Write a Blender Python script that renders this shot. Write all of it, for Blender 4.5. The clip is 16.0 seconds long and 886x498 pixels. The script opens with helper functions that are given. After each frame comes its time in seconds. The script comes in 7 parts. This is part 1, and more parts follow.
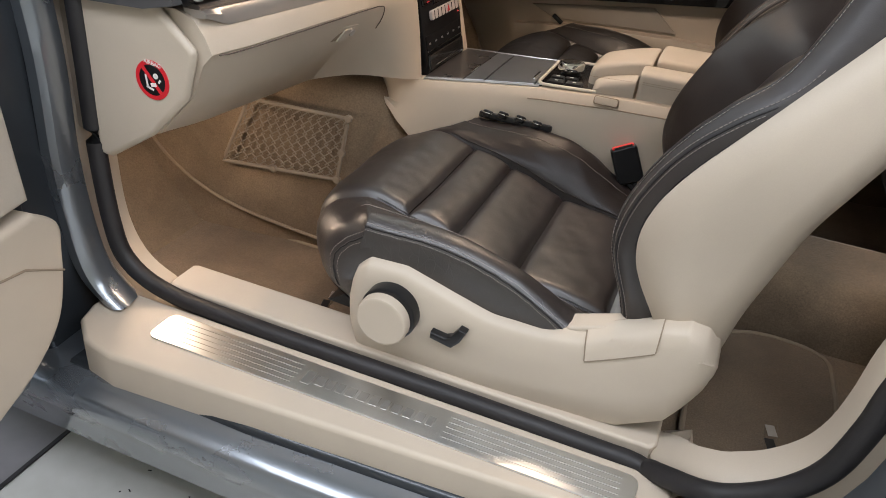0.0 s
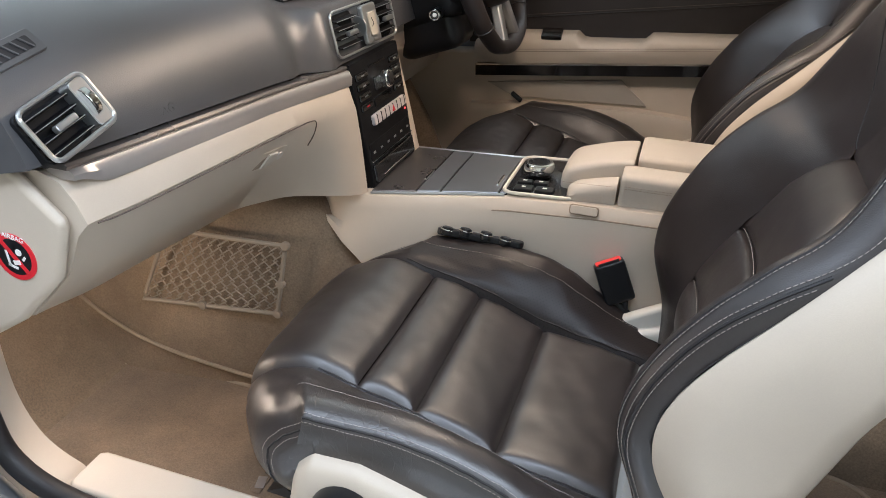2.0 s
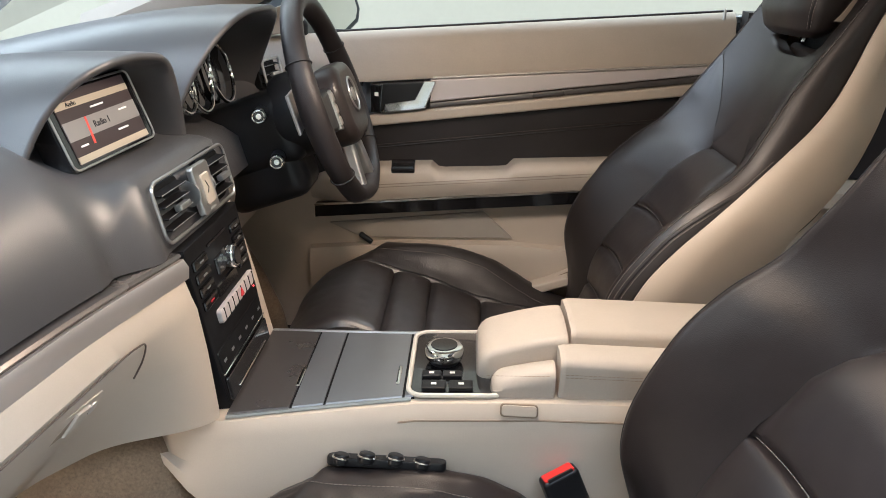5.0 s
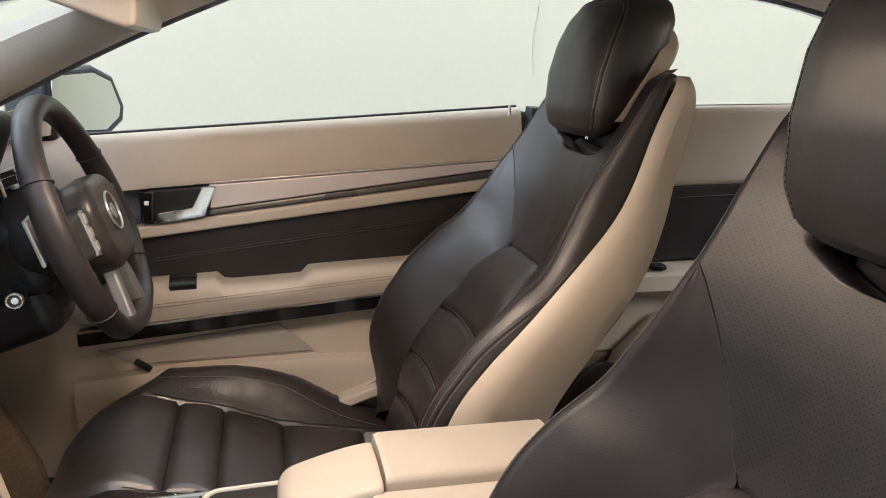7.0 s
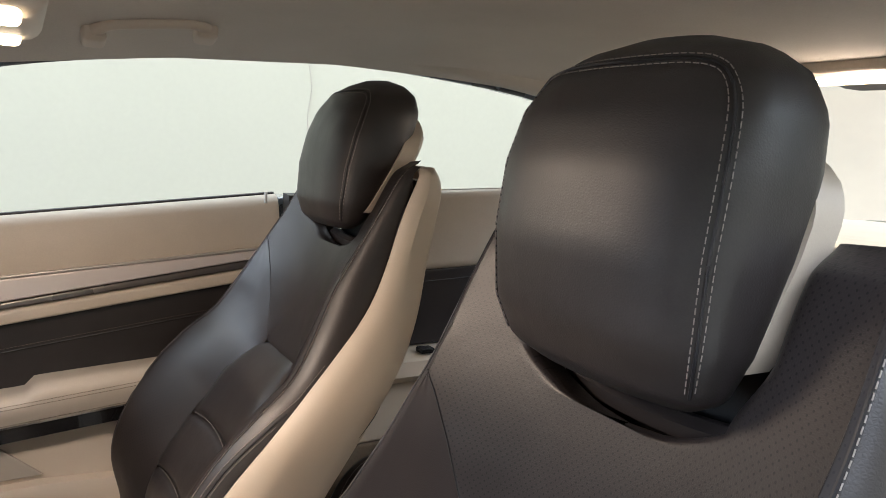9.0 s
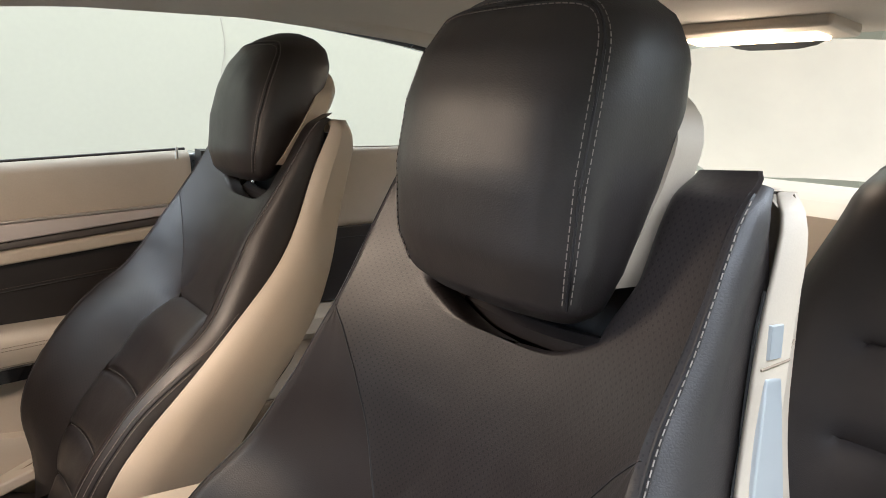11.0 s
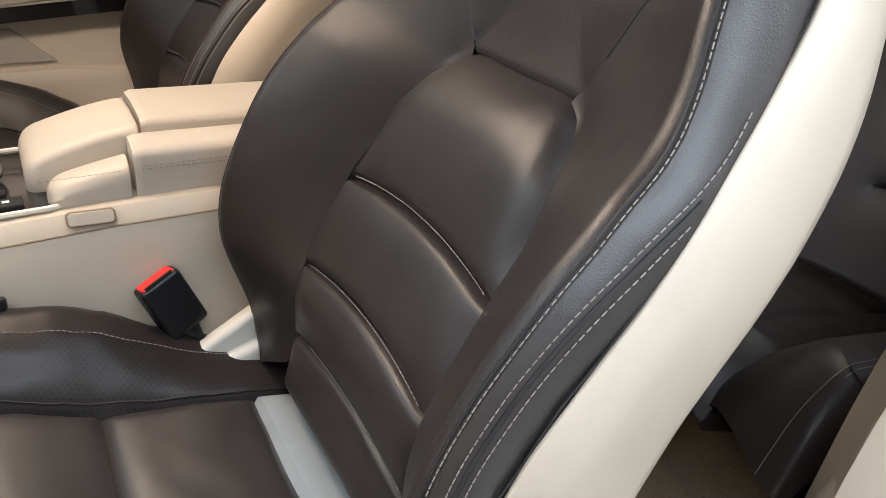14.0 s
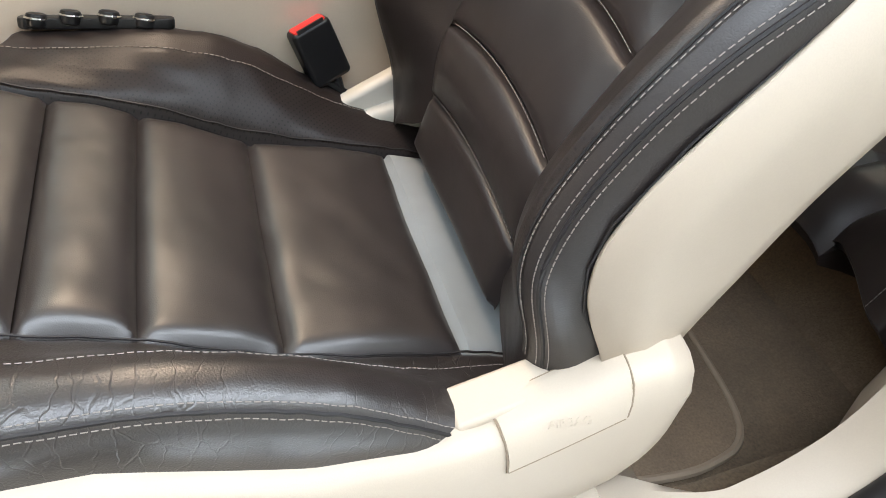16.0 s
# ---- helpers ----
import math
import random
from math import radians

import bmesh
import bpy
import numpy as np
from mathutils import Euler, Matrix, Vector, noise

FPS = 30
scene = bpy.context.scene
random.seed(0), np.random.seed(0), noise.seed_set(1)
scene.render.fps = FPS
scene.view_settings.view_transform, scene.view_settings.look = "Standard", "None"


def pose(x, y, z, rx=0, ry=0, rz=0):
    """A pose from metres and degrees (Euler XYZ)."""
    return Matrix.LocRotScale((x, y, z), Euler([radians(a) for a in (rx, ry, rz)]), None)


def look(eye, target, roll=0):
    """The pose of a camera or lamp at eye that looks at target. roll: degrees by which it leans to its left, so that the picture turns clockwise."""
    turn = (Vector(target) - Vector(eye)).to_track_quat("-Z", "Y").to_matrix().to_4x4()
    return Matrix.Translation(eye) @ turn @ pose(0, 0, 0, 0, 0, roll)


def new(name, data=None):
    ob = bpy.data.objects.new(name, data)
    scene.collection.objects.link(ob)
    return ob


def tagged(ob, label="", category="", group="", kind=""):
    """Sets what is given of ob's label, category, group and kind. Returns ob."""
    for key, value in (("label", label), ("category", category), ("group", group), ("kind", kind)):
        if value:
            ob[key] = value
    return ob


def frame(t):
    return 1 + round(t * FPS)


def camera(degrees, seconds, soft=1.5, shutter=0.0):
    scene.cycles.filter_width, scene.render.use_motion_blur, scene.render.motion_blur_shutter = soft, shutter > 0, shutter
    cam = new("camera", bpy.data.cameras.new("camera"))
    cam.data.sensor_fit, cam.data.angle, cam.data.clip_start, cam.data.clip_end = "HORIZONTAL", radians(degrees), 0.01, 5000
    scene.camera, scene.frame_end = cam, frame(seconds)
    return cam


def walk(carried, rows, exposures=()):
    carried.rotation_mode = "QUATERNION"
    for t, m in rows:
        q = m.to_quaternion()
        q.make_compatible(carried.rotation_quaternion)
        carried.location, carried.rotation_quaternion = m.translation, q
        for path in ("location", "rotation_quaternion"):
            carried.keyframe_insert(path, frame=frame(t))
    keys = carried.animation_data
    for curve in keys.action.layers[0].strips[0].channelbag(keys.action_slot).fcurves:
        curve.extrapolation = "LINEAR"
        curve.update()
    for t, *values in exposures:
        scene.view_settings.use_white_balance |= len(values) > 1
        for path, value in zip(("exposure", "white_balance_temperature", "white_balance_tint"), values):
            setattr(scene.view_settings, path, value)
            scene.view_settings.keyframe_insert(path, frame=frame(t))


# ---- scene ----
cam = camera(60.9, 16.0, soft=0.9)
PATH = [
    (0, (0.018, -1.509, 1.154), (-0.557, 0.104, 0.121), 5.6),
    (0.5, (-0.003, -1.452, 1.16), (-0.57, 0.174, 0.144), 4.8),
    (1, (-0.024, -1.372, 1.166), (-0.588, 0.271, 0.175), 3.9),
    (1.5, (-0.041, -1.298, 1.181), (-0.595, 0.366, 0.221), 3.1),
    (2, (-0.064, -1.246, 1.185), (-0.593, 0.444, 0.256), 2.4),
    (2.5, (-0.126, -1.172, 1.178), (-0.605, 0.55, 0.281), 1.8),
    (3, (-0.192, -1.105, 1.182), (-0.595, 0.649, 0.31), 1.9),
    (5.5, (-0.275, -0.904, 1.194), (-0.196, 0.994, 0.569), 2.9),
    (6, (-0.268, -0.867, 1.2), (-0.071, 1.041, 0.631), 2.9),
    (6.5, (-0.263, -0.833, 1.22), (0.063, 1.068, 0.691), 2.9),
    (7, (-0.257, -0.809, 1.226), (0.221, 1.074, 0.75), 2.9),
    (7.5, (-0.232, -0.784, 1.233), (0.391, 1.07, 0.815), 2.9),
    (8, (-0.213, -0.772, 1.247), (0.551, 1.04, 0.884), 3.0),
    (8.5, (-0.18, -0.771, 1.252), (0.694, 1.001, 0.947), 3.0),
    (9, (-0.173, -0.781, 1.256), (0.803, 0.945, 0.992), 3.2),
    (11.5, (-0.18, -0.834, 1.216), (0.984, 0.744, 0.821), 3.5),
    (12, (-0.192, -0.848, 1.178), (0.97, 0.704, 0.688), 3.3),
    (12.5, (-0.214, -0.863, 1.138), (0.939, 0.665, 0.557), 3.3),
    (13, (-0.22, -0.877, 1.11), (0.886, 0.642, 0.426), 3.7),
    (13.5, (-0.232, -0.882, 1.073), (0.81, 0.626, 0.274), 4.8),
    (14, (-0.239, -0.892, 1.047), (0.704, 0.609, 0.122), 6.0),
    (14.5, (-0.239, -0.9, 1.021), (0.576, 0.6, -0.021), 7.2),
    (15, (-0.255, -0.912, 1.011), (0.465, 0.559, -0.138), 8.9),
    (16, (-0.266, -0.943, 0.992), (0.346, 0.454, -0.302), 10.6),
]
walk(cam, [(t, look(eye, aim, roll)) for t, eye, aim, roll in PATH],
     [(0, 0.32, 6000, 12), (1.0, 0.46, 5800, 11), (3, 0.80, 5250, 9), (5.5, 0.93, 5450, 9), (7, 0.97, 5600, 10), (9, 0.99, 5550, 10), (12.5, 0.90, 5650, 8), (14, 1.0, 5650, 8), (16, 1.12, 5800, 8)])

# ---- light: a white hall with ceiling panels ----
world = bpy.data.worlds.new("world")
scene.world = world
world.use_nodes = True
world.node_tree.nodes["Background"].inputs[0].default_value = (0.95, 0.97, 1.0, 1)
world.node_tree.nodes["Background"].inputs[1].default_value = 0.05


def area_lamp(name, place, aim, sx, sy, power, colour):
    data = bpy.data.lights.new(name, "AREA")
    data.shape, data.size, data.size_y, data.energy, data.color = "RECTANGLE", sx, sy, power, colour
    ob = new(name, data)
    ob.matrix_world = look(place, aim)
    return ob


area_lamp("hall_light_near", (-0.1, -1.9, 3.1), (-0.1, -1.9, 0.0), 5.0, 0.9, 92, (0.96, 0.975, 0.985))
area_lamp("hall_light_far", (-1.6, 1.75, 3.0), (-1.6, 1.75, 0.0), 10.0, 0.7, 74, (1.0, 0.985, 0.89))
area_lamp("hall_light_front", (-2.9, 1.3, 3.0), (-0.6, -0.1, 0.8), 2.8, 2.0, 44, (0.92, 0.97, 1.0))
# Unseen upright panel, added to put a cool sheen on the dash and seats.
area_lamp("front_fill_panel", (-5.2, 1.7, 1.9), (-0.6, -0.3, 0.9), 3.4, 2.3, 84, (0.88, 0.95, 1.0))
area_lamp("hall_light_rear", (3.1, -1.5, 3.05), (3.1, -1.5, 0.0), 1.4, 4.0, 84, (0.98, 0.99, 0.97))


# ---- materials ----
def node(nt, kind, **inputs):
    n = nt.nodes.new(kind)
    for key, value in inputs.items():
        n.inputs[key.replace("_", " ")].default_value = value
    return n


def material(name, colour, rough=0.5, metal=0.0, vary=0.12, scale=6.0, grain=0.0, grain_scale=600.0,
             kind="noise", coat=0.0, spec=0.5, fine=0.0, sheen=0.0):
    """A painted, moulded, woven or leather surface: colour drift at two scales, grain as relief."""
    m = bpy.data.materials.new(name)
    m.use_nodes = True
    nt = m.node_tree
    bsdf = nt.nodes["Principled BSDF"]
    bsdf.inputs["Roughness"].default_value, bsdf.inputs["Metallic"].default_value = rough, metal
    bsdf.inputs["Coat Weight"].default_value, bsdf.inputs["Specular IOR Level"].default_value = coat, spec
    bsdf.inputs["Sheen Weight"].default_value = sheen
    tc = nt.nodes.new("ShaderNodeTexCoord")
    big = node(nt, "ShaderNodeTexNoise", Scale=scale, Detail=4.0, Roughness=0.6)
    nt.links.new(tc.outputs["Object"], big.inputs["Vector"])
    ramp = nt.nodes.new("ShaderNodeValToRGB")
    ramp.color_ramp.elements[0].position, ramp.color_ramp.elements[1].position = 0.3, 0.72
    lo = [max(0.0, c * (1 - vary)) for c in colour]
    hi = [min(1.0, c * (1 + vary)) for c in colour]
    ramp.color_ramp.elements[0].color, ramp.color_ramp.elements[1].color = (*lo, 1), (*hi, 1)
    nt.links.new(big.outputs["Fac"], ramp.inputs["Fac"])
    colour_out = ramp.outputs["Color"]
    if fine:
        small = node(nt, "ShaderNodeTexNoise", Scale=grain_scale * 0.7, Detail=2.0)
        nt.links.new(tc.outputs["Object"], small.inputs["Vector"])
        mix = nt.nodes.new("ShaderNodeMixRGB")
        mix.blend_type, mix.inputs["Fac"].default_value = "OVERLAY", fine
        nt.links.new(colour_out, mix.inputs["Color1"])
        nt.links.new(small.outputs["Fac"], mix.inputs["Color2"])
        colour_out = mix.outputs["Color"]
    nt.links.new(colour_out, bsdf.inputs["Base Color"])
    wear = nt.nodes.new("ShaderNodeMapRange")
    wear.inputs["To Min"].default_value, wear.inputs["To Max"].default_value = max(0.02, rough - 0.07), min(1.0, rough + 0.08)
    worn = node(nt, "ShaderNodeTexNoise", Scale=scale * 3.1, Detail=5.0)
    nt.links.new(tc.outputs["Object"], worn.inputs["Vector"])
    nt.links.new(worn.outputs["Fac"], wear.inputs["Value"])
    nt.links.new(wear.outputs["Result"], bsdf.inputs["Roughness"])
    if grain:
        if kind == "leather":
            tex = node(nt, "ShaderNodeTexVoronoi", Scale=grain_scale)
            tex.feature = "DISTANCE_TO_EDGE"
            out = tex.outputs["Distance"]
        else:
            tex = node(nt, "ShaderNodeTexNoise", Scale=grain_scale, Detail=3.0)
            out = tex.outputs["Fac"]
        nt.links.new(tc.outputs["Object"], tex.inputs["Vector"])
        bump = nt.nodes.new("ShaderNodeBump")
        bump.inputs["Strength"].default_value, bump.inputs["Distance"].default_value = grain, 0.0008
        nt.links.new(out, bump.inputs["Height"])
        soft = node(nt, "ShaderNodeTexNoise", Scale=26.0, Detail=3.0)
        nt.links.new(tc.outputs["Object"], soft.inputs["Vector"])
        bump2 = nt.nodes.new("ShaderNodeBump")
        bump2.inputs["Strength"].default_value, bump2.inputs["Distance"].default_value = 0.16, 0.004
        nt.links.new(soft.outputs["Fac"], bump2.inputs["Height"])
        if kind == "leather":
            nt.links.new(bump2.outputs["Normal"], bump.inputs["Normal"])
        nt.links.new(bump.outputs["Normal"], bsdf.inputs["Normal"])
    return m


def perforate(m, pitch=0.0048, hole=0.17):
    """Rows of small dark holes on a leather, laid out on its map in metres."""
    nt = m.node_tree
    bsdf = nt.nodes["Principled BSDF"]
    old = bsdf.inputs["Base Color"].links[0].from_socket
    uv = nt.nodes.new("ShaderNodeUVMap")
    tex = node(nt, "ShaderNodeTexVoronoi", Scale=1.0 / pitch, Randomness=0.0)
    tex.voronoi_dimensions = "2D"
    turn = nt.nodes.new("ShaderNodeMapping")
    turn.inputs["Rotation"].default_value = (0, 0, radians(45))
    nt.links.new(uv.outputs["UV"], turn.inputs["Vector"])
    nt.links.new(turn.outputs["Vector"], tex.inputs["Vector"])
    less = nt.nodes.new("ShaderNodeMath")
    less.operation = "LESS_THAN"
    less.inputs[1].default_value = hole
    nt.links.new(tex.outputs["Distance"], less.inputs[0])
    mix = nt.nodes.new("ShaderNodeMixRGB")
    mix.inputs["Color2"].default_value = (0.006, 0.005, 0.005, 1)
    nt.links.new(less.outputs[0], mix.inputs["Fac"])
    nt.links.new(old, mix.inputs["Color1"])
    nt.links.new(mix.outputs["Color"], bsdf.inputs["Base Color"])
    return m


HIDE = (0.024, 0.0188, 0.0175)
DOOR_LEATHER = material("dark_lining_leather", (0.019, 0.0155, 0.0155), 0.45, vary=0.2, scale=9, grain=0.3, grain_scale=520, kind="leather", spec=0.4)
LEATHER = material("dark_brown_leather", HIDE, 0.45, vary=0.22, scale=9, grain=0.22, grain_scale=460, kind="leather", spec=0.66, fine=0.15)
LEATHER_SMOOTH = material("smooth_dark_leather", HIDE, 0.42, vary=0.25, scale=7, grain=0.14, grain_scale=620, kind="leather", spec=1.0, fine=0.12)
LEATHER_PERF = perforate(material("perforated_dark_leather", HIDE, 0.38, vary=0.18, scale=8, grain=0.2, grain_scale=520, kind="leather", spec=0.5))
LEATHER_UPPER = perforate(material("upper_perforated_leather", HIDE, 0.38, vary=0.18, scale=8, grain=0.2, grain_scale=520, kind="leather", spec=0.32))
LEATHER_FINE = perforate(material("finely_perforated_leather", HIDE, 0.38, vary=0.2, scale=8, grain=0.15, grain_scale=560, kind="leather", spec=0.26), 0.0048, 0.17)
BOLSTER_LEATHER = material("smooth_bolster_leather", HIDE, 0.37, vary=0.25, scale=7, grain=0.26, grain_scale=480, kind="leather", spec=0.22)
BACK_LEATHER = material("backrest_leather", HIDE, 0.37, vary=0.2, scale=7, grain=0.16, grain_scale=600, kind="leather", spec=0.36)
BEIGE = material("beige_moulded_trim", (0.515, 0.438, 0.350), 0.48, vary=0.05, scale=5, grain=0.14, grain_scale=900, fine=0.04)
BEIGE_SOFT = material("beige_leather", (0.48, 0.42, 0.35), 0.46, vary=0.06, scale=7, grain=0.2, grain_scale=520, kind="leather", fine=0.05)
CREAM = material("cream_plastic", (0.60, 0.56, 0.49), 0.42, vary=0.05, scale=6, grain=0.08, grain_scale=900)
CARPET = material("beige_carpet", (0.19, 0.137, 0.088), 0.95, vary=0.3, scale=5, grain=1.0, grain_scale=420, fine=0.45, sheen=0.2)
MAT = material("carpet_mat", (0.178, 0.127, 0.083), 0.95, vary=0.25, scale=6, grain=1.0, grain_scale=480, fine=0.45, sheen=0.2)
MAT_EDGE = material("mat_binding", (0.27, 0.21, 0.15), 0.8, vary=0.1, grain=0.6, grain_scale=500)
NET = material("net_cord", (0.24, 0.195, 0.145), 0.8, vary=0.1, grain=0.5, grain_scale=800)
DASH = material("dark_soft_dash", (0.068, 0.066, 0.068), 0.38, vary=0.1, scale=6, grain=0.3, grain_scale=900, spec=0.95)
BLACK = material("black_plastic", (0.010, 0.010, 0.011), 0.36, spec=0.35, vary=0.2, scale=12, grain=0.08, grain_scale=900)
SOOT = material("matt_black_plastic", (0.007, 0.007, 0.008), 0.5, spec=0.2, vary=0.2, scale=12, grain=0.08, grain_scale=900)
POCKET = material("grey_beige_lining", (0.36, 0.32, 0.27), 0.6, vary=0.08, scale=6, grain=0.2, grain_scale=700)
GLOSS = material("gloss_black", (0.008, 0.008, 0.009), 0.12, vary=0.2, coat=0.5)
RUBBER = material("black_rubber", (0.016, 0.014, 0.015), 0.55, vary=0.2, scale=15, grain=0.2, grain_scale=500)
SATIN = material("satin_grey_trim", (0.58, 0.54, 0.51), 0.34, 0.7, vary=0.08, scale=4, grain=0.05, grain_scale=400)
PANEL = material("satin_console_panel", (0.34, 0.35, 0.365), 0.34, 0.8, vary=0.07, scale=4, grain=0.04, grain_scale=400)
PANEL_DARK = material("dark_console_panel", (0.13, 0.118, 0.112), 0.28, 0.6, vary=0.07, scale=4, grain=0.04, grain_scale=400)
TRIM = material("satin_door_trim", (0.60, 0.545, 0.53), 0.36, 0.2, vary=0.05, scale=4)
CHROME = material("chrome", (0.82, 0.82, 0.80), 0.12, 1.0, vary=0.04)
SILVER = material("silver_plastic", (0.50, 0.50, 0.49), 0.32, 0.85, vary=0.05)
PAINT = material("grey_metallic_paint", (0.24, 0.26, 0.29), 0.28, 0.75, vary=0.05, scale=3, grain=0.03, grain_scale=1500, coat=0.9)
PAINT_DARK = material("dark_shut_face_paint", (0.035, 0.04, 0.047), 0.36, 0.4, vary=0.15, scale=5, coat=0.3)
LINER = material("woven_headliner", (0.52, 0.47, 0.405), 0.92, vary=0.06, scale=4, grain=0.4, grain_scale=700, fine=0.15)
RED = material("red_plastic", (0.75, 0.03, 0.025), 0.35, vary=0.06, scale=20)
STICKER_RED = material("sticker_red", (0.62, 0.02, 0.03), 0.4, vary=0.05)
WHITE = material("white_print", (0.8, 0.78, 0.74), 0.5, vary=0.03)
THREAD = material("pale_thread", (0.27, 0.235, 0.21), 0.8, vary=0.15, scale=60)
THREAD_DARK = material("brown_thread", (0.10, 0.075, 0.06), 0.8, vary=0.15, scale=60)
GREYCLOTH = material("grey_vinyl_strip", (0.27, 0.285, 0.29), 0.5, vary=0.1, scale=9, grain=0.2, grain_scale=600)
GUNMETAL = material("grey_metal", (0.58, 0.61, 0.64), 0.34, 0.6, vary=0.05)
WALLPAINT = material("cream_wall_paint", (0.53, 0.505, 0.405), 0.75, vary=0.025, scale=0.8, grain=0.15, grain_scale=60, fine=0.03)
TILE_LIGHT = material("pale_floor", (0.56, 0.55, 0.52), 0.35, vary=0.07, scale=3, grain=0.06, grain_scale=40, fine=0.1)
TILE_DARK = material("grey_floor", (0.20, 0.19, 0.20), 0.4, vary=0.1, scale=3, grain=0.06, grain_scale=40, fine=0.1)
CEILPAINT = material("white_ceiling", (0.8, 0.8, 0.78), 0.8, vary=0.03, scale=1)
CLOCKFACE = material("clock_face", (0.46, 0.41, 0.34), 0.4, vary=0.1)
WEBBING = material("beige_webbing", (0.50, 0.42, 0.31), 0.7, vary=0.08, grain=0.6, grain_scale=900)


def creased(m):
    """Fine wear creases in a leather that is sat on every day."""
    nt = m.node_tree
    bsdf = nt.nodes["Principled BSDF"]
    tc = nt.nodes.new("ShaderNodeTexCoord")
    bend = node(nt, "ShaderNodeTexNoise", Scale=22.0, Detail=3.0)
    mix = nt.nodes.new("ShaderNodeMixRGB")
    mix.inputs["Fac"].default_value = 0.04
    stretch = nt.nodes.new("ShaderNodeMapping")
    stretch.inputs["Scale"].default_value = (75, 22, 30)
    cells = node(nt, "ShaderNodeTexVoronoi", Scale=1.0)
    cells.feature = "DISTANCE_TO_EDGE"
    line = nt.nodes.new("ShaderNodeMapRange")
    line.inputs["From Max"].default_value = 0.06
    where = node(nt, "ShaderNodeTexNoise", Scale=7.0, Detail=1.0)
    patch = nt.nodes.new("ShaderNodeMapRange")
    patch.inputs["From Min"].default_value, patch.inputs["From Max"].default_value = 0.52, 0.70
    bump = nt.nodes.new("ShaderNodeBump")
    bump.inputs["Distance"].default_value = 0.00028
    old = bsdf.inputs["Normal"].links[0].from_socket
    for a, b in ((tc.outputs["Object"], bend.inputs["Vector"]), (tc.outputs["Object"], mix.inputs["Color1"]), (bend.outputs["Color"], mix.inputs["Color2"]),
                 (mix.outputs["Color"], stretch.inputs["Vector"]), (stretch.outputs["Vector"], cells.inputs["Vector"]), (cells.outputs["Distance"], line.inputs["Value"]),
                 (tc.outputs["Object"], where.inputs["Vector"]), (where.outputs["Fac"], patch.inputs["Value"]), (line.outputs["Result"], bump.inputs["Height"]),
                 (patch.outputs["Result"], bump.inputs["Strength"]), (old, bump.inputs["Normal"]), (bump.outputs["Normal"], bsdf.inputs["Normal"])):
        nt.links.new(a, b)
    return m


LEATHER_WORN = creased(material("creased_dark_leather", HIDE, 0.38, vary=0.22, scale=9, grain=0.3, grain_scale=420, kind="leather", spec=1.0, fine=0.15))


def brushed(name, colour, rough):
    """Metal drawn lengthwise: streaks along x."""
    m = material(name, colour, rough, 1.0, vary=0.05, scale=3)
    nt = m.node_tree
    tc = nt.nodes.new("ShaderNodeTexCoord")
    stretch = nt.nodes.new("ShaderNodeMapping")
    stretch.inputs["Scale"].default_value = (14, 900, 900)
    tex = node(nt, "ShaderNodeTexNoise", Scale=1.0, Detail=3.0)
    bump = nt.nodes.new("ShaderNodeBump")
    bump.inputs["Strength"].default_value, bump.inputs["Distance"].default_value = 0.10, 0.0006
    nt.links.new(tc.outputs["Object"], stretch.inputs["Vector"])
    nt.links.new(stretch.outputs["Vector"], tex.inputs["Vector"])
    nt.links.new(tex.outputs["Fac"], bump.inputs["Height"])
    nt.links.new(bump.outputs["Normal"], nt.nodes["Principled BSDF"].inputs["Normal"])
    return m


STEEL = brushed("brushed_steel", (0.74, 0.76, 0.77), 0.33)


def glass(name, tint, rough=0.0):
    m = bpy.data.materials.new(name)
    m.use_nodes = True
    nt = m.node_tree
    nt.nodes.remove(nt.nodes["Principled BSDF"])
    clear = node(nt, "ShaderNodeBsdfTransparent", Color=(*tint, 1))
    gloss = node(nt, "ShaderNodeBsdfGlossy", Roughness=rough)
    mix = nt.nodes.new("ShaderNodeMixShader")
    fres = node(nt, "ShaderNodeFresnel", IOR=1.35)
    nt.links.new(fres.outputs[0], mix.inputs[0])
    nt.links.new(clear.outputs[0], mix.inputs[1])
    nt.links.new(gloss.outputs[0], mix.inputs[2])
    nt.links.new(mix.outputs[0], nt.nodes["Material Output"].inputs["Surface"])
    return m


GLASS_GREEN = glass("green_tinted_glass", (0.84, 0.93, 0.82))
GLASS_CLEAR = glass("clear_glass", (0.94, 0.96, 0.92))
MIRROR = material("mirror", (0.86, 0.88, 0.86), 0.03, 1.0, vary=0.0)


def glowing(name, colour, power):
    m = material(name, colour, 0.4, vary=0.0)
    b = m.node_tree.nodes["Principled BSDF"]
    b.inputs["Emission Color"].default_value, b.inputs["Emission Strength"].default_value = (*colour, 1), power
    return m


SCREEN_DARK = glowing("screen_dark", (0.035, 0.022, 0.02), 0.35)
SCREEN_GREY = glowing("screen_grey", (0.26, 0.24, 0.22), 0.13)
SCREEN_TAN = glowing("screen_tan", (0.42, 0.35, 0.25), 0.18)
SCREEN_TEXT = glowing("screen_text", (0.8, 0.75, 0.7), 0.25)
SCREEN_RED = glowing("screen_red", (0.6, 0.06, 0.04), 0.4)
LED_RED = glowing("red_indicator", (0.9, 0.05, 0.05), 2.0)


LAMP_WARM = glowing("warm_lamp_lens", (1.0, 0.72, 0.42), 6.0)


def glow_lamp(name, place, power, size):
    data = bpy.data.lights.new(name, "POINT")
    data.energy, data.color, data.shadow_soft_size = power, (1.0, 0.75, 0.52), size
    ob = new(name, data)
    ob.location = place
    return ob


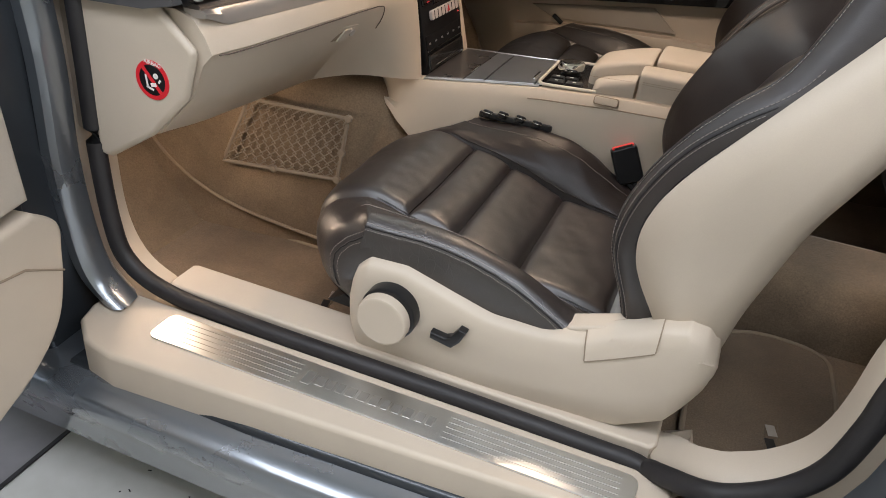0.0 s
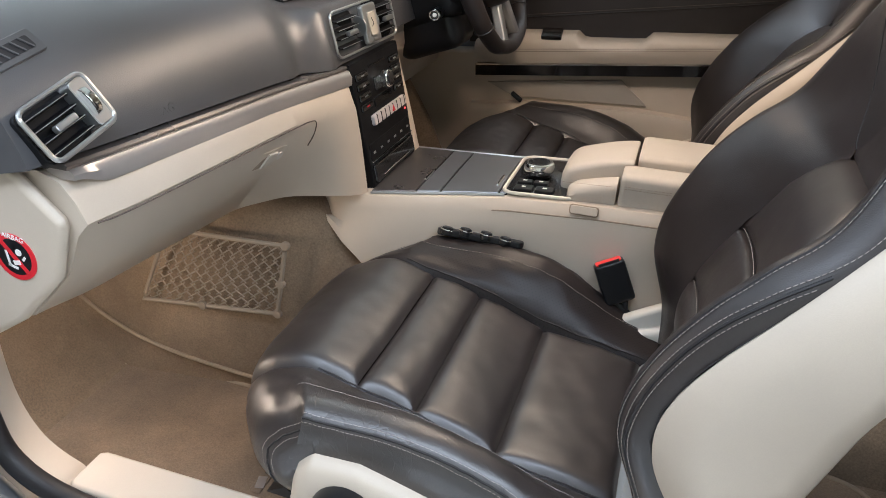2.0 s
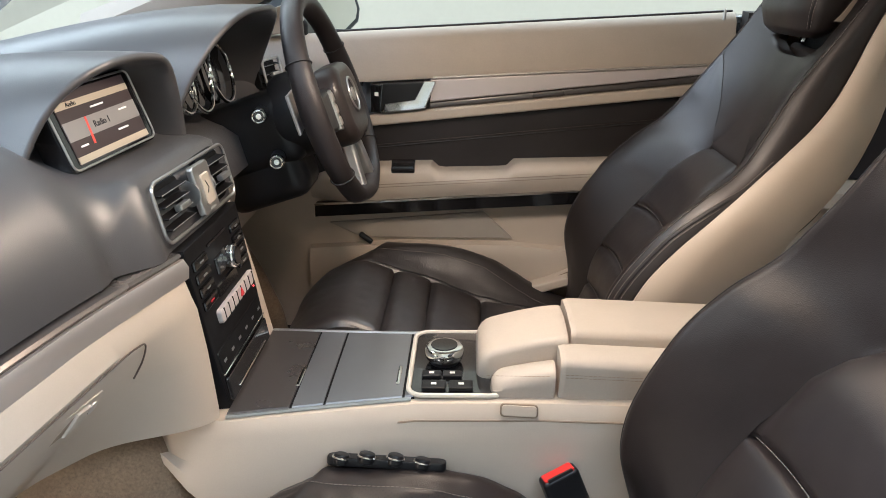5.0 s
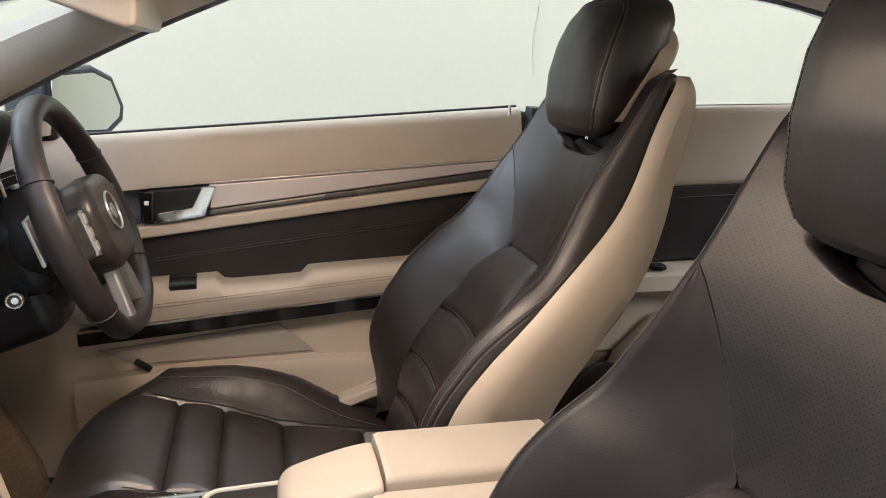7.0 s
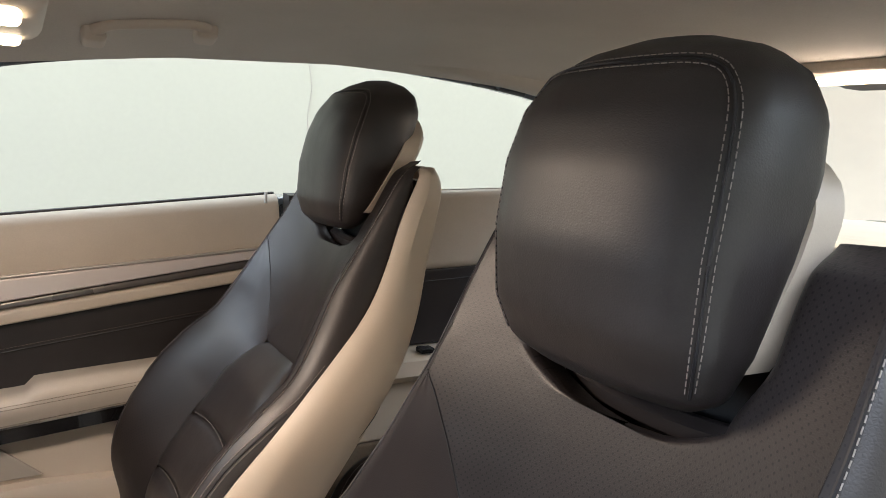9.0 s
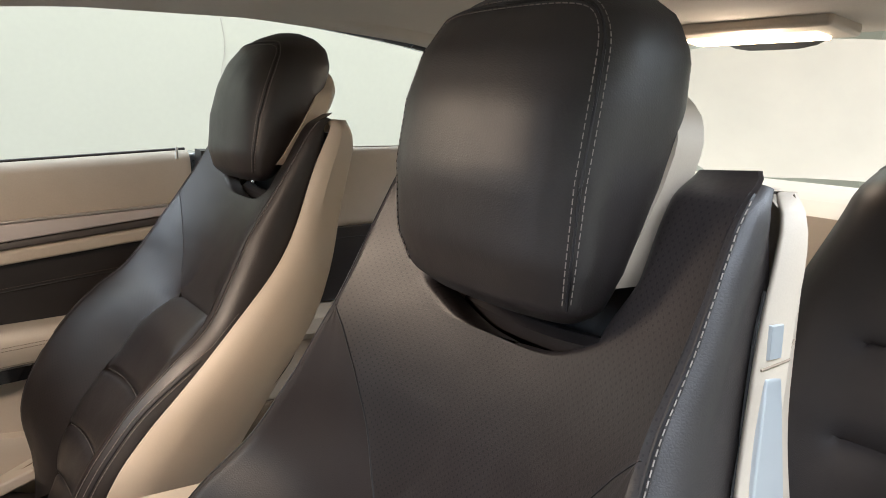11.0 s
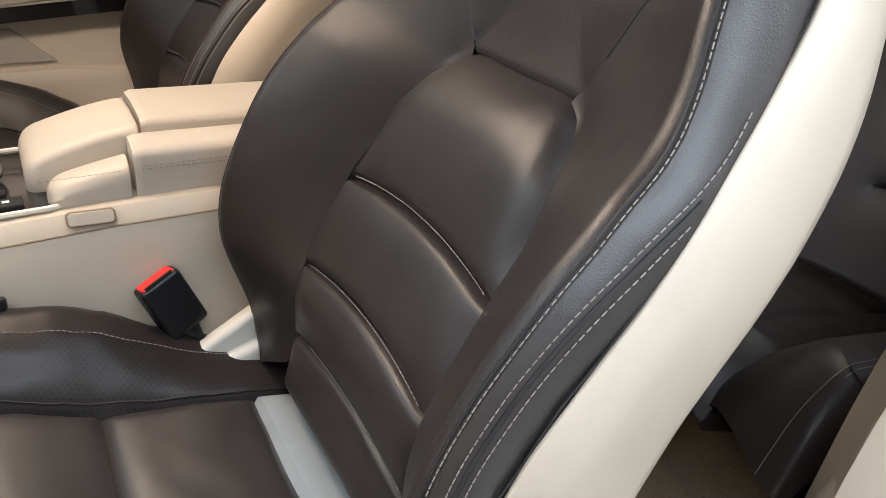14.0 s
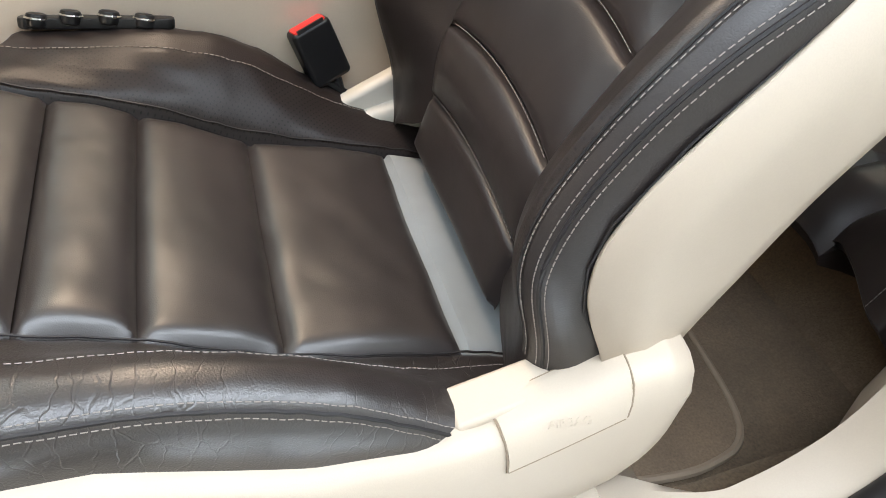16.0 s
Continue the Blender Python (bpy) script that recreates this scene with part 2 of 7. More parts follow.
# ---- building helpers ----
def part(name, bm, mat, parent=None, label="", smooth=True, angle=40, uv=None):
    """Links a bmesh as one mesh object under a thing or a part."""
    me = bpy.data.meshes.new(name)
    bmesh.ops.recalc_face_normals(bm, faces=bm.faces)
    bm.to_mesh(me)
    bm.free()
    me.materials.append(mat)
    if smooth:
        me.polygons.foreach_set("use_smooth", [True] * len(me.polygons))
        me.set_sharp_from_angle(angle=radians(angle))
    ob = new(name, me)
    if smooth and len(me.polygons) < 1500:
        even = ob.modifiers.new("even_shading", "WEIGHTED_NORMAL")
        even.keep_sharp = True
    if parent:
        ob.parent = parent
        ob.matrix_parent_inverse = Matrix.Translation(-parent.location)
    if label:
        ob["label"] = label
    return ob


def thing(name, place, label, category, group="", kind=""):
    ob = new(name)
    ob.location = place
    ob.empty_display_size = 0.05
    return tagged(ob, label, category, group, kind)


def curve(points, n=12):
    """A smooth line through a few points."""
    p = [Vector(q) for q in points]
    p = [p[0] * 2 - p[1]] + p + [p[-1] * 2 - p[-2]]
    out = []
    for i in range(1, len(p) - 2):
        a, b, c, d = p[i - 1], p[i], p[i + 1], p[i + 2]
        for k in range(n):
            t = k / n
            out.append(0.5 * ((2 * b) + (c - a) * t + (2 * a - 5 * b + 4 * c - d) * t * t + (3 * b - a - 3 * c + d) * t ** 3))
    out.append(p[-2])
    return out


class Way:
    """A smooth line in the x-z plane, walked by its length."""

    def __init__(self, points, n=24):
        pts = curve([(x, 0, z) for x, z in points], n)
        self.p = np.array([(q.x, q.z) for q in pts])
        self.s = np.r_[0, np.cumsum(np.hypot(*np.diff(self.p, axis=0).T))]
        self.long = float(self.s[-1])

    def at(self, s):
        return float(np.interp(s, self.s, self.p[:, 0])), float(np.interp(s, self.s, self.p[:, 1]))

    def side(self, s, span=0.006):
        """The unit vector at right angles to the line, turned to the left of its run."""
        a, b = self.at(max(0, s - span)), self.at(min(self.long, s + span))
        d = np.array(b) - a
        d /= np.linalg.norm(d) + 1e-9
        return -d[1], d[0]

    def where_x(self, x):
        return float(self.s[np.argmin(abs(self.p[:, 0] - x))])

    def where_z(self, z):
        return float(np.interp(z, self.p[:, 1], self.s))


def grid(f, a0, a1, na, b0, b1, nb, bm=None, uv=True):
    """A sheet of quads over f(a, b), with a map in metres of a and b."""
    bm = bm or bmesh.new()
    layer = bm.loops.layers.uv.verify() if uv else None
    rows = []
    for i in range(na + 1):
        a = a0 + (a1 - a0) * i / na
        rows.append([(bm.verts.new(f(a, b0 + (b1 - b0) * j / nb)), a, b0 + (b1 - b0) * j / nb) for j in range(nb + 1)])
    for r, s in zip(rows, rows[1:]):
        for j in range(nb):
            quad = (r[j], r[j + 1], s[j + 1], s[j])
            face = bm.faces.new([q[0] for q in quad])
            if uv:
                for loop, q in zip(face.loops, quad):
                    loop[layer].uv = (q[1], q[2])
    return bm


def loft(rings, bm=None, closed=True, caps=True):
    """Skin over rings of equal count."""
    bm = bm or bmesh.new()
    made = [[bm.verts.new(p) for p in r] for r in rings]
    n = len(made[0])
    for r, s in zip(made, made[1:]):
        for j in range(n if closed else n - 1):
            bm.faces.new((r[j], r[(j + 1) % n], s[(j + 1) % n], s[j]))
    if caps and closed:
        bm.faces.new(made[0])
        bm.faces.new(list(reversed(made[-1])))
    return bm


def tube(points, r, seg=8, bm=None, closed=False, flat=1.0):
    """A round or oval bar along a line of points."""
    pts = [Vector(p) for p in points]
    rings = []
    n = len(pts)
    for i, p in enumerate(pts):
        a, b = (pts[(i - 1) % n], pts[(i + 1) % n]) if closed else (pts[max(0, i - 1)], pts[min(n - 1, i + 1)])
        d = (b - a).normalized()
        side = d.cross(Vector((0, 0, 1)))
        side = side.normalized() if side.length > 1e-3 else Vector((0, 1, 0))
        up = side.cross(d).normalized()
        rr = r(i / (n - 1)) if callable(r) else r
        rings.append([p + side * math.cos(2 * math.pi * k / seg) * rr + up * math.sin(2 * math.pi * k / seg) * rr * flat for k in range(seg)])
    if closed:
        rings.append(rings[0])
    bm = loft(rings, bm, True, not closed)
    if closed:
        bmesh.ops.remove_doubles(bm, verts=bm.verts, dist=1e-6)
    return bm


def rbox(size, m=None, r=0.004, seg=2, bm=None):
    """A box with rounded edges, at the pose m."""
    own = bmesh.new()
    bmesh.ops.create_cube(own, size=1)
    for v in own.verts:
        v.co = Vector((v.co.x * size[0], v.co.y * size[1], v.co.z * size[2]))
    r = min(r, min(size) * 0.49)
    if r > 0:
        bmesh.ops.bevel(own, geom=own.edges, offset=r, segments=seg, profile=0.5, affect="EDGES")
    if m is not None:
        bmesh.ops.transform(own, matrix=m, verts=own.verts)
    return join(bm, own)


def join(bm, own):
    if bm is None:
        return own
    me = bpy.data.meshes.new("joined")
    own.to_mesh(me)
    own.free()
    bm.from_mesh(me)
    bpy.data.meshes.remove(me)
    return bm


def span(lo, hi, r=0.006, seg=2, bm=None):
    """A rounded box from corner to corner."""
    c = [(a + b) / 2 for a, b in zip(lo, hi)]
    return rbox([abs(b - a) for a, b in zip(lo, hi)], Matrix.Translation(c), r, seg, bm)


def slab(outline, lo, hi, plane="xz", r=0.004, seg=2, bm=None, m=None):
    """An outline in a plane, carried from lo to hi along the third axis, its rims rounded."""
    own = bmesh.new()
    put = {"xz": lambda a, b, c: (a, c, b), "xy": lambda a, b, c: (a, b, c), "yz": lambda a, b, c: (c, a, b)}[plane]
    low = [own.verts.new(put(a, b, lo)) for a, b in outline]
    high = [own.verts.new(put(a, b, hi)) for a, b in outline]
    n = len(outline)
    rims = []
    own.faces.new(low)
    own.faces.new(list(reversed(high)))
    for i in range(n):
        own.faces.new((low[i], low[(i + 1) % n], high[(i + 1) % n], high[i]))
    bmesh.ops.recalc_face_normals(own, faces=own.faces)
    if r > 0:
        for e in own.edges:
            if (e.verts[0] in low) == (e.verts[1] in low):
                rims.append(e)
        bmesh.ops.bevel(own, geom=rims, offset=r, segments=seg, profile=0.5, affect="EDGES")
    if m is not None:
        bmesh.ops.transform(own, matrix=m, verts=own.verts)
    return join(bm, own)


def disc(r, depth, m, seg=32, bevel=0.0, bm=None):
    """A short round bar along its own z."""
    own = bmesh.new()
    bmesh.ops.create_cone(own, cap_ends=True, segments=seg, radius1=r, radius2=r, depth=depth)
    if bevel:
        rims = [e for e in own.edges if abs(e.verts[0].co.z - e.verts[1].co.z) < 1e-6]
        bmesh.ops.bevel(own, geom=rims, offset=bevel, segments=2, profile=0.5, affect="EDGES")
    bmesh.ops.transform(own, matrix=m, verts=own.verts)
    return join(bm, own)


def rounded(w, h, r, n=5):
    """The outline of a rectangle with round corners, about the origin."""
    out = []
    for cx, cy, a0 in ((w / 2 - r, h / 2 - r, 0), (-w / 2 + r, h / 2 - r, 90), (-w / 2 + r, -h / 2 + r, 180), (w / 2 - r, -h / 2 + r, 270)):
        for k in range(n + 1):
            a = radians(a0 + 90 * k / n)
            out.append((cx + r * math.cos(a), cy + r * math.sin(a)))
    return out


def stitches(points, dash=0.0040, gap=0.0018, r=0.00042, bm=None, lift=(0, 0, 0)):
    """Dashes of thread along a line."""
    bm = bm or bmesh.new()
    pts = np.array([tuple(Vector(p) + Vector(lift)) for p in points])
    s = np.r_[0, np.cumsum(np.linalg.norm(np.diff(pts, axis=0), axis=1))]
    t = 0.0
    while t + dash < s[-1]:
        a, b = [Vector([np.interp(q, s, pts[:, k]) for k in range(3)]) for q in (t, t + dash)]
        tube([a, b], r, 4, bm)
        t += dash + gap
    return bm


def smooth01(t):
    t = min(1.0, max(0.0, t))
    return t * t * (3 - 2 * t)


def frame_at(origin, ahead, up):
    """A pose whose z looks ahead, whose y is near up."""
    z = Vector(ahead).normalized()
    x = Vector(up).cross(z).normalized()
    y = z.cross(x)
    m = Matrix((x, y, z)).transposed().to_4x4()
    return Matrix.Translation(origin) @ m


def text(body, size, m, mat, parent, name="lettering", depth=0.0004, label=""):
    c = bpy.data.curves.new(name, "FONT")
    c.body, c.size, c.extrude, c.align_x, c.align_y = body, size, depth, "CENTER", "CENTER"
    tmp = bpy.data.objects.new(name, c)
    me = bpy.data.meshes.new_from_object(tmp)
    bpy.data.objects.remove(tmp)
    bm = bmesh.new()
    bm.from_mesh(me)
    bpy.data.meshes.remove(me)
    bmesh.ops.transform(bm, matrix=m, verts=bm.verts)
    return part(name, bm, mat, parent, label, smooth=False)


# ---- the hall ----
def hall():
    ground = tagged(part("ground", span((-14, -14, -0.2), (14, 14, 0.0), 0), TILE_LIGHT, smooth=False), "pale polished hall floor", "floor", kind="structure")
    strip = slab([(-1.75, -3.2), (-1.01, -3.2), (-1.01, 3.0), (-1.75, 3.0)], 0.0, 0.004, "xy", 0)
    part("floor_tile", strip, TILE_DARK, ground, "dark grey floor tile", smooth=False)
    part("floor_joint", span((-1.012, -3.2, 0.001), (-1.004, 3.0, 0.0055), 0), RUBBER, ground, smooth=False)
    for name, lo, hi in (("wall_north", (-7, 2.6, 0), (7, 2.75, 3.2)), ("wall_south", (-7, -5.2, 0), (7, -5.05, 3.2)),
                         ("wall_west", (-7, -5.05, 0), (-6.85, 2.6, 3.2)), ("wall_east", (6.85, -5.05, 0), (7, 2.6, 3.2))):
        tagged(part(name, span(lo, hi, 0), WALLPAINT, smooth=False), "plain cream painted hall wall", "wall", kind="structure")
    tagged(part("ceiling", span((-7, -5.2, 3.2), (7, 2.75, 3.3), 0), CEILPAINT, smooth=False), "white hall ceiling", "ceiling", kind="structure")
    specks = bmesh.new()
    rnd = random.Random(4)
    for _ in range(40):
        x, y, a = rnd.uniform(-1.0, -0.2), rnd.uniform(-1.25, -0.75), rnd.uniform(0, 180)
        rbox((rnd.uniform(0.003, 0.011), 0.002, 0.0015), pose(x, y, 0.0012, 0, 0, a), 0, 1, specks)
    tagged(part("floor_grit", specks, RUBBER, smooth=False), "small dark specks of grit on the hall floor", "grit", kind="stuff")
    crack = bmesh.new()
    tube(curve([(0.98, 2.598, 1.62), (1.0, 2.598, 1.5), (0.985, 2.598, 1.36), (1.0, 2.598, 1.2)], 6), 0.002, 5, crack)
    tagged(part("wall_crack", crack, LINER), "thin crack in the cream wall paint", "crack", kind="structure")


hall()


# ---- front seats ----
CUSHION = Way([(0.03, 0.482), (-0.05, 0.499), (-0.205, 0.526), (-0.312, 0.563), (-0.392, 0.583), (-0.47, 0.597), (-0.54, 0.576),
               (-0.575, 0.53), (-0.562, 0.475), (-0.515, 0.435)])
BACK = Way([(-0.045, 0.46), (-0.014, 0.568), (-0.006, 0.659), (0.042, 0.755), (0.092, 0.835), (0.138, 0.90), (0.168, 1.0), (0.196, 1.08),
            (0.211, 1.13), (0.229, 1.185), (0.25, 1.222)])
WIDTH_Z = (0.45, 0.56, 0.64, 0.70, 0.76, 0.82, 0.86, 0.90, 0.95, 1.0, 1.05, 1.13, 1.19, 1.225)
WIDTH = (0.225, 0.243, 0.252, 0.256, 0.264, 0.267, 0.264, 0.254, 0.240, 0.223, 0.207, 0.199, 0.195, 0.185)
CREST_Z = (0.45, 0.52, 0.56, 0.60, 0.64, 0.673, 0.714, 0.78, 0.83, 0.88, 0.93, 0.977, 1.02, 1.05, 1.10, 1.15, 1.20, 1.23)
CREST = (-0.02, 0.004, 0.020, 0.038, 0.056, 0.070, 0.082, 0.086, 0.078, 0.069, 0.060, 0.053, 0.046, 0.043, 0.034, 0.026, 0.018, 0.010)
INSERT_Z = (0.45, 0.77, 0.83, 0.862, 0.881, 0.893, 0.905, 0.93, 0.96, 1.0, 1.03, 1.056)
INSERT = (0.133, 0.133, 0.124, 0.110, 0.094, 0.072, 0.084, 0.098, 0.114, 0.142, 0.168, 0.196)
SHELL_Z = (0.52, 0.585, 0.64, 0.686, 0.725, 0.787, 0.849, 0.939, 1.004, 1.061, 1.128, 1.19, 1.222)
SHELL_FRONT = (0.035, 0.012, -0.022, -0.034, -0.031, -0.004, 0.044, 0.12, 0.176, 0.2, 0.212, 0.232, 0.25)
REAR_Z = (0.50, 0.60, 0.75, 0.85, 0.915, 1.0, 1.1, 1.19, 1.225)
REAR = (0.10, 0.114, 0.155, 0.205, 0.248, 0.276, 0.288, 0.297, 0.290)


def front_seat(side, y0, dx, back_dx, dz, lean, label):
    """One sports seat. side: 1 where its door lies towards +y. Across the seat, u grows towards the door."""

    def put(x, u, z):
        return Vector((x + dx, y0 + side * u, z + dz))

    def lay(x, u, z):
        """The same for the backrest, which may lean back further."""
        return Vector((x + back_dx + lean * (z - 0.66), y0 + side * u, z + dz))

    seat = thing("front_seat", put(-0.2, 0, 0.25), label, "car seat", "front seats")
    pale, seam_lines = bmesh.new(), bmesh.new()

    def pipe(run, r):
        part("piping", tube(run, r, 5), RUBBER, seat)


    # cushion
    W = 0.262
    xs = np.array([-0.6, -0.56, -0.483, -0.395, -0.285, -0.226, -0.173, -0.127, -0.082, 0.03])
    inner = np.array([0.0, 0.0, 0.004, 0.026, 0.067, 0.074, 0.056, 0.034, 0.022, 0.014])
    outer = np.array([0.0, 0.0, 0.010, 0.034, 0.064, 0.068, 0.058, 0.040, 0.018, 0.004])

    corner_from = CUSHION.where_x(-0.40)

    def on_cushion(s, u, h=0.0):
        x, z = CUSHION.at(s)
        nx, nz = CUSHION.side(s)
        nx, nz = -nx, -nz
        corner = 0.105 * (min(abs(u), W) / W) ** 3 * smooth01((s - corner_from) / 0.13)
        return put(x + nx * h + corner, u, z + nz * h)

    seams = [CUSHION.where_x(x) for x in (-0.052, -0.205, -0.312, -0.392)]
    nose = CUSHION.long
    bounds = list(zip(seams, seams[1:])) + [(seams[-1], nose)]

    def insert(a, b, last):
        def f(s, u):
            t = (s - a) / (b - a)
            edge = min(s - a, b - s if not last else 9)
            lip = 1 - math.exp(-max(0.0, edge) / 0.006)
            rim = 1 - math.exp(-max(0.0, 0.154 - abs(u)) / 0.006)
            puff = 0.006 * (math.sin(math.pi * min(1, t)) if not last else math.exp(-((t - 0.2) / 0.3) ** 2))
            sag = -0.004 * (1 - (u / 0.155) ** 2)
            ripple = 0.0022 * noise.noise(Vector((s * 16, u * 12, 3.1 + side))) + 0.001 * noise.noise(Vector((s * 40, u * 46, 1.7)))
            return on_cushion(s, u, -0.011 + 0.012 * min(lip, rim) + puff * rim + sag + ripple)
        return f

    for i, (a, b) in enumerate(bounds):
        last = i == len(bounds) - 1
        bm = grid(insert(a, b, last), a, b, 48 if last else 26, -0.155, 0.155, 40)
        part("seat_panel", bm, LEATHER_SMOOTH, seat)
    strip = grid(lambda s, u: on_cushion(s, u, -0.001 - 0.02 * smooth01((0.03 - s) / 0.03) - 0.011 * smooth01((s - seams[0] + 0.005) / 0.007) - 0.006 * smooth01((abs(u) - 0.146) / 0.012)), 0.0, seams[0] + 0.003, 24, -0.158, 0.158, 40)
    part("seat_gap_strip", strip, GREYCLOTH, seat, "grey vinyl strip behind the cushion")

    def bolster(sign, rise):
        def f(s, w):
            x, _ = CUSHION.at(s)
            top = sum(float(np.interp(x + d, xs, rise)) for d in (-0.04, -0.026, -0.013, 0.0, 0.013, 0.026, 0.04)) / 7 * smooth01((nose - s) / 0.12)
            gentle = 0.9 + 0.1 * math.sin(s * 9)
            wr = 0.0016 * noise.noise(Vector((s * 30, w * 9, 5 + sign))) + 0.0012 * noise.noise(Vector((s * 75, w * 30, 2.0)))
            front = smooth01((nose - s) / 0.10)
            if w < 0.5:
                t = w / 0.5
                u = 0.154 + (W - 0.028 - 0.154) * t
                h = top * (1 - (1 - t) ** 1.5 if sign < 0 else smooth01(t * 1.08)) * gentle - 0.011 * math.exp(-t * 16)
                return on_cushion(s, sign * u, h + wr)
            if w < 0.72:
                a = (w - 0.5) / 0.22 * math.pi / 2
                u, h = W - 0.028 + 0.028 * math.sin(a), top * gentle - 0.028 * (1 - math.cos(a))
                return on_cushion(s, sign * (u - 0.02 * (1 - front)), h + wr)
            t = (w - 0.72) / 0.28
            drop = top * gentle - 0.028 - t * (0.075 + 0.35 * top) * (1 - 0.55 * smooth01((x + 0.24) / 0.14) * (sign > 0)) * (0.45 + 0.55 * smooth01((nose - s) / 0.22))
            return on_cushion(s, sign * (W - 0.012 * t * t - 0.02 * (1 - front)), drop + wr)
        split = 0.36 if sign < 0 else 1.0
        return f, grid(f, 0.0, nose, 76, 0.0, split, 30 if sign > 0 else 14)

    for sign, rise, m in ((-1, inner, LEATHER_FINE), (1, outer, LEATHER_WORN)):
        f, bm = bolster(sign, rise)
        if sign < 0:
            layer = bm.loops.layers.uv.verify()
            for face in bm.faces:
                for loop in face.loops:
                    loop[layer].uv.y *= 0.19
        part("cushion_bolster", bm, m, seat)
        if sign < 0:
            part("bolster_roll", grid(f, 0.0, nose, 76, 0.36, 1.0, 20), BOLSTER_LEATHER, seat)
        for w, w1, end in (((0.35, 0.35, 0.80),) if sign < 0 else ((0.12, 0.32, 0.70), (0.60, 0.60, 0.93), (0.655, 0.655, 0.93))):
            run = [f(0.02 + (nose * end - 0.02) * k / 120, w + (w1 - w) * smooth01(k / 60)) + Vector((0, 0, 0.0008)) for k in range(121)]
            stitches(run, bm=pale, r=0.0005)
        if sign > 0:
            pipe([f(0.02 + (nose * 0.93 - 0.02) * k / 120, 0.628) for k in range(121)], 0.0016)
        run = [f(0.02 + (nose * 0.62) * k / 60, 0.03) + Vector((0, 0, 0.004)) for k in range(61)]
        pipe(run, 0.0011)
    core = bmesh.new()
    ring = [(-0.46, 0.44), (-0.46, 0.52), (-0.40, 0.545), (-0.2, 0.49), (0.02, 0.46), (0.03, 0.40), (-0.2, 0.40), (-0.5, 0.415)]
    loft([[put(x, u, z) for x, z in ring] for u in (-0.215, 0.215)], core)
    part("cushion_underside", core, BLACK, seat)

    # backrest: one soft form, cut into panels along its seams
    def soft(z, heights, values):
        return sum(float(np.interp(z + d, heights, values)) for d in (-0.03, -0.02, -0.01, 0.0, 0.01, 0.02, 0.03)) / 7

    def half(z):
        q = min(1.0, max(0.0, (z - 1.183) / 0.039))
        return soft(z, WIDTH_Z, WIDTH) - 0.030 * (1 - math.sqrt(1 - q * q))

    tip = BACK.long

    def on_back(s, u, h=0.0):
        x, z = BACK.at(s)
        nx, nz = BACK.side(s, 0.10)
        return lay(x + nx * h, u, z + nz * h)

    def reach(s):
        return float(np.interp(BACK.at(s)[1], INSERT_Z, INSERT))

    def edge_round(z):
        return 0.036 - 0.020 * smooth01((z - 0.95) / 0.2) - 0.010 * smooth01((z - 1.17) / 0.045)

    def form(s, u):
        """Height of the leather over the middle line of the backrest."""
        z = BACK.at(s)[1]
        top = soft(z, CREST_Z, CREST) * (1.0 if u > 0 else 0.95)
        a = float(np.interp(z, (0.5, 0.80, 0.88, 0.92, 0.96, 1.0, 1.10, 1.2), (0.128, 0.122, 0.095, 0.06, 0.03, 0.02, 0.02, 0.04)))
        t = (abs(u) - a) / max(0.01, half(z) - edge_round(z) - a)
        cap = -0.014 * (1 - smooth01((tip - s) / 0.035))
        t = min(1.0, max(0.0, t))
        quick = 1 - smooth01((z - 0.84) / 0.14)
        return top * (t ** 1.9 * (1 - quick) + (t + 0.07 * math.sin(math.pi * t)) * quick) + cap

    cut = [BACK.where_z(z) for z in (0.522, 0.585, 0.668, 0.757, 0.893)]

    def arched(s, k):
        """The seams between the panels rise towards the middle."""
        return s + 0.015 * (1 - k * k) * smooth01((s - cut[0]) / 0.06) * smooth01((cut[4] - s) / 0.10)

    def pad(a, b, top):
        def f(along, k):
            s = along
            lim = reach(s)
            lip = 1 - math.exp(-min(s - a, (b - s) * (0.4 if top else 1.0)) / 0.0035)
            rim = 1 - math.exp(-(1 - abs(k)) * lim / (0.009 if top else 0.004))
            t = (s - a) / (b - a)
            puff = (0.010 if top else 0.006) * math.sin(math.pi * t) ** (1.0 if top else 0.6) * (1 - math.exp(-(1 - abs(k)) * lim / 0.018))
            s = arched(along, k)
            u = k * reach(s)
            dent = 0.0012 * noise.noise(Vector((s * 18, u * 15, 7.7)))
            bow = 0.002 * abs(k) ** 2.2
            shoulder = 0.005 * rim * smooth01(t * 1.6 - 0.4) if top else 0
            return on_back(s, u, form(s, u) - 0.008 + 0.010 * min(lip, rim) + puff + bow + dent + shoulder)
        return f

    for i, (a, b) in enumerate(zip(cut, cut[1:])):
        part("backrest_panel", grid(pad(a, b, i == 3), a, b, 26, -1, 1, 34), BACK_LEATHER, seat)
    for s in cut[1:4]:
        run = [on_back(arched(s + 0.003, k), k * reach(s) * 0.98, form(s, k * reach(s)) + 0.0025) for k in np.linspace(-0.9, 0.9, 40)]
        stitches(run, bm=pale)

    low = cut[4]

    def lim_at(s):
        z = BACK.at(s)[1]
        return min(reach(s), half(z) - edge_round(z))

    neck, crown = BACK.where_z(1.071), BACK.where_z(1.216)

    def upper(s, k):
        lim = lim_at(s)
        u = k * lim
        z = BACK.at(s)[1]
        return on_back(s, u, form(s, u) - 0.0022 * math.exp(-(s - low) / 0.003))

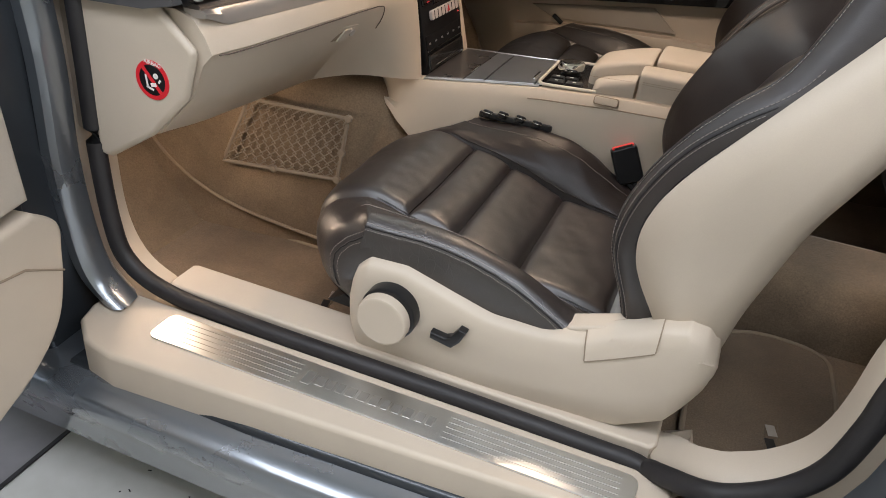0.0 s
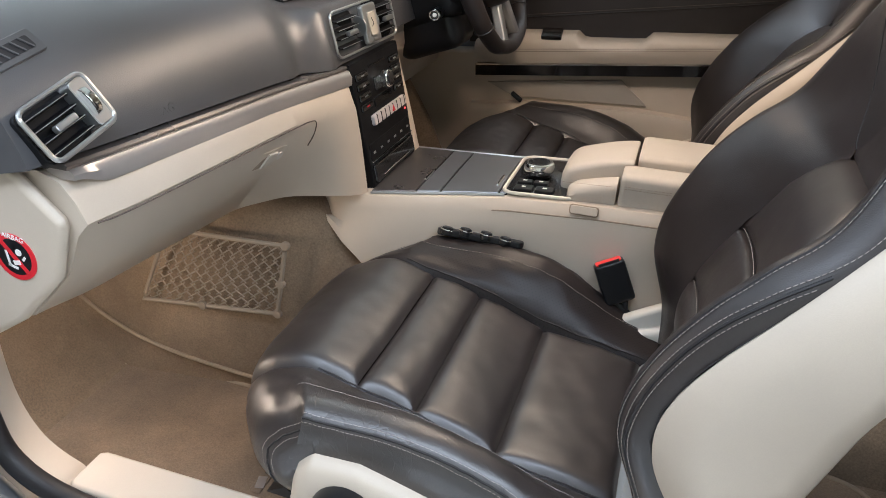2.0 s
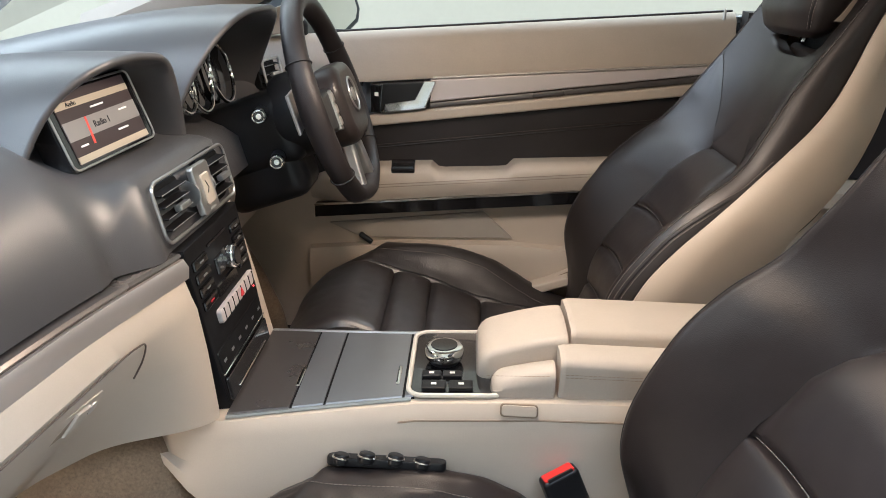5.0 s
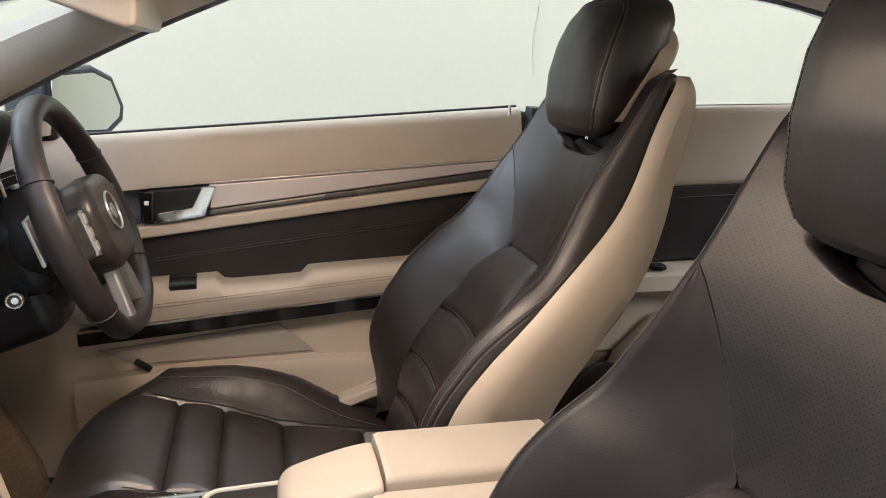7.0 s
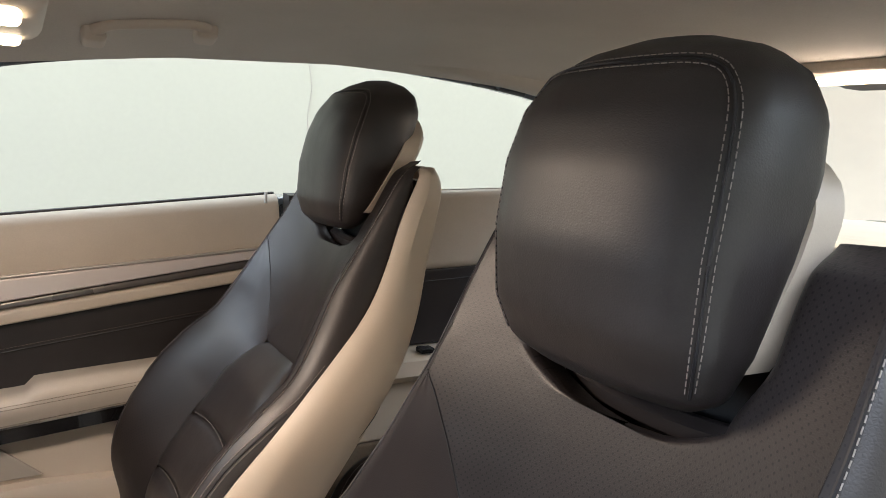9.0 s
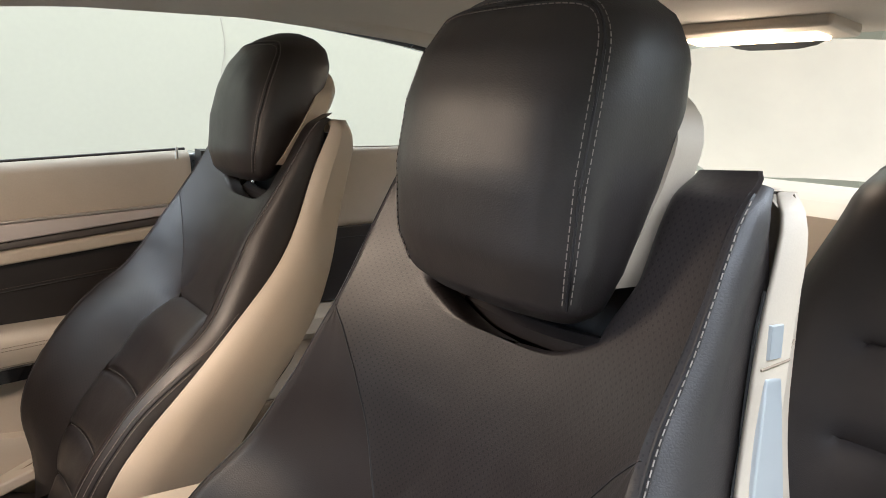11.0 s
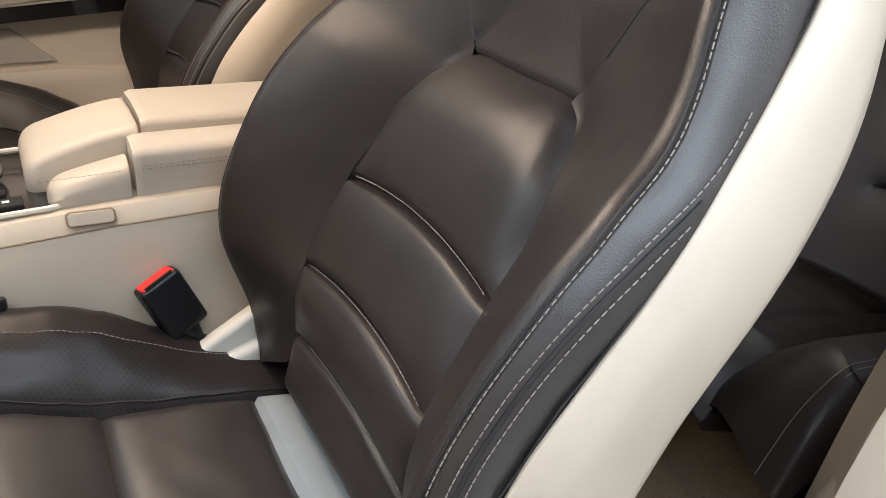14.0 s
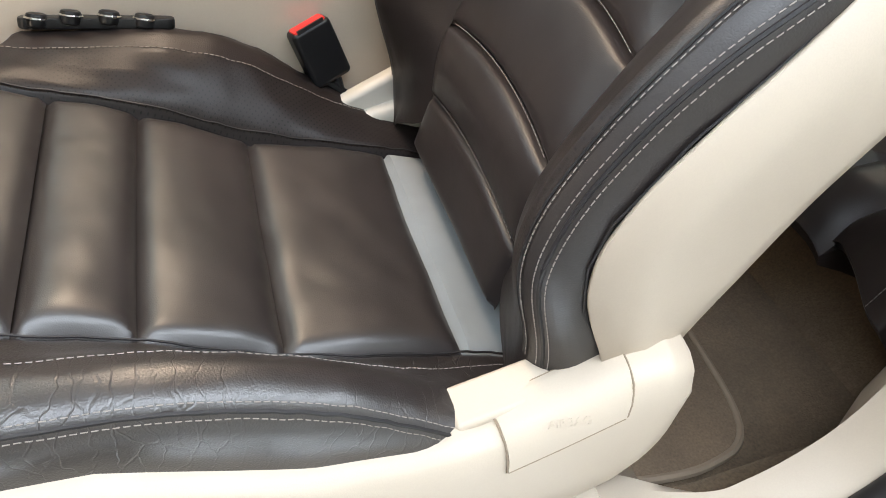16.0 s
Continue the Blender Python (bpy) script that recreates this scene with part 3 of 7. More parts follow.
    def shoulder(sign):
        def f(s, k):
            z = BACK.at(s)[1]
            inner = 0.092 * math.sqrt(min(1.0, max(0.0, (z - 1.071) / 0.0225))) + 0.020 * smooth01((z - 1.093) / 0.05)
            u = inner + (lim_at(s) - inner) * k
            return on_back(s, sign * u, form(s, u * sign) - 0.024 * math.exp(-k * 22))
        return f

    bm = grid(upper, low, neck, 60, -1, 1, 70)
    for sign in (-1, 1):
        grid(shoulder(sign), neck, crown, 60, 0, 1, 36, bm)
    bmesh.ops.remove_doubles(bm, verts=bm.verts, dist=0.0004)
    layer = bm.loops.layers.uv.verify()
    for face in bm.faces:
        for loop in face.loops:
            loop[layer].uv = (loop.vert.co.z * 1.03, loop.vert.co.y)
    part("upper_backrest_panel", bm, LEATHER_UPPER, seat)
    for sign in (-1, 1):
        z0, z1 = (0.90, 1.046) if sign < 0 else (0.925, 1.046)
        pipe([on_back(BACK.where_z(z), sign * reach(BACK.where_z(z)), form(BACK.where_z(z), sign * reach(BACK.where_z(z))) - 0.0002) for z in np.linspace(z0, z1, 30)], 0.0011)
    band = [[on_back(BACK.where_z(z + 0.8 * u * u), u, h) for z, h in ((1.074, -0.030), (1.083, -0.026), (1.091, -0.030), (1.093, -0.036), (1.074, -0.036))] for u in np.linspace(-0.088, 0.088, 24)]
    part("slot_band", loft(band), BACK_LEATHER, seat, "dark leather band inside the slot")

    def back_bolster(sign):
        def f(s, w):
            z = BACK.at(s)[1]
            wide, r = half(z), edge_round(z)
            inner_u = min(reach(s) - (0.006 if z < 0.89 else 0.0), wide - r - 0.001)
            inner_u = min(inner_u + 0.07 * (1 - smooth01((z - 0.50) / 0.06)), wide - r - 0.001)
            crest = form(s, sign * (wide - r))
            wr = 0.0012 * noise.noise(Vector((s * 22, w * 7, 9 + sign)))
            if w < 0.55:
                t = w / 0.55
                u = inner_u + (wide - r - inner_u) * t
                return on_back(s, sign * u, form(s, sign * u) + wr * t)
            if w < 0.75:
                a = (w - 0.55) / 0.20 * math.pi / 2
                return on_back(s, sign * (wide - r + r * math.sin(a)), crest - r * (1 - math.cos(a)) + wr)
            t = (w - 0.75) / 0.25
            deep = float(np.interp(z, (0.5, 0.6, 0.7, 0.9, 0.97, 1.05, 1.13, 1.165, 1.195), (0.02, 0.05, 0.10, 0.10, 0.085, 0.066, 0.042, 0.016, 0.0)))
            return on_back(s, sign * (wide - 0.004 * t), crest - r - t * deep + wr)
        return f

    s0 = BACK.where_z(0.50)
    for sign in (-1, 1):
        f = back_bolster(sign)
        bm = grid(f, s0, crown, 110, 0, 0.60, 24)
        layer = bm.loops.layers.uv.verify()
        for face in bm.faces:
            for loop in face.loops:
                loop[layer].uv.y *= 0.20
        part("backrest_bolster", bm, LEATHER_PERF if sign > 0 else BOLSTER_LEATHER, seat)
        part("backrest_side", grid(f, s0, BACK.where_z(1.206), 110, 0.60, 1, 16), LEATHER, seat)
        a, b = BACK.where_z(0.56), tip - 0.028
        if sign > 0 or side > 0:
            stitches([f(a + (b - a) * k / 120, 0.595) + Vector((-0.0012, side * sign * 0.0005, 0)) for k in range(121)], bm=pale, r=0.0005)
        pipe([f(a + (b - a) * k / 120, 0.583) for k in range(121)], 0.0013 if sign > 0 else 0.0009)
        c = BACK.where_z(0.928)

        def free(run):
            """The stretch of a seam in front of the shell's edge."""
            return [p for p in run if p.x < lay(soft(p.z - dz, SHELL_Z, SHELL_FRONT), 0, p.z - dz).x - 0.005]

        def drift(k):
            return 0.075 * max(0.0, (k - 45) / 45) ** 1.4

        for w in (0.632, 0.668):
            stitches(free([f(a + (c - a) * k / 90, w + drift(k)) + Vector((-0.0008, side * sign * 0.0008, 0)) for k in range(91)]), bm=pale, r=0.0005)
        pipe(free([f(a + (c - a) * k / 90, 0.650 + drift(k)) for k in range(91)]), 0.0018)

    # hard shell round the back
    def shell_ring(z):
        wide, a, b = half(z) + 0.0055, soft(z, SHELL_Z, SHELL_FRONT), soft(z, REAR_Z, REAR)
        over = max(0.0, (z - 1.155) / 0.05)
        wide, b, a = wide - 0.002 * over ** 2, b - 0.012 * over ** 2, a - 0.002 * over ** 2
        ring = [(a, wide), (a + (b - a) * 0.35, wide + 0.002), (b - 0.045, wide - 0.004), (b - 0.015, wide - 0.016), (b + 0.004, wide - 0.045),
                (b + 0.016, wide - 0.11), (b + 0.02, 0.04)]
        return [lay(x, u, z) for x, u in ring] + [lay(x, -u, z) for x, u in reversed(ring)]

    zs = [0.53 + (1.206 - 0.53) * k / 60 for k in range(61)]
    bm = loft([shell_ring(z) for z in zs], closed=False)
    ob = part("backrest_shell", bm, BEIGE, seat, "beige hard shell round the sides and back")
    thick = ob.modifiers.new("thickness", "SOLIDIFY")
    thick.thickness = 0.004
    for sign in (-1, 1):
        pipe([lay(float(np.interp(z, SHELL_Z, SHELL_FRONT)) + 0.0005, sign * (half(z) + 0.0005), z) for z in np.linspace(0.58, 1.15, 60)], 0.0010)

    # well under the head restraint
    well = bmesh.new()
    ring = [(-0.11, 1.03), (0.11, 1.03), (0.122, 1.09), (0.135, 1.185), (-0.135, 1.185), (-0.122, 1.09)]
    loft([[lay(0.247 + 0.12 * (z - 1.055) + d, u, z) for u, z in ring] for d in (0.0, 0.02)], well)
    part("headrest_well", well, BLACK, seat, "black recess under the head restraint")
    part("headrest_post", tube([lay(0.207, 0, 1.094), lay(0.209, 0, 1.15)], 0.0042, 10), CHROME, seat, "bright steel post")

    # head restraint
    hz = (1.104, 1.114, 1.145, 1.2, 1.25, 1.288, 1.314, 1.330, 1.339)
    hw = (0.082, 0.101, 0.112, 0.116, 0.116, 0.110, 0.097, 0.074, 0.035)
    hf = (0.178, 0.165, 0.152, 0.147, 0.152, 0.163, 0.18, 0.2, 0.22)
    hr = (0.200, 0.212, 0.230, 0.255, 0.274, 0.281, 0.273, 0.257, 0.240)

    def head_ring(z, grow=0.0):
        w, a, b = [float(np.interp(z, hz, q)) for q in (hw, hf, hr)]
        c, d = (a + b) / 2, (b - a) / 2
        ring = []
        for k in range(40):
            t = 2 * math.pi * k / 40
            ct, st = math.cos(t), math.sin(t)
            n = 0.46
            px, pu = -math.copysign(abs(ct) ** n, ct), math.copysign(abs(st) ** n, st)
            bulge = 0.010 * (1 - pu * pu) * (1 if px < 0 else 0)
            taper = 1 - 0.10 * max(0, px)
            ring.append(lay(c + px * (d + grow) - bulge, pu * (w + grow) * taper, z))
        return ring

    heights = [1.104 + (1.339 - 1.104) * (0.5 - 0.5 * math.cos(math.pi * k / 34)) for k in range(35)]
    part("headrest", loft([head_ring(z) for z in heights]), LEATHER, seat, "dark leather head restraint with pale twin stitching")
    def on_head(z, angle):
        """A point on the head restraint's skin; angle 0 is dead ahead."""
        w, a, b = [float(np.interp(z, hz, q)) for q in (hw, hf, hr)]
        c, d = (a + b) / 2, (b - a) / 2
        ct, st = math.cos(angle), math.sin(angle)
        px, pu = -math.copysign(abs(ct) ** 0.46, ct), math.copysign(abs(st) ** 0.46, st)
        bulge = 0.010 * (1 - pu * pu) * (1 if px < 0 else 0)
        return lay(c + px * (d + 0.0006) - bulge, pu * (w + 0.0006) * (1 - 0.10 * max(0, px)), z)

    for grow_t, grow_z, thread in ((0.0, 0.0, True), (9.0, 0.007, True), (4.5, 0.0035, False)):
        half_path = curve([(0, 0, 1.316), (22, 0, 1.315), (38, 0, 1.311), (46, 0, 1.302), (49.5, 0, 1.288), (50.5, 0, 1.262), (51, 0, 1.20), (51, 0, 1.118)], 14)
        for sign in (-1, 1):
            run = [on_head(p.z + grow_z * (1 - smooth01((p.x - 30) / 20)), sign * radians(p.x + grow_t * smooth01((p.x - 20) / 30))) for p in half_path]
            if thread:
                stitches(run, bm=pale)
            else:
                pipe(run, 0.0012)
    shell = []
    for z in np.linspace(1.132, 1.285, 18):
        w, b = float(np.interp(z, hz, hw)) * 0.96 * math.sqrt(max(0.1, 1 - max(0.0, (z - 1.22) / 0.068) ** 2)), float(np.interp(max(z, 1.12), hz, hr))
        shell.append([lay(b - 0.026 + x, u * w, z) for x, u in ((0.0, 1.0), (0.028, 1.0), (0.040, 0.86), (0.046, 0.4), (0.046, -0.4), (0.040, -0.86), (0.028, -1.0), (0.0, -1.02))])
    part("headrest_cover", loft(shell), BEIGE, seat, "beige hard cover behind the head restraint")

    # base with its controls, on the door side
    top_x = (-0.437, -0.432, -0.42, -0.40, -0.34, -0.266, -0.203, -0.13, -0.075, -0.02, 0.03, 0.06, 0.085, 0.102, 0.109)
    top_z = (0.470, 0.510, 0.540, 0.558, 0.561, 0.539, 0.522, 0.524, 0.534, 0.562, 0.590, 0.598, 0.588, 0.562, 0.530)
    low_x = (-0.437, -0.43, -0.415, -0.2, 0.0, 0.06, 0.10, 0.109)
    low_z = (0.450, 0.405, 0.374, 0.375, 0.40, 0.435, 0.495, 0.522)

    def base_at(x, v, h=0.0):
        """The seat base's side cover: v runs from the cushion (0) over the rounded edge to the lower rim (1)."""
        zt, zb = float(np.interp(x, top_x, top_z)), float(np.interp(x, low_x, low_z))
        deep = zt - zb
        u = float(np.interp(v, (0, 0.30, 0.42, 0.52, 0.62, 0.72, 0.94, 1.0), (0.185 + 0.045 * smooth01((x + 0.15) / 0.06), 0.246, 0.264, 0.275, 0.280, 0.282, 0.280, 0.268)))
        u -= 0.045 * (1 - math.sqrt(max(0.0, 1 - max(0.0, (x - 0.055) / 0.054) ** 2))) + 0.03 * (1 - math.sqrt(max(0.0, 1 - max(0.0, (-0.395 - x) / 0.042) ** 2)))
        drop = float(np.interp(v, (0, 0.30, 0.42, 0.52, 0.62, 0.72, 0.94, 1.0), (0.004, 0.0, 0.003, 0.010, 0.024, 0.045, 0.12, 0.16)))
        drop = deep * drop / 0.16 if v > 0.72 else min(drop, deep * 0.3)
        lean_out = smooth01((v - 0.35) / 0.25)
        return put(x, u + h * lean_out, zt - drop + h * (1 - lean_out * 0.8))

    ends = np.r_[np.linspace(-0.437, -0.39, 12), np.linspace(-0.38, 0.05, 44), np.linspace(0.056, 0.109, 16)]
    cover = bmesh.new()
    rows = [[cover.verts.new(base_at(x, v)) for v in np.r_[np.linspace(0, 0.72, 20), 0.8, 0.88, 0.94, 1.0]] for x in ends]
    for r, q in zip(rows, rows[1:]):
        for j in range(len(r) - 1):
            cover.faces.new((r[j], r[j + 1], q[j + 1], q[j]))
    cover.faces.new(rows[0])
    cover.faces.new(list(reversed(rows[-1])))
    part("seat_base_cover", cover, BEIGE, seat, "beige moulded side cover of the seat base", angle=50)
    part("seat_base_inner_cover", slab([(-0.40, 0.38), (-0.42, 0.46), (-0.3, 0.50), (-0.12, 0.50), (0.02, 0.55), (0.06, 0.52), (0.03, 0.40)],
                                       min(y0 - side * 0.20, y0 - side * 0.25), max(y0 - side * 0.20, y0 - side * 0.25), "xz", 0.012, 3,
                                       m=Matrix.Translation((dx, 0, dz))), CREAM, seat, "cream cover on the tunnel side")
    def flap_at(a, b, h):
        """A place on the airbag flap: a runs rearwards, b runs outwards over the rounded edge."""
        return base_at(-0.072 + 0.098 * a + 0.012 * b * (1 - a), 0.16 + 0.52 * b, h)

    own = bmesh.new()
    top = [[own.verts.new(flap_at(a, b, 0.0022)) for b in np.linspace(0, 1, 9)] for a in np.linspace(0, 1, 13)]
    low = [[own.verts.new(flap_at(a, b, -0.006)) for b in np.linspace(0, 1, 9)] for a in np.linspace(0, 1, 13)]
    for sheet in (top, low):
        for r, q in zip(sheet, sheet[1:]):
            for j in range(8):
                own.faces.new((r[j], r[j + 1], q[j + 1], q[j]))
    edge = [(0, j) for j in range(9)] + [(i, 8) for i in range(1, 13)] + [(12, j) for j in range(7, -1, -1)] + [(i, 0) for i in range(11, 0, -1)]
    for (a, b), (c, d) in zip(edge, edge[1:] + edge[:1]):
        own.faces.new((top[a][b], top[c][d], low[c][d], low[a][b]))
    flap_ob = part("airbag_flap", own, BEIGE, seat, "beige side airbag flap with moulded letters")
    if side < 0:
        o, ax, bx = flap_at(0.5, 0.74, 0.0024), flap_at(0.7, 0.74, 0.0024) - flap_at(0.3, 0.74, 0.0024), flap_at(0.5, 0.64, 0.0024) - flap_at(0.5, 0.84, 0.0024)
        text("AIRBAG", 0.0095, frame_at(o, ax.cross(bx), bx), BEIGE, flap_ob, depth=0.0002)
    for run in ([flap_at(a, -0.01, 0.0014) for a in np.linspace(0, 1, 12)], [flap_at(a, 1.01, 0.0014) for a in np.linspace(0, 1, 12)],
                [flap_at(-0.01, b, 0.0014) for b in np.linspace(0, 1, 10)], [flap_at(1.01, b, 0.0014) for b in np.linspace(0, 1, 10)]):
        tube(run, 0.0010, 5, seam_lines)
    for z0 in (1.005, 1.1065):
        ring = []
        for k in np.linspace(0.04, 0.95, 12):
            z = z0 + 0.008 * k
            wide, a, b = half(z) + 0.0058, soft(z, SHELL_Z, SHELL_FRONT), soft(z, REAR_Z, REAR)
            x = a + (b - 0.02 - a) * k
            ring.append(lay(x, float(np.interp(x, (a, a + (b - a) * 0.35, b - 0.045, b - 0.015), (wide, wide + 0.002, wide - 0.004, wide - 0.016))), z))
        part("shell_joint", tube(ring, 0.0009, 5), MAT_EDGE, seat, "fine joint across the beige shell")
    part("cover_step", rbox((0.040, 0.086, 0.022), frame_at(put(-0.054, 0.236, 0.536), (-0.34, 0.0, 0.94), (0.94, 0, 0.34)), 0.005, 3), BEIGE, seat, "beige step in front of the flap")
    kx, kz = -0.353, 0.488
    ring_m = frame_at(put(kx + 0.002, 0.290, kz + 0.004), (0, side, 0), (0, 0, 1))
    part("lumbar_knob_collar", disc(0.044, 0.026, ring_m, 40, 0.004), BLACK, seat, "black collar of the round knob")
    knob = part("adjuster_knob", disc(0.041, 0.03, frame_at(put(kx - 0.001, 0.305, kz), (0, side, 0), (0, 0, 1)), 40, 0.006), BEIGE, seat, "round beige adjuster knob")
    sw = [(-0.285, 0.469), (-0.25, 0.462), (-0.238, 0.476), (-0.229, 0.497), (-0.241, 0.500), (-0.252, 0.482), (-0.262, 0.477), (-0.284, 0.480)]
    faces = sorted((y0 + side * 0.279, y0 + side * 0.296))
    part("seat_switch", slab(sw, *faces, "xz", 0.004, 3, m=Matrix.Translation((dx, 0, dz))), BLACK, seat, "black seat-shaped power switch")
    tube([base_at(-0.125 + 0.05 * k / 8, 0.3, 0.0006) for k in range(9)], 0.0009, 5, seam_lines)
    part("cover_joint", seam_lines, MAT_EDGE, seat, "fine joint in the beige cover")
    for u in (-0.2, 0.2):
        part("seat_rail", span(tuple(put(-0.50, u - 0.02, 0.255)), tuple(put(0.10, u + 0.02, 0.285)), 0.004), GUNMETAL, seat, "steel seat rail")
        for x in (-0.36, 0.0):
            part("rail_bracket", span(tuple(put(x - 0.03, u - 0.016, 0.28)), tuple(put(x + 0.03, u + 0.016, 0.42)), 0.004), BLACK, seat)

    # release levers on the outer shoulder
    for z0, z1, x0, x1, w0, w1 in ((1.024, 1.101, 0.212, 0.2225, 0.0175, 0.0075), (1.112, 1.132, 0.222, 0.2235, 0.0065, 0.0065)):
        rings = []
        for k, out in ((0.0, 0.0005), (0.03, 0.0018), (0.97, 0.0018), (1.0, 0.0005)):
            z, b, w = z0 + (z1 - z0) * k, x0 + (x1 - x0) * k, w0 + (w1 - w0) * k
            e = half(z) + 0.006
            rings.append([lay(b + px * w, e + pu, z) for px, pu in ((-1, 0.0), (-0.88, out), (0.88, out), (1, 0.0), (1, -0.012), (-1, -0.012))])
        part("release_lever", loft(rings), GUNMETAL, seat, "grey metal backrest release lever")
    part("stitching", pale, THREAD, seat, "pale stitching along the seams", smooth=False)
    # tilt switches on the tunnel side
    panel = slab(rounded(0.15, 0.02, 0.008), 0, 0.012, "xy", 0.003, m=frame_at(put(-0.345, -0.245, 0.607), (0, -side * 0.25, 1), (0, -side, 0.2)))
    plate = part("switch_plate", panel, BLACK, seat)
    for i, x in enumerate((-0.402, -0.370, -0.334, -0.300)):
        turn = frame_at(put(x, -0.243, 0.6215 - 0.0035 * abs(i - 1.5)), (0.12, -side * 0.35, 0.93), (1, 0, 0))
        key = part("rocker_switch", disc(0.0105, 0.015, turn, 24, 0.004), BLACK, plate)
        part("chrome_ring", tube([turn @ Vector((0.0108 * math.cos(a), 0.0108 * math.sin(a), 0.002)) for a in np.linspace(0, 2 * math.pi, 26, endpoint=False)], 0.0014, 6, closed=True), CHROME, key, "chrome ring")
    return seat


front_seat(-1, -0.388, 0.0, 0.0, 0.0, 0.0, "dark brown leather front passenger seat with beige shell")
front_seat(1, 0.388, -0.005, 0.025, 0.02, 0.135, "dark brown leather driver's seat behind the steering wheel")


# ---- car body: sill, door opening, pillars, roof, glass ----
def car_body():
    car = thing("car_body", (0.0, 0.0, 0.0), "grey metallic two-door coupe body with its door open", "car")

    # floor pan and tunnel
    pan = span((-1.5, -0.63, 0.18), (0.62, 0.63, 0.235), 0.01)
    part("floor_pan", pan, CARPET, car, "beige carpeted floor")
    rings = []
    for x, w, z in ((-1.45, 0.26, 0.56), (-1.0, 0.24, 0.60), (-0.8, 0.215, 0.635), (-0.66, 0.185, 0.625), (-0.58, 0.165, 0.56), (-0.4, 0.15, 0.46), (0.2, 0.15, 0.42), (0.62, 0.15, 0.42)):
        ring = [(-w - 0.03, 0.20), (-w - 0.012, 0.30), (-w, z - 0.06), (-w + 0.03, z - 0.015), (-w + 0.07, z), (w - 0.07, z), (w - 0.03, z - 0.015), (w, z - 0.06), (w + 0.012, 0.30), (w + 0.03, 0.20)]
        rings.append([(x, y, zz) for y, zz in ring])
    part("tunnel", loft(rings), CARPET, car, "carpeted centre tunnel")
    rise = [(-1.5, 0.20), (-0.98, 0.22), (-1.05, 0.26), (-1.28, 0.50), (-1.36, 0.70), (-1.5, 0.72)]
    part("toe_board", slab(rise, -0.66, 0.66, "xz", 0.02, 3), CARPET, car, "carpeted sloping toe board")
    part("firewall", span((-1.52, -0.70, 0.2), (-1.42, 0.70, 1.0), 0), BLACK, car)
    step = [(0.40, 0.295), (0.50, 0.31), (0.56, 0.40), (0.66, 0.44), (1.3, 0.44), (1.3, 0.18), (0.40, 0.18)]
    part("rear_floor_step", slab(step, -0.62, 0.62, "xz", 0.015, 3), CARPET, car)

    part("rear_floor", span((0.02, -0.628, 0.20), (0.62, 0.628, 0.30), 0.015, 3), CARPET, car, "carpeted floor behind the front seats")
    part("inner_sill_carpet", slab([(0.05, 0.20), (0.42, 0.20), (0.42, 0.37), (0.30, 0.37), (0.20, 0.345), (0.05, 0.34)], -0.668, -0.628, "xz", 0.008, 2), CARPET, car, "carpeted inner sill")

    # the open side: trim, sill cap, scuff panel, rocker
    def open_side(side):
        """Sill and pillar trim of one side; side -1 is the open one."""
        s = side
        path = [(-0.905, 0.86), (-0.908, 0.70), (-0.912, 0.56), (-0.905, 0.46), (-0.875, 0.395), (-0.82, 0.362), (-0.76, 0.352), (-0.4, 0.35), (0.02, 0.354), (0.06, 0.385), (0.09, 0.415), (0.125, 0.440), (0.155, 0.455), (0.19, 0.476), (0.222, 0.510),
                (0.240, 0.550), (0.249, 0.60), (0.257, 0.68), (0.285, 0.80), (0.33, 0.93), (0.39, 1.05)]
        line = curve([(x, 0, z) for x, z in path], 6)
        rings = []
        for i, p in enumerate(line):
            a, b = line[max(0, i - 1)], line[min(len(line) - 1, i + 1)]
            d = (b - a).normalized()
            out = Vector((d.z, 0, -d.x))
            q = [(0.050, 0.66), (0.050, 0.690), (0.030, 0.690), (0.012, 0.682), (0.0, 0.664), (-0.002, 0.63), (0.006, 0.600), (0.05, 0.59)]
            sweep = smooth01((p.x - 0.03) / 0.12)
            rings.append([(p.x + out.x * e, s * (y + (max(0.0, 0.63 - y) + 0.065) * sweep), p.z + out.z * e) for e, y in q])
        part("opening_trim", loft(rings), BEIGE, car, "beige trim round the door opening")
        seal = [(-0.862, 0.92), (-0.864, 0.78), (-0.868, 0.645), (-0.862, 0.50), (-0.838, 0.43), (-0.76, 0.392), (-0.6, 0.382), (-0.2, 0.38), (0.03, 0.376), (0.065, 0.385), (0.10, 0.408), (0.135, 0.430), (0.172, 0.448), (0.215, 0.482), (0.246, 0.530), (0.262, 0.60), (0.270, 0.67), (0.298, 0.79), (0.343, 0.92), (0.405, 1.05)]
        part("door_seal", tube([(x, s * (0.687 + 0.068 * smooth01((x - 0.03) / 0.12)), z - 0.002) for x, z in [(p.x, p.z) for p in curve([(x, 0, z) for x, z in seal], 6)]], 0.015, 12, flat=1.0), RUBBER, car, "black rubber door seal")
        if side > 0:
            part("far_sill", span((-0.9, 0.64, 0.2), (0.4, 0.86, 0.37), 0.02), PAINT, car)
            return
        cap = [(-0.775, 0.604), (-0.765, 0.598), (0.055, 0.598), (0.064, 0.604), (0.064, 0.660), (0.055, 0.672), (-0.765, 0.672), (-0.775, 0.664)]
        part("sill_cap", slab([(x, -y) for x, y in cap], 0.352, 0.396, "xy", 0.006, 3), BEIGE, car, "beige sill cap")
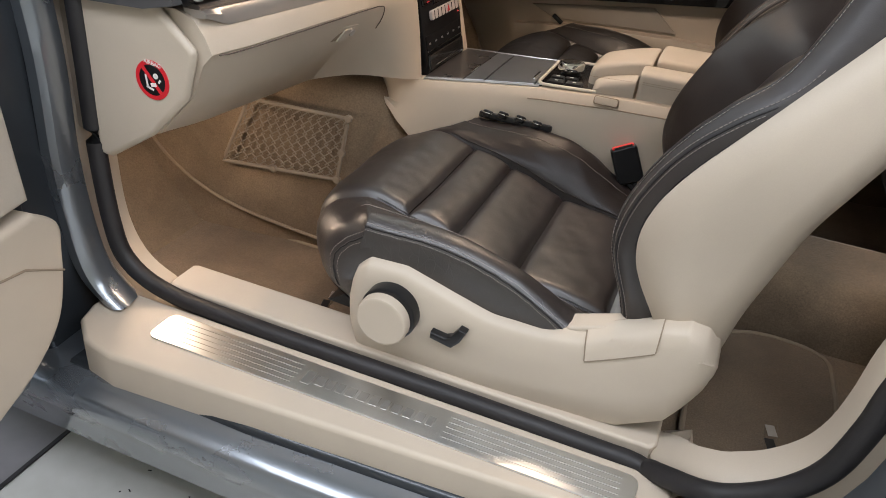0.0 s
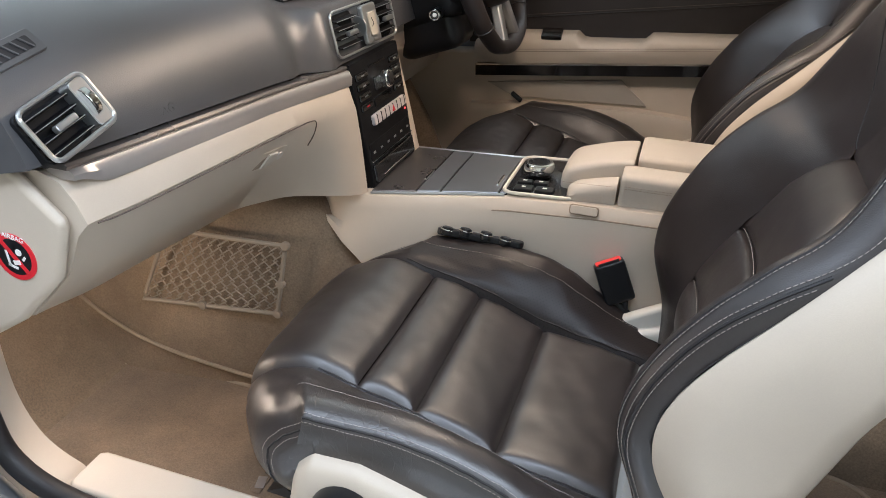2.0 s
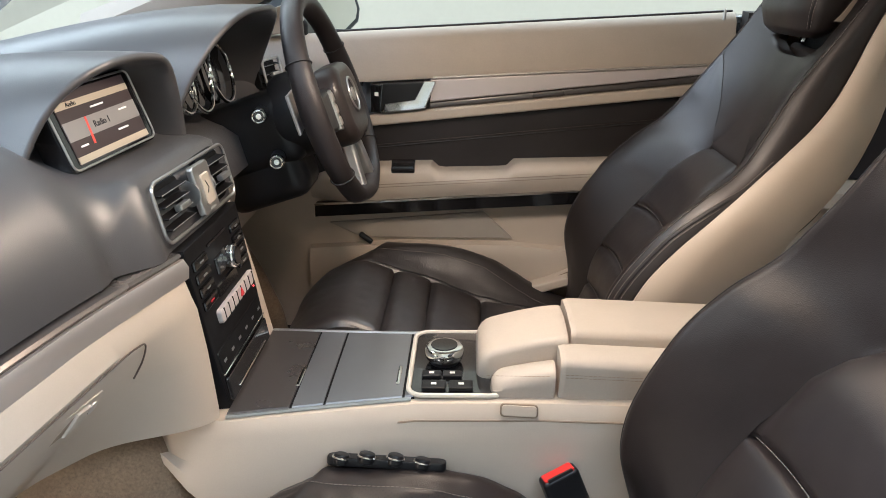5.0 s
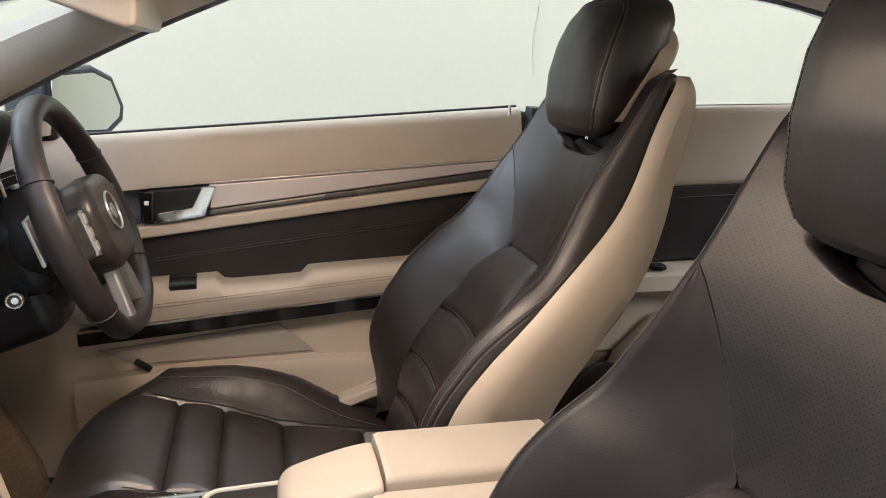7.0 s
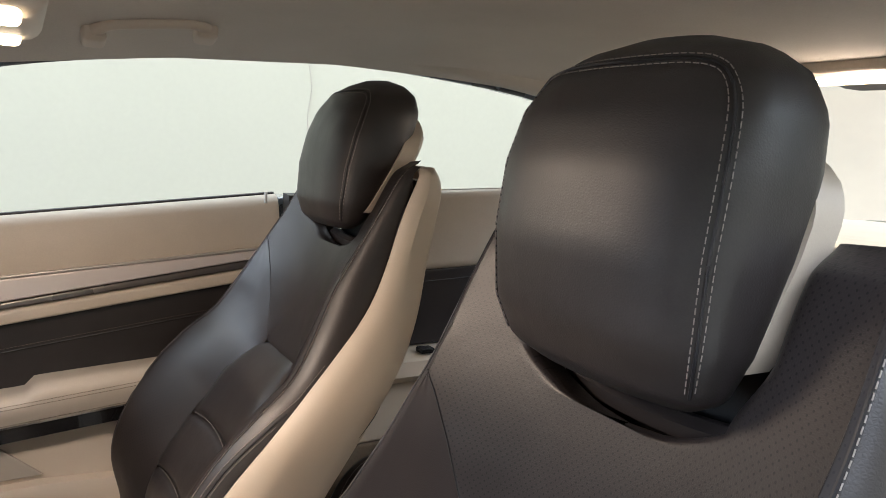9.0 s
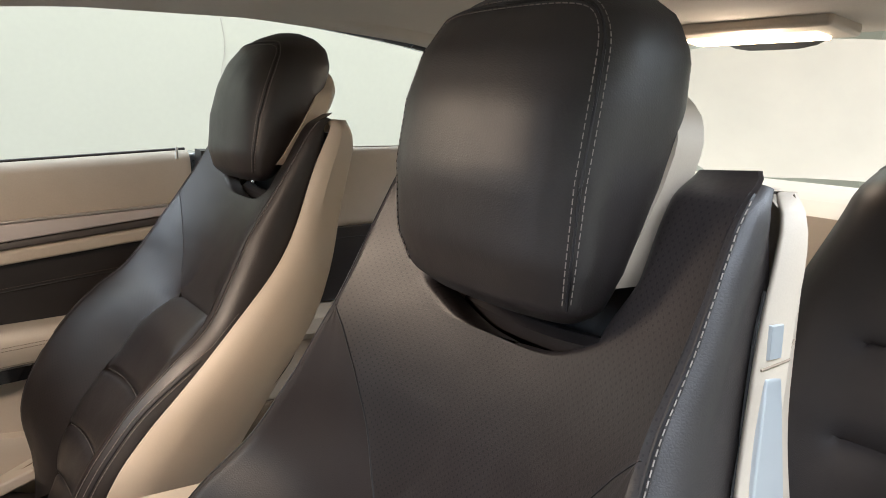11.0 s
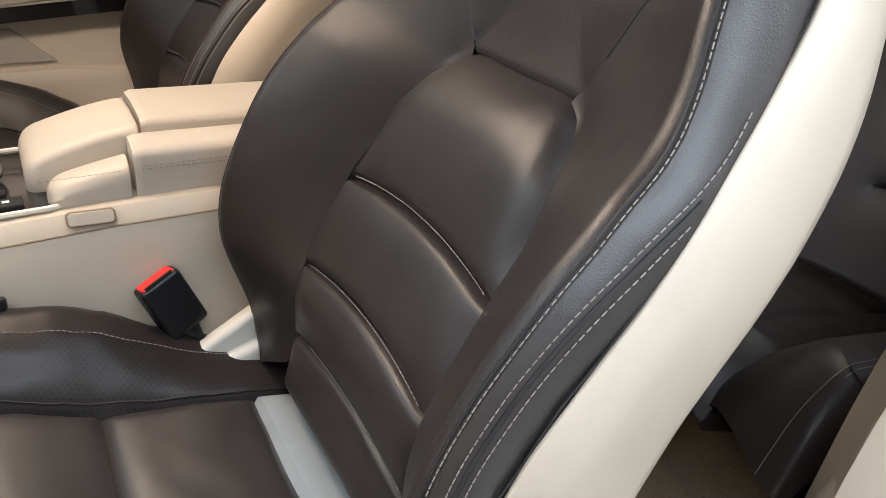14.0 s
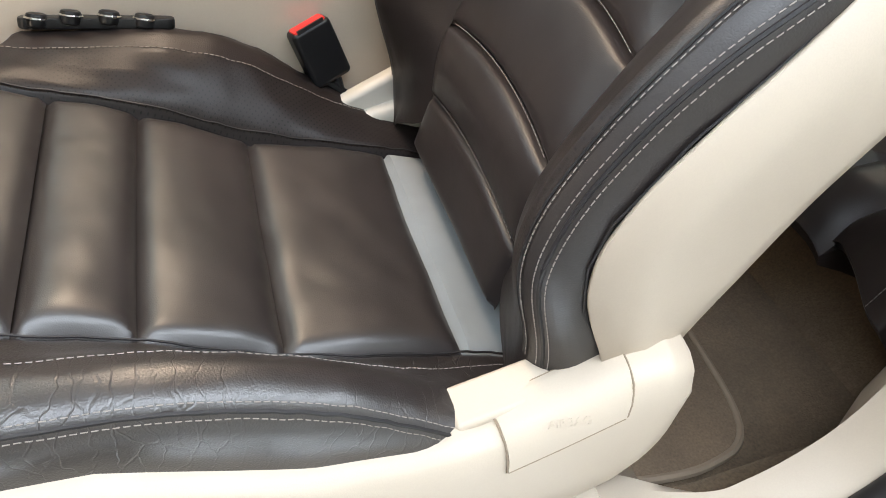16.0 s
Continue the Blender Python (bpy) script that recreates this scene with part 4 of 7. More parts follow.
        # scuff panel with its rounded front foot
        foot = [(-0.860, -0.700), (-0.858, -0.760), (-0.845, -0.800), (-0.80, -0.838), (-0.74, -0.850), (-0.5, -0.836), (0.0, -0.806), (0.085, -0.790), (0.098, -0.76), (0.098, -0.700)]
        part("sill_panel", slab(foot, 0.30, 0.379, "xy", 0.009, 3), BEIGE, car, "beige plastic sill panel")
        lip = [(-0.84, -0.838), (-0.5, -0.842), (0.09, -0.815), (0.6, -0.80), (0.6, -0.70), (-0.84, -0.70)]
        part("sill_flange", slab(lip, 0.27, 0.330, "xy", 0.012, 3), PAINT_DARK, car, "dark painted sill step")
        rocker = [(-0.70, 0.325), (-0.80, 0.320), (-0.858, 0.316), (-0.880, 0.309), (-0.887, 0.298), (-0.886, 0.276), (-0.876, 0.252), (-0.872, 0.246), (-0.85, 0.20), (-0.82, 0.12), (-0.70, 0.11)]
        rings = []
        for x, k in ((-1.6, 0.0), (-0.95, 0.0), (-0.4, 0.0), (0.1, 0.01), (0.35, 0.012), (0.9, 0.012)):
            rings.append([(x, y + k, z) for y, z in rocker])
        part("rocker_panel", loft(rings), PAINT, car, "grey metallic rocker panel")
        scuff()

    def scuff():
        m = Matrix.Translation((-0.335, -0.754, 0.379))
        plate = part("scuff_plate", slab(rounded(0.775, 0.066, 0.016, 6), 0.0, 0.0035, "xy", 0.0012, 2, m=m), STEEL, car, "brushed steel scuff plate with engraved lines")
        for x0, x1 in ((-0.37, -0.13), (0.115, 0.365)):
            for k in range(5):
                y = -0.021 + 0.0105 * k
                part("engraved_line", rbox((x1 - x0, 0.0014, 0.0012), m @ pose((x0 + x1) / 2, y, 0.0036), 0.0005, 1), SILVER, plate)
        # a maker's word, as plain bars
        rnd = random.Random(2)
        x = -0.118
        while x < 0.10:
            w = rnd.uniform(0.010, 0.016)
            part("plain_mark", rbox((w, 0.020 + (0.010 if x < -0.11 or 0.0 < x < 0.012 else 0.0), 0.001), m @ pose(x + w / 2, 0.0, 0.0034), 0.0004, 1), SILVER, plate)
            x += w + 0.005

    open_side(-1)
    open_side(1)

    # front hinge pillar of the open side
    lineup = [((-0.885, 1.0), (-0.868, 0.80), (-0.874, 0.62), (-0.862, 0.49), (-0.842, 0.425), (-0.80, 0.384))]
    rings = []
    for p in curve([(x, 0, z) for x, z in lineup[0]], 8):
        rings.append([(p.x + dx, -y, p.z) for dx, y in ((-0.055, 0.69), (-0.04, 0.695), (-0.02, 0.70), (-0.002, 0.715), (0.004, 0.742), (0.001, 0.756), (-0.008, 0.763), (-0.03, 0.760))])
    part("hinge_pillar", loft(rings), PAINT, car, "grey metallic front door pillar")
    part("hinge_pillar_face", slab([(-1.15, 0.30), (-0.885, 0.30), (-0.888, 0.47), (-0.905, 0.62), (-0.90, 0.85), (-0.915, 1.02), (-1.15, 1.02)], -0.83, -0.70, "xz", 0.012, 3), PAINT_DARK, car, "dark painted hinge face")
    for z in (0.80, 0.50):
        hinge = part("hinge", rbox((0.05, 0.06, 0.04), pose(-0.915, -0.845, z), 0.012, 3), PAINT_DARK, car)
        part("hinge_bolt", disc(0.012, 0.02, pose(-0.898, -0.872, z, 90), 16, 0.003), CHROME, hinge, "steel hinge bolt")
    part("door_check", rbox((0.09, 0.05, 0.03), pose(-0.93, -0.85, 0.66), 0.01, 3), BLACK, car)

    # rear pillar of the opening and inner quarter trims
    for s in (-1, 1):
        low = [(0.10, 0.335), (0.16, 0.395), (0.215, 0.44), (0.252, 0.485), (0.274, 0.55), (0.287, 0.62), (0.304, 0.72), (0.35, 0.86), (0.405, 1.0), (0.45, 1.12), (1.35, 1.16), (1.35, 0.12), (0.10, 0.12)]
        lo, hi = sorted((s * 0.772, s * 0.87))
        part("quarter_body", slab(low, lo, hi, "xz", 0.01, 2), PAINT, car, "grey metallic rear quarter")

    # roof: headliner inside, painted skin outside
    def roof_z(x, y):
        z = float(np.interp(x, (-0.42, -0.25, 0.05, 0.35, 0.6, 0.85, 1.1, 1.3), (1.372, 1.402, 1.442, 1.460, 1.456, 1.444, 1.428, 1.40)))
        return z - 0.060 * (abs(y) / 0.58) ** 4.5

    part("headliner", loft([[(x, y, roof_z(x, y)) for y in np.linspace(-0.58, 0.58, 29)] + [(x, y, roof_z(x, y) + 0.025) for y in np.linspace(0.58, -0.58, 29)]
                            for x in np.linspace(-0.42, 1.14, 40)]), LINER, car, "beige woven headliner")
    part("roof_skin", loft([[(x, y, roof_z(x, y) + 0.03) for y in np.linspace(-0.62, 0.62, 29)] + [(x, y, roof_z(x, y) + 0.036) for y in np.linspace(0.62, -0.62, 29)]
                            for x in np.linspace(-0.46, 1.16, 40)]), PAINT, car, "grey metallic roof")
    rail = [(-0.99, 0.965), (-0.80, 1.062), (-0.66, 1.137), (-0.572, 1.187), (-0.45, 1.251), (-0.316, 1.314), (-0.26, 1.335), (-0.12, 1.366), (0.06, 1.390), (0.35, 1.408), (0.60, 1.399), (0.82, 1.376), (1.0, 1.335), (1.2, 1.26)]
    for s in (-1, 1):
        rings = []
        for p in curve([(x, 0, z) for x, z in rail], 5):
            y = float(np.interp(p.x, (-0.99, -0.3, 0.3, 0.9, 1.2), (0.655, 0.585, 0.565, 0.565, 0.57)))
            k = float(np.interp(p.x, (-0.99, -0.7, -0.4, -0.2, 0.0), (2.0, 1.55, 1.2, 1.0, 0.8)))
            rings.append([(p.x - 0.012 * k * dz / 0.03, s * (y + dy * k), p.z + dz * k) for dy, dz in ((0.0, 0.0), (-0.022, 0.006), (-0.045, 0.024), (-0.050, 0.045), (-0.03, 0.060), (0.02, 0.056), (0.035, 0.03), (0.022, 0.002))])
        part("roof_rail", loft(rings), LINER, car, "fabric-covered roof rail and windscreen pillar")
        rings = []
        for p in curve([(x, 0, z) for x, z in rail], 5):
            y = float(np.interp(p.x, (-0.99, -0.3, 0.3, 0.9, 1.2), (0.655, 0.585, 0.565, 0.565, 0.57)))
            rings.append([(p.x, s * (y + dy), p.z + dz) for dy, dz in ((0.032, 0.004), (0.03, -0.006), (0.055, -0.004), (0.075, 0.02), (0.05, 0.07), (0.034, 0.06))])
        part("roof_rail_skin", loft(rings), PAINT, car)

    # glass
    def screen(f, n=16):
        own = grid(f, 0, 1, n, -1, 1, n, uv=False)
        return own
    ws = part("windscreen", screen(lambda t, u: (-1.36 + 0.93 * t - 0.05 * (1 - u * u), u * (0.70 - 0.13 * t), 0.985 + 0.385 * t ** 0.93)), GLASS_CLEAR, car, "clear windscreen")
    rw = part("rear_window", screen(lambda t, u: (1.14 + 0.66 * t, u * (0.53 + 0.03 * t), 1.345 - 0.23 * t + (0.072 - 0.04 * t) * (1 - u * u))), GLASS_GREEN, car, "green tinted rear window")
    for ob in (ws, rw):
        ob.visible_shadow = False
    part("windscreen_band", tube(curve([(-1.33, -0.70, 1.004), (-1.38, -0.3, 1.014), (-1.39, 0.0, 1.016), (-1.38, 0.3, 1.014), (-1.33, 0.70, 1.004)], 8), 0.014, 8), BLACK, car, "black lower edge of the windscreen")
    part("header_trim", span((-0.47, -0.55, 1.335), (-0.38, 0.55, 1.372), 0.012, 3), LINER, car)
    part("bonnet", slab([(-2.6, -0.8), (-1.38, -0.76), (-1.38, 0.76), (-2.6, 0.8)], 0.90, 0.97, "xy", 0.03, 3), PAINT, car, "grey metallic bonnet")
    part("tail", span((1.75, -0.75, 0.3), (2.3, 0.75, 1.10), 0.05, 3), PAINT, car)
    return car


def far_door():
    """The closed driver's door, seen from inside."""
    door = thing("driver_door", (-0.2, 0.70, 0.36), "closed driver's door with beige and dark leather lining", "car door")

    def strip(name, top, bottom, y0, y1, mat, r=0.008, label="", x0=-0.62, x1=0.275, slope=0.0):
        """A band of the lining between two sloping lines (height at x = -0.5, height at x = 0.25)."""
        def at(line, x):
            return line[0] + (line[1] - line[0]) * (x + 0.5) / 0.75
        out = [(x0, at(top, x0)), (x1, at(top, x1)), (x1, at(bottom, x1)), (x0, at(bottom, x0))]
        return part(name, slab(out, y0, y1, "xz", r, 3), mat, door, label)

    strip("door_shell", (1.06, 1.135), (0.36, 0.36), 0.725, 0.82, PAINT, 0.01, x0=-0.9, x1=0.31)
    strip("lower_lining", (0.74, 0.80), (0.36, 0.36), 0.675, 0.728, BEIGE, 0.01, "beige lower door lining", x0=-0.78)
    # upper roll: rounded towards the cabin
    rings = []
    for x in np.linspace(-1.0, 0.275, 18):
        t = (x + 0.5) / 0.75
        zt, zb = 1.070 + 0.073 * t, 0.968 + 0.078 * t
        rings.append([(x, y, z) for y, z in ((0.728, zt), (0.712, zt + 0.001), (0.698, zt - 0.004), (0.685, zt - 0.018), (0.676, zt - 0.05), (0.672, zb + 0.012), (0.676, zb), (0.728, zb))])
    part("upper_lining", loft(rings), BEIGE_SOFT, door, "beige padded upper door lining")
    strip("belt_seal", (1.0745, 1.1475), (1.068, 1.141), 0.719, 0.735, RUBBER, 0.002, "black belt-line seal", x0=-0.60)
    strip("trim_bright_edge", (0.973, 1.046), (0.969, 1.042), 0.666, 0.69, SATIN, 0.0015, x0=-0.34)
    strip("trim_strip", (0.968, 1.041), (0.912, 1.025), 0.668, 0.70, TRIM, 0.004, "satin metal trim strip", x0=-0.345, x1=0.262)
    strip("trim_lower", (0.911, 1.024), (0.899, 1.009), 0.671, 0.70, PANEL_DARK, 0.004, "dark lower edge of the trim strip", x0=-0.345, x1=0.25)
    strip("beige_ledge", (0.898, 1.008), (0.873, 0.984), 0.664, 0.70, BEIGE_SOFT, 0.006, "narrow beige ledge")
    strip("leather_field", (0.873, 0.983), (0.760, 0.825), 0.684, 0.70, DOOR_LEATHER, 0.005, "dark leather field of the door")
    line = [(x, 0.6815, 0.829 + 0.109 * (x + 0.5) / 0.75) for x in np.linspace(-0.48, 0.24, 60)]
    part("seam_stitch", stitches(line, r=0.0006), THREAD_DARK, door, smooth=False)
    tube_line = tube([(p[0], 0.682, p[2] - 0.006) for p in line], 0.0015, 5)
    part("seam_fold", tube_line, RUBBER, door)
    # arm rest: raised ends, a grip dip between
    rings = []
    for x in np.linspace(-0.60, 0.27, 60):
        base = 0.802 + 0.028 * (x + 0.41) / 0.38
        dip = -0.016 * smooth01((x + 0.335) / 0.02) * smooth01((-0.155 - x) / 0.02)
        front = smooth01((x + 0.605) / 0.09)
        zt = base + dip - 0.03 * (1 - front)
        zb = 0.710 + 0.058 * (x + 0.577) / 0.54
        deep = 0.045 * front + 0.02
        yi = 0.685 - deep
        rings.append([(x, y, z) for y, z in ((0.69, zt), (yi + 0.022, zt + 0.002), (yi + 0.008, zt - 0.004), (yi, zt - 0.016), (yi, (zt + zb) / 2), (yi + 0.004, zb + 0.012), (yi + 0.014, zb), (0.69, zb))])
    part("armrest", loft(rings), BEIGE_SOFT, door, "beige padded door armrest")
    for k in (0, 0.006):
        line = [(x, 0.6195, 0.748 - k + 0.058 * (x + 0.577) / 0.54) for x in np.linspace(-0.48, 0.26, 70)]
        part("armrest_seam", stitches(line, r=0.0006), THREAD_DARK, door, smooth=False)
    def under(x):
        return 0.710 + 0.058 * (x + 0.577) / 0.54
    part("lower_chrome_line", loft([[(x, 0.632, under(x)), (x, 0.626, under(x)), (x, 0.626, under(x) - 0.0035), (x, 0.632, under(x) - 0.0035)] for x in (-0.585, 0.27)]), CHROME, door, "bright line under the armrest")
    part("lower_black_strip", loft([[(x, 0.66, under(x) - 0.0035), (x, 0.631, under(x) - 0.0035), (x, 0.637, under(x) - 0.032), (x, 0.66, under(x) - 0.034)] for x in (-0.585, 0.27)]), GLOSS, door, "gloss black strip")
    # storage pocket
    out = [(-0.56, 0.655), (-0.215, 0.700), (-0.145, 0.640), (-0.40, 0.628), (-0.49, 0.625)]
    part("map_pocket", slab(out, 0.668, 0.677, "xz", 0.003, 2), POCKET, door, "recessed grey-beige pocket face")
    rings = []
    for x, z in ((-0.60, 0.60), (-0.40, 0.622), (-0.145, 0.632), (0.02, 0.625), (0.27, 0.63)):
        rings.append([(x, 0.68, z), (x, 0.655, z - 0.004), (x, 0.645, z - 0.03), (x, 0.66, z - 0.16), (x, 0.68, z - 0.2)])
    part("pocket_front", loft(rings), BEIGE, door, "beige pocket front")
    part("speaker_vent", rbox((0.035, 0.012, 0.012), pose(-0.475, 0.655, 0.628, 0, 35), 0.004), BLACK, door)
    # handle in its bowl
    bowl = slab([(-0.455, 0.908), (-0.345, 0.922), (-0.335, 0.982), (-0.455, 0.970)], 0.6665, 0.69, "xz", 0.006, 2)
    handle = part("door_handle", bowl, BLACK, door, "black handle bowl")
    lever = [(-0.444, 0.909), (-0.353, 0.923), (-0.332, 0.982), (-0.358, 0.980), (-0.376, 0.942), (-0.438, 0.930)]
    part("handle_lever", slab(lever, 0.652, 0.664, "xz", 0.003, 2), CHROME, handle, "chrome pull lever")
    lock = part("lock_switch", slab([(-0.468, 0.909), (-0.447, 0.908), (-0.443, 0.970), (-0.470, 0.967)], 0.660, 0.69, "xz", 0.003, 2), GLOSS, door, "black door lock switch")
    part("switch_mark", rbox((0.008, 0.001, 0.008), pose(-0.457, 0.6595, 0.948), 0.0004, 1), WHITE, lock)
    sw = part("window_switch", rbox((0.051, 0.034, 0.014), pose(-0.394, 0.633, 0.802, 30, -3, 0), 0.004), GLOSS, door, "black window switch block")
    for x, y in ((-0.408, 0.004), (-0.394, 0.004), (-0.380, 0.006), (-0.394, -0.008)):
        part("switch_mark", rbox((0.006, 0.004, 0.001), pose(x, 0.640, 0.795, 34, -3, 0) @ pose(0, y, 0.0076), 0.0003, 1), SILVER, sw)
    part("lock_pin", tube([(0.25, 0.69, 1.13), (0.25, 0.69, 1.152)], 0.003, 8), SILVER, door)
    rings = [[(x + 0.02 * k, y, z) for y, z in ((0.66, 1.148), (0.70, 1.15), (0.70, 0.6), (0.66, 0.6))] for k, x in ((0, 0.288), (1, 0.293))]
    part("door_end_seal", loft(rings), RUBBER, door, "black seal at the door's rear edge")

    sail = [(-0.99, 1.0), (-0.62, 1.066), (-0.615, 1.135), (-0.70, 1.10), (-0.86, 1.03)]
    part("mirror_sail", slab(sail, 0.675, 0.715, "xz", 0.006, 2), BEIGE_SOFT, door, "beige corner panel by the mirror")
    # outside mirror
    mirror = thing("outside_mirror", (-0.6, 0.86, 1.03), "grey door mirror outside the driver's window", "mirror")
    ring = [(0.765, 1.050), (0.765, 1.182), (0.895, 1.190), (0.955, 1.168), (0.988, 1.105), (0.982, 1.072), (0.930, 1.042)]
    turned = Matrix.Translation((-0.625, 0.80, 0)) @ pose(0, 0, 0, 0, 0, -30) @ Matrix.Translation((0.55, -0.80, 0))
    part("mirror_shell", slab(ring, -0.655, -0.549, "yz", 0.012, 4, m=turned), PAINT_DARK, mirror, "grey mirror housing")
    glass_face = slab([(0.780, 1.066), (0.780, 1.168), (0.892, 1.175), (0.942, 1.157), (0.968, 1.104), (0.962, 1.082), (0.922, 1.058)], -0.5585, -0.5465, "yz", 0.002, m=turned)
    part("mirror_glass", glass_face, MIRROR, mirror, "silvered mirror glass")
    part("mirror_arm", span((-0.655, 0.70, 1.04), (-0.61, 0.80, 1.09), 0.012, 3), BLACK, mirror)
    return door


def rear_cabin():
    for s, label in ((1, "beige and dark leather lining beside the rear seat"), (-1, "beige rear side lining beside the door opening")):
        trim = thing("rear_side_lining", (0.7, s * 0.68, 0.4), label, "side panel")

        def band(name, z0, z1, y, mat, r=0.008, x0=0.315, x1=1.25, dz=0.04, lab=""):
            lo, hi = sorted((s * y, s * 0.705))
            out = [(x0, z0), (x1, z0 + dz), (x1, z1 + dz), (x0, z1)]
            part(name, slab(out, lo, hi, "xz", r, 3), mat, trim, lab)

        front = 0.315 if s > 0 else 0.46
        band("upper_lining", 0.97, 1.15, 0.672, BEIGE_SOFT, 0.02, front, dz=0.045)
        band("leather_field", 0.80, 0.972, 0.684, DOOR_LEATHER, 0.006, front + 0.02, dz=0.05, lab="dark leather field")
        part("field_seam", tube([(front + 0.05, s * 0.683, 0.945), (1.2, s * 0.683, 0.993)], 0.0015, 5), RUBBER, trim)
        rings = []
        for x in np.linspace(front + 0.02, 1.2, 16):
            z = 0.800 + 0.02 * (x - 0.3)
            rings.append([(x, s * y, zz) for y, zz in ((0.70, z + 0.004), (0.64, z + 0.004), (0.618, z - 0.008), (0.615, z - 0.04), (0.635, z - 0.058), (0.70, z - 0.06))])
        part("armrest", loft(rings), BEIGE, trim, "beige rear armrest")
        if s > 0:
            part("ashtray_latch", rbox((0.035, 0.03, 0.012), pose(0.60, 0.64, 0.815), 0.004), GLOSS, trim)
            band("lower_lining", 0.60, 0.76, 0.665, BEIGE, 0.01, 0.33)
            band("lower_carpet", 0.24, 0.60, 0.660, CARPET, 0.01, 0.33, lab="carpeted lower side")
            arch = [(0.45, 0.45), (0.52, 0.62), (0.60, 0.70), (0.72, 0.74), (0.80, 0.70), (0.78, 0.45)]
            part("wheel_arch_swell", slab(arch, 0.60, 0.67, "xz", 0.03, 4), BEIGE, trim)
        else:
            out = [(0.39, 0.24), (0.365, 0.32), (0.347, 0.39), (0.340, 0.455), (0.352, 0.52), (0.41, 0.61), (0.50, 0.68), (0.60, 0.73), (0.72, 0.76), (1.25, 0.78), (1.25, 0.24)]
            part("lower_lining", slab(out, -0.70, -0.626, "xz", 0.02, 4), BEIGE, trim, "beige lower rear lining")
            scoop = [(0.40, 0.36), (0.44, 0.42), (0.52, 0.50), (0.62, 0.56), (0.64, 0.42), (0.58, 0.34)]
            part("lining_scoop", slab(scoop, -0.655, -0.618, "xz", 0.012, 3), CREAM, trim, "pale moulded panel under the belt")
        tagged(trim)

    # rear bench: two shaped places
    for s in (-1, 1):
        place = thing("back_seat", (0.75, s * 0.36, 0.44), "dark brown leather rear seat with quilted panels", "car seat", "rear seats")
        # side bolster of the cushion: six lengthwise lines from the middle outwards
        strands = [(0.452, [(0.428, 0.495), (0.450, 0.522), (0.490, 0.538), (0.535, 0.544), (0.62, 0.526), (0.985, 0.46)]),
                   (0.474, [(0.421, 0.509), (0.442, 0.546), (0.482, 0.562), (0.530, 0.568), (0.62, 0.548), (0.985, 0.48)]),
                   (0.520, [(0.392, 0.519), (0.416, 0.572), (0.452, 0.600), (0.500, 0.612), (0.58, 0.602), (0.985, 0.53)]),
                   (0.570, [(0.368, 0.513), (0.398, 0.575), (0.427, 0.605), (0.464, 0.623), (0.52, 0.617), (0.985, 0.55)]),
                   (0.598, [(0.362, 0.510), (0.390, 0.560), (0.420, 0.588), (0.458, 0.602), (0.52, 0.600), (0.985, 0.54)]),
                   (0.604, [(0.376, 0.494), (0.400, 0.512), (0.430, 0.525), (0.470, 0.535), (0.53, 0.535), (0.985, 0.49)])]
        strands = [curve([(x, s * y, z) for x, z in line], 6) for y, line in strands]
        across = []
        for i in range(len(strands[0])):
            row = curve([line[i] for line in strands], 5)
            across.append(row)
        under = [[p + Vector((0.010, 0, -0.012)) for p in across[0]], [p + Vector((0.05, 0, -0.028)) for p in across[0]], [p + Vector((0.14, 0, -0.068)) for p in across[0]]]
        part("cushion_bolster", loft(list(reversed(under)) + across, closed=False), BOLSTER_LEATHER, place, "dark leather side roll with pale twin stitching")
        stitch = bmesh.new()
        for shift in (0.0, 0.007):
            stitches([p + Vector((0, s * shift, 0.0012 - shift * 0.25)) for p in strands[3][:-2]], bm=stitch)
        part("stitching", stitch, THREAD, place, smooth=False)

        def cushion(t, k):
            x = 0.415 + 0.575 * t
            z = float(np.interp(x, (0.415, 0.44, 0.482, 0.53, 0.62, 0.93), (0.500, 0.528, 0.548, 0.556, 0.540, 0.47)))
            bumps = 0.007 * abs(math.sin(t * 9.5)) - 0.006 * math.exp(-((abs(k) - 0.55) / 0.03) ** 2)
            return (x - 0.02 * (1 - k * k) * (1 - t), s * (0.296 + 0.166 * k), z + bumps - 0.02 * abs(k) ** 8)
        part("cushion", grid(cushion, 0, 1, 50, -1, 1, 36), BOLSTER_LEATHER, place)
        front = []
        for k in np.linspace(-1, 1, 30):
            x, y, z = cushion(0.0, k)
            front.append([(x + 0.02, y, z + 0.008), (x - 0.001, y, z + 0.001), (x + 0.006, y, z - 0.014), (x + 0.05, y, z - 0.030), (x + 0.14, y, z - 0.07), (x + 0.22, y, z - 0.10), (x + 0.26, y, z - 0.06)])
        part("cushion_front", loft(front), BOLSTER_LEATHER, place)

        def back(t, k):
            z = 0.50 + 0.68 * t
            half = 0.205 - 0.06 * smooth01((t - 0.62) / 0.38)
            edge = abs(k) ** 3
            x = 0.90 + 0.22 * t - 0.055 * edge * (1 - t * 0.5) + 0.05 * smooth01((t - 0.93) / 0.07) + 0.05 * abs(k) ** 16
            x += 0.013 * (1 - abs(math.sin(t * 15))) ** 2 * (1 - smooth01((abs(k) - 0.40) / 0.22)) * smooth01((t - 0.06) / 0.06) * smooth01((0.84 - t) / 0.06)
            return (x, s * (0.385 + half * k), z)
        bm = grid(back, 0, 1, 70, -1, 1, 40)
        ob = part("backrest", bm, DOOR_LEATHER, place)
        thick = ob.modifiers.new("thickness", "SOLIDIFY")
